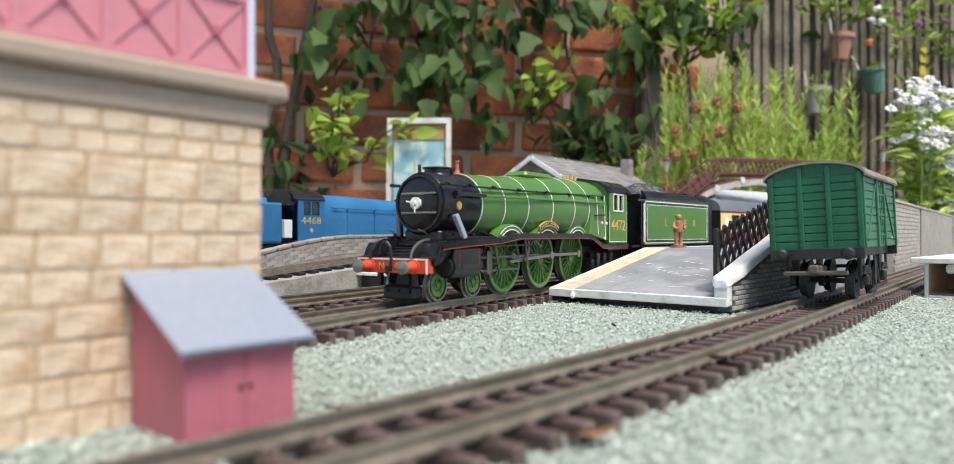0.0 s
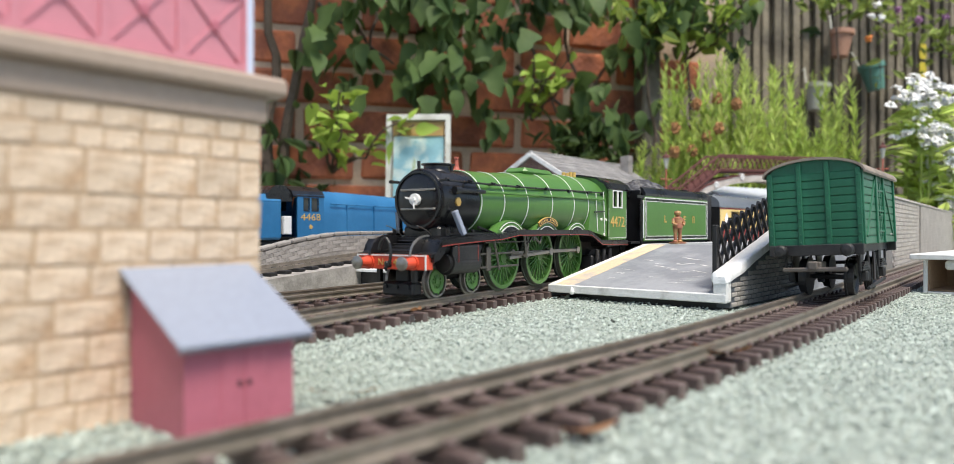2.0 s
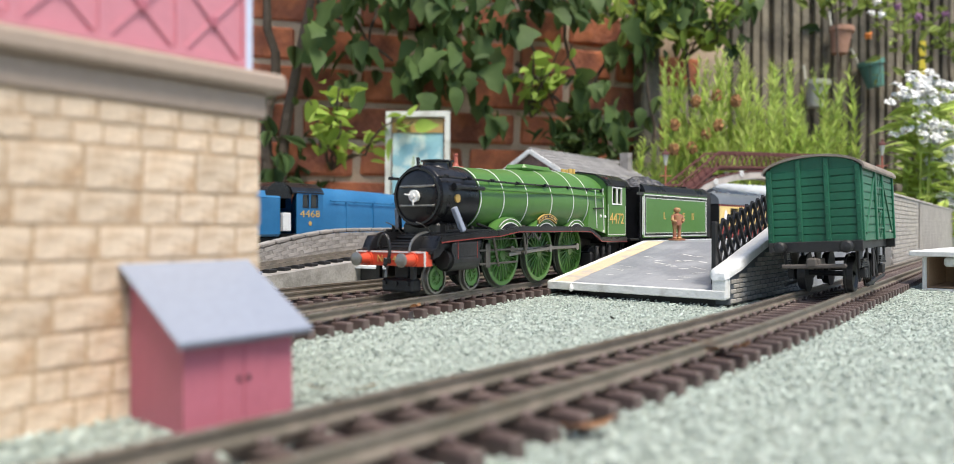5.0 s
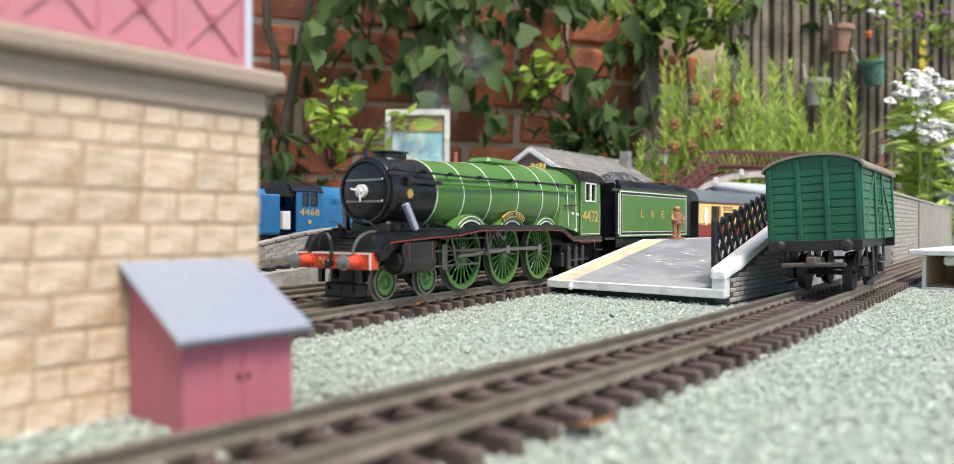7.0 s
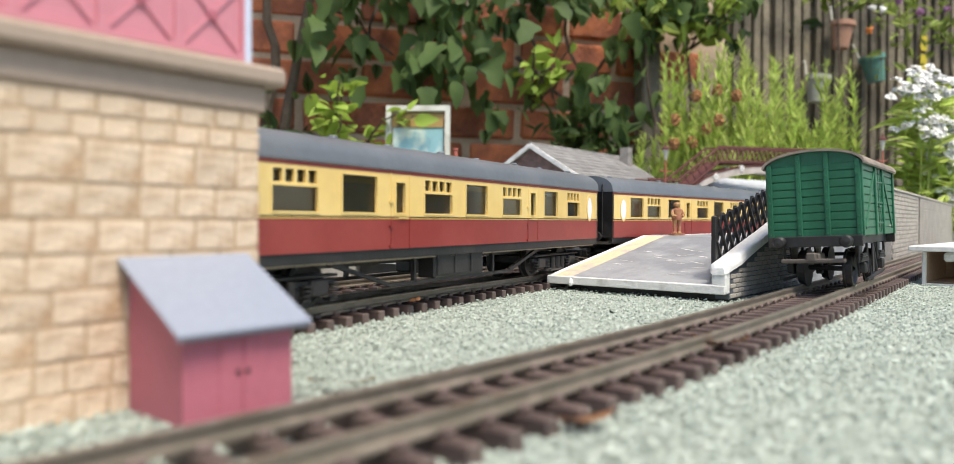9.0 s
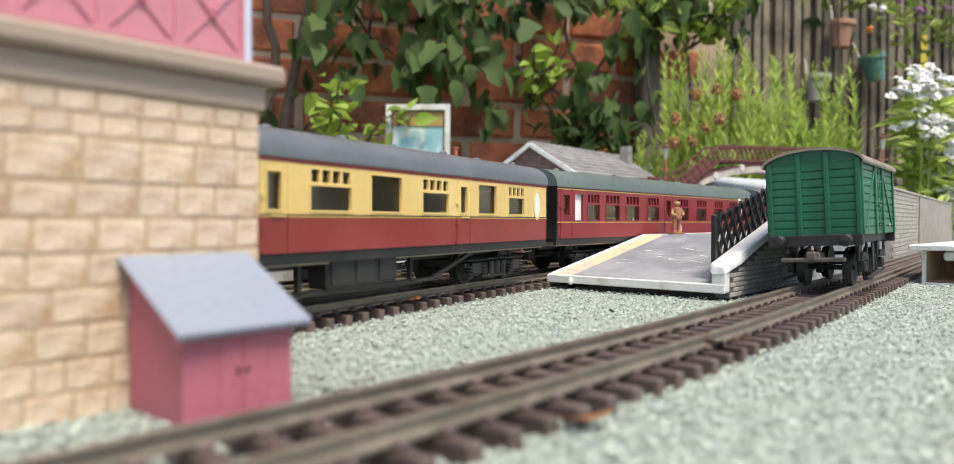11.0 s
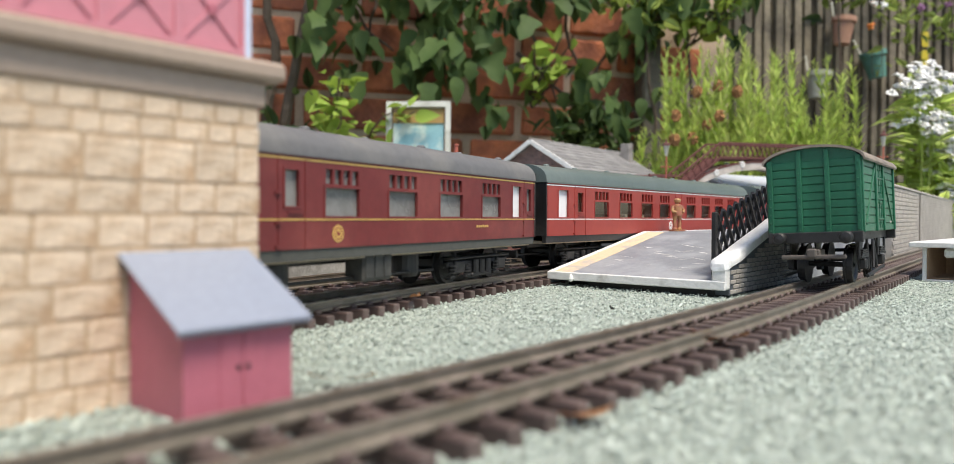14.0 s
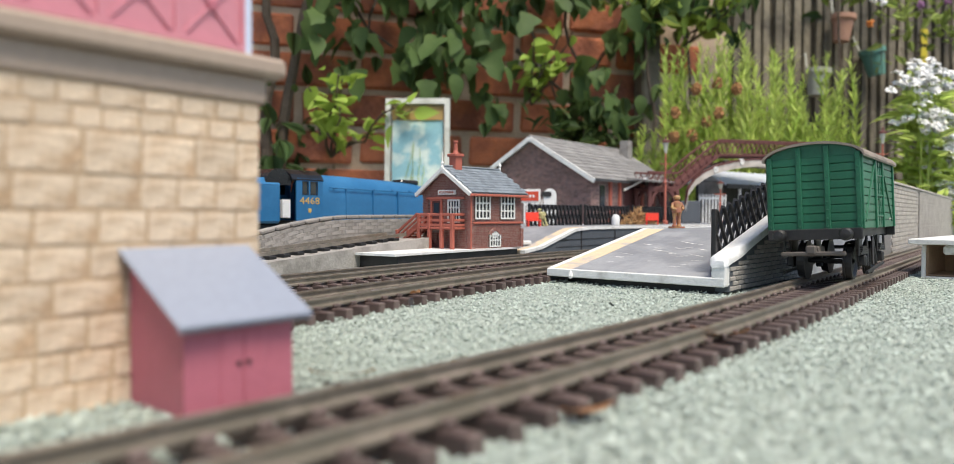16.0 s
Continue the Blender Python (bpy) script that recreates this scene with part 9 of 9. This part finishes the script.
def white_flowers():
    """White garden phlox beyond the boundary wall."""
    top = thing("white_phlox", "white flowering phlox with light green leaves", "garden plant")
    rnd = random.Random(41)
    pl, petals, st = [], [], nb()
    heads = [(1498, 155), (1513, 160), (1525, 168), (1490, 165), (1530, 150), (1505, 172), (1518, 228), (1508, 224), (1540, 250), (1550, 285), (1560, 262), (1545, 300), (1535, 305), (1565, 290), (1560, 225), (1572, 240), (1580, 280), (1542, 170), (1590, 200), (1585, 255), (1552, 275), (1568, 305), (1600, 300), (1520, 182), (1530, 232), (1556, 325), (1538, 330), (1570, 335), (1548, 262), (1562, 310), (1528, 262), (1575, 315), (1552, 345)]
    for x, y in heads:
        d = rnd.uniform(0.98, 1.06)
        c = Vector(P3(x, y - 4, d))
        wobble_tube(st, (c.x + rnd.uniform(-0.02, 0.02), c.y, 0.0), c, 0.0016, 0.0010, x, 5, 0.02)
        for f in range(9):
            o = c + Vector((rnd.gauss(0, 0.010), rnd.gauss(-0.004, 0.006), rnd.gauss(0, 0.009)))
            ax = rnd.uniform(0, 6.28)
            for q in range(5):
                a = ax + q * 2 * math.pi / 5
                petals.append(Matrix.Translation(o) @ Euler((radians(34) + rnd.gauss(0, 0.25), 0, rnd.gauss(0, 0.3)), "XYZ").to_matrix().to_4x4() @ Matrix.Rotation(a, 4, "Z"))
        for i in range(14):
            p = c.lerp(Vector((c.x, c.y, 0)), rnd.uniform(0.08, 0.8))
            pl.append(Matrix.Translation(p + Vector((rnd.gauss(0, 0.01), rnd.gauss(0, 0.01), 0))) @ Euler((rnd.gauss(0, 0.5), -rnd.uniform(-0.1, 0.7), rnd.uniform(0, 6.28)), "XYZ").to_matrix().to_4x4() @ Matrix.Scale(rnd.uniform(0.7, 1.2), 4))
    for i in range(360):
        p = P3(rnd.uniform(1485, 1640), rnd.uniform(150, 340), rnd.uniform(1.0, 1.35))
        pl.append(Matrix.Translation(p) @ Euler((rnd.gauss(0, 0.6), -rnd.uniform(-0.3, 0.5), rnd.uniform(0, 6.28)), "XYZ").to_matrix().to_4x4())
    tagged(part("stalk_mass", st, M["herb"], top), kind="stuff")
    scatter("foliage", indexed(leaf_form(0.040, 0.013, 0, 0.3, 5)), pl, M["herb"], top)
    scatter("petals", indexed(leaf_form(0.0092, 0.0108, 0, 0.02, 5)), petals, M["petal_and_glint"], top)


white_flowers()

# shrubs and trees behind the wall and fence close the view
leaf_cloud("back_shrub", "shaded green shrub before the timber fence", "shrub", [((*P3(1510, 100, 1.95),), (0.12, 0.10, 0.10), 40), ((*P3(1560, 50, 1.9),), (0.13, 0.1, 0.12), 90), ((*P3(1475, 35, 2.0),), (0.10, 0.05, 0.07), 60), ((*P3(1372, 14, 1.9),), (0.10, 0.04, 0.035), 50)], 0.036, M["leaf3"], 51)
leaf_cloud("back_shrub", "dark green shrub at the wall corner", "shrub", [((*P3(1120, 30, 1.55),), (0.10, 0.06, 0.06), 70), ((*P3(1060, 40, 1.5),), (0.08, 0.06, 0.06), 60)], 0.036, M["leaf3"], 52)
leaf_cloud("back_shrub", "low dark shrub at the foot of the brick wall", "shrub", [((*P3(960, 245, 1.45),), (0.08, 0.05, 0.05), 110), ((*P3(460, 300, 1.4),), (0.10, 0.06, 0.12), 120), ((*P3(1020, 285, 1.5),), (0.04, 0.05, 0.05), 40)], 0.040, M["leaf"], 53)
# lilac and orange are flowers; the white tufts and their stalks imitate bright glints
fl = thing("lilac_flowers", "small lilac and orange flowers and white glints among the shrubs", "flowers")
for x, y, mt in ((1475, 28, "lilac"), (1508, 45, "lilac"), (1480, 3, "lilac"), (1552, 40, "lilac"), (1507, 48, "lilac"), (1427, 76, "orange"), (1440, 20, "petal_and_glint"), (1430, 40, "petal_and_glint"), (1447, 42, "petal_and_glint")):
    f = nb()
    rr = random.Random(x + y)
    for i in range(14):
        v = Vector((rr.gauss(0, 1), rr.gauss(-0.5, 1), rr.gauss(0, 1))).normalized()
        tube(f, (0, 0, 0), v * 0.009, 0.004, 0.0016, n=5)
    part("flower", f, M[mt], fl, m=Matrix.Translation(P3(x, y - 6, 1.60)))
    g = nb()
    wobble_tube(g, (P3(x + 20, y, 1.68)[0], 1.68, -0.004), P3(x, y - 6, 1.60), 0.0008, 0.0005, x + y, 9, 0.07)
    part("stalk", g, M["bark"], fl)
yl = thing("yellow_label", "yellow plastic label strips on a fence post", "label", Matrix.Translation(P3(1515, 92, fence_d(1515) - 0.012)))
for z in (0.0, -0.058):
    part("strip", bx((-0.011, -0.002, z - 0.022), (0.011, 0.002, z + 0.026), 0.001), mat("yellow_plastic", (0.55, 0.45, 0.03), 0.5, 0, 0.08), yl)

# tall trees behind, out of sharp view
def tree(x, y, h, seed):
    top = thing("garden_tree", "leafy garden tree behind the fence", "tree", Matrix.Translation((x, y, -0.004)))
    rnd = random.Random(seed)
    tr = nb()
    tipz = wobble_tube(tr, (0, 0, 0), (0.1, 0, h * 0.7), 0.08, 0.03, seed, 8, 0.1)
    pl = []
    for k in range(16):
        a = rnd.uniform(0, 6.28)
        z0 = rnd.uniform(0.18, 0.68) * h
        r = rnd.uniform(0.35, 0.85)
        tip = wobble_tube(tr, (0, 0, z0), (r * math.cos(a), r * math.sin(a), z0 + rnd.uniform(0.1, 0.5)), 0.025, 0.006, seed + k, 5, 0.08)
        for i in range(170):
            p = tip + Vector((rnd.gauss(0, 0.19), rnd.gauss(0, 0.19), rnd.gauss(0, 0.16)))
            pl.append(Matrix.Translation(p) @ Euler((rnd.gauss(0, 0.8), rnd.gauss(0.2, 0.6), rnd.uniform(0, 6.28)), "XYZ").to_matrix().to_4x4() @ Matrix.Scale(rnd.uniform(0.7, 1.4), 4))
    part("trunk", tr, M["bark"], top)
    scatter("crown", indexed(leaf_form(0.085, 0.05, 0, 0.2, 4)), pl, M["leaf"], top)


tree(0.55, 3.2, 2.4, 61)
tree(1.6, 3.4, 2.6, 62)
tree(2.6, 3.1, 2.4, 63)
tree(-0.6, 2.9, 2.4, 64)


motions()
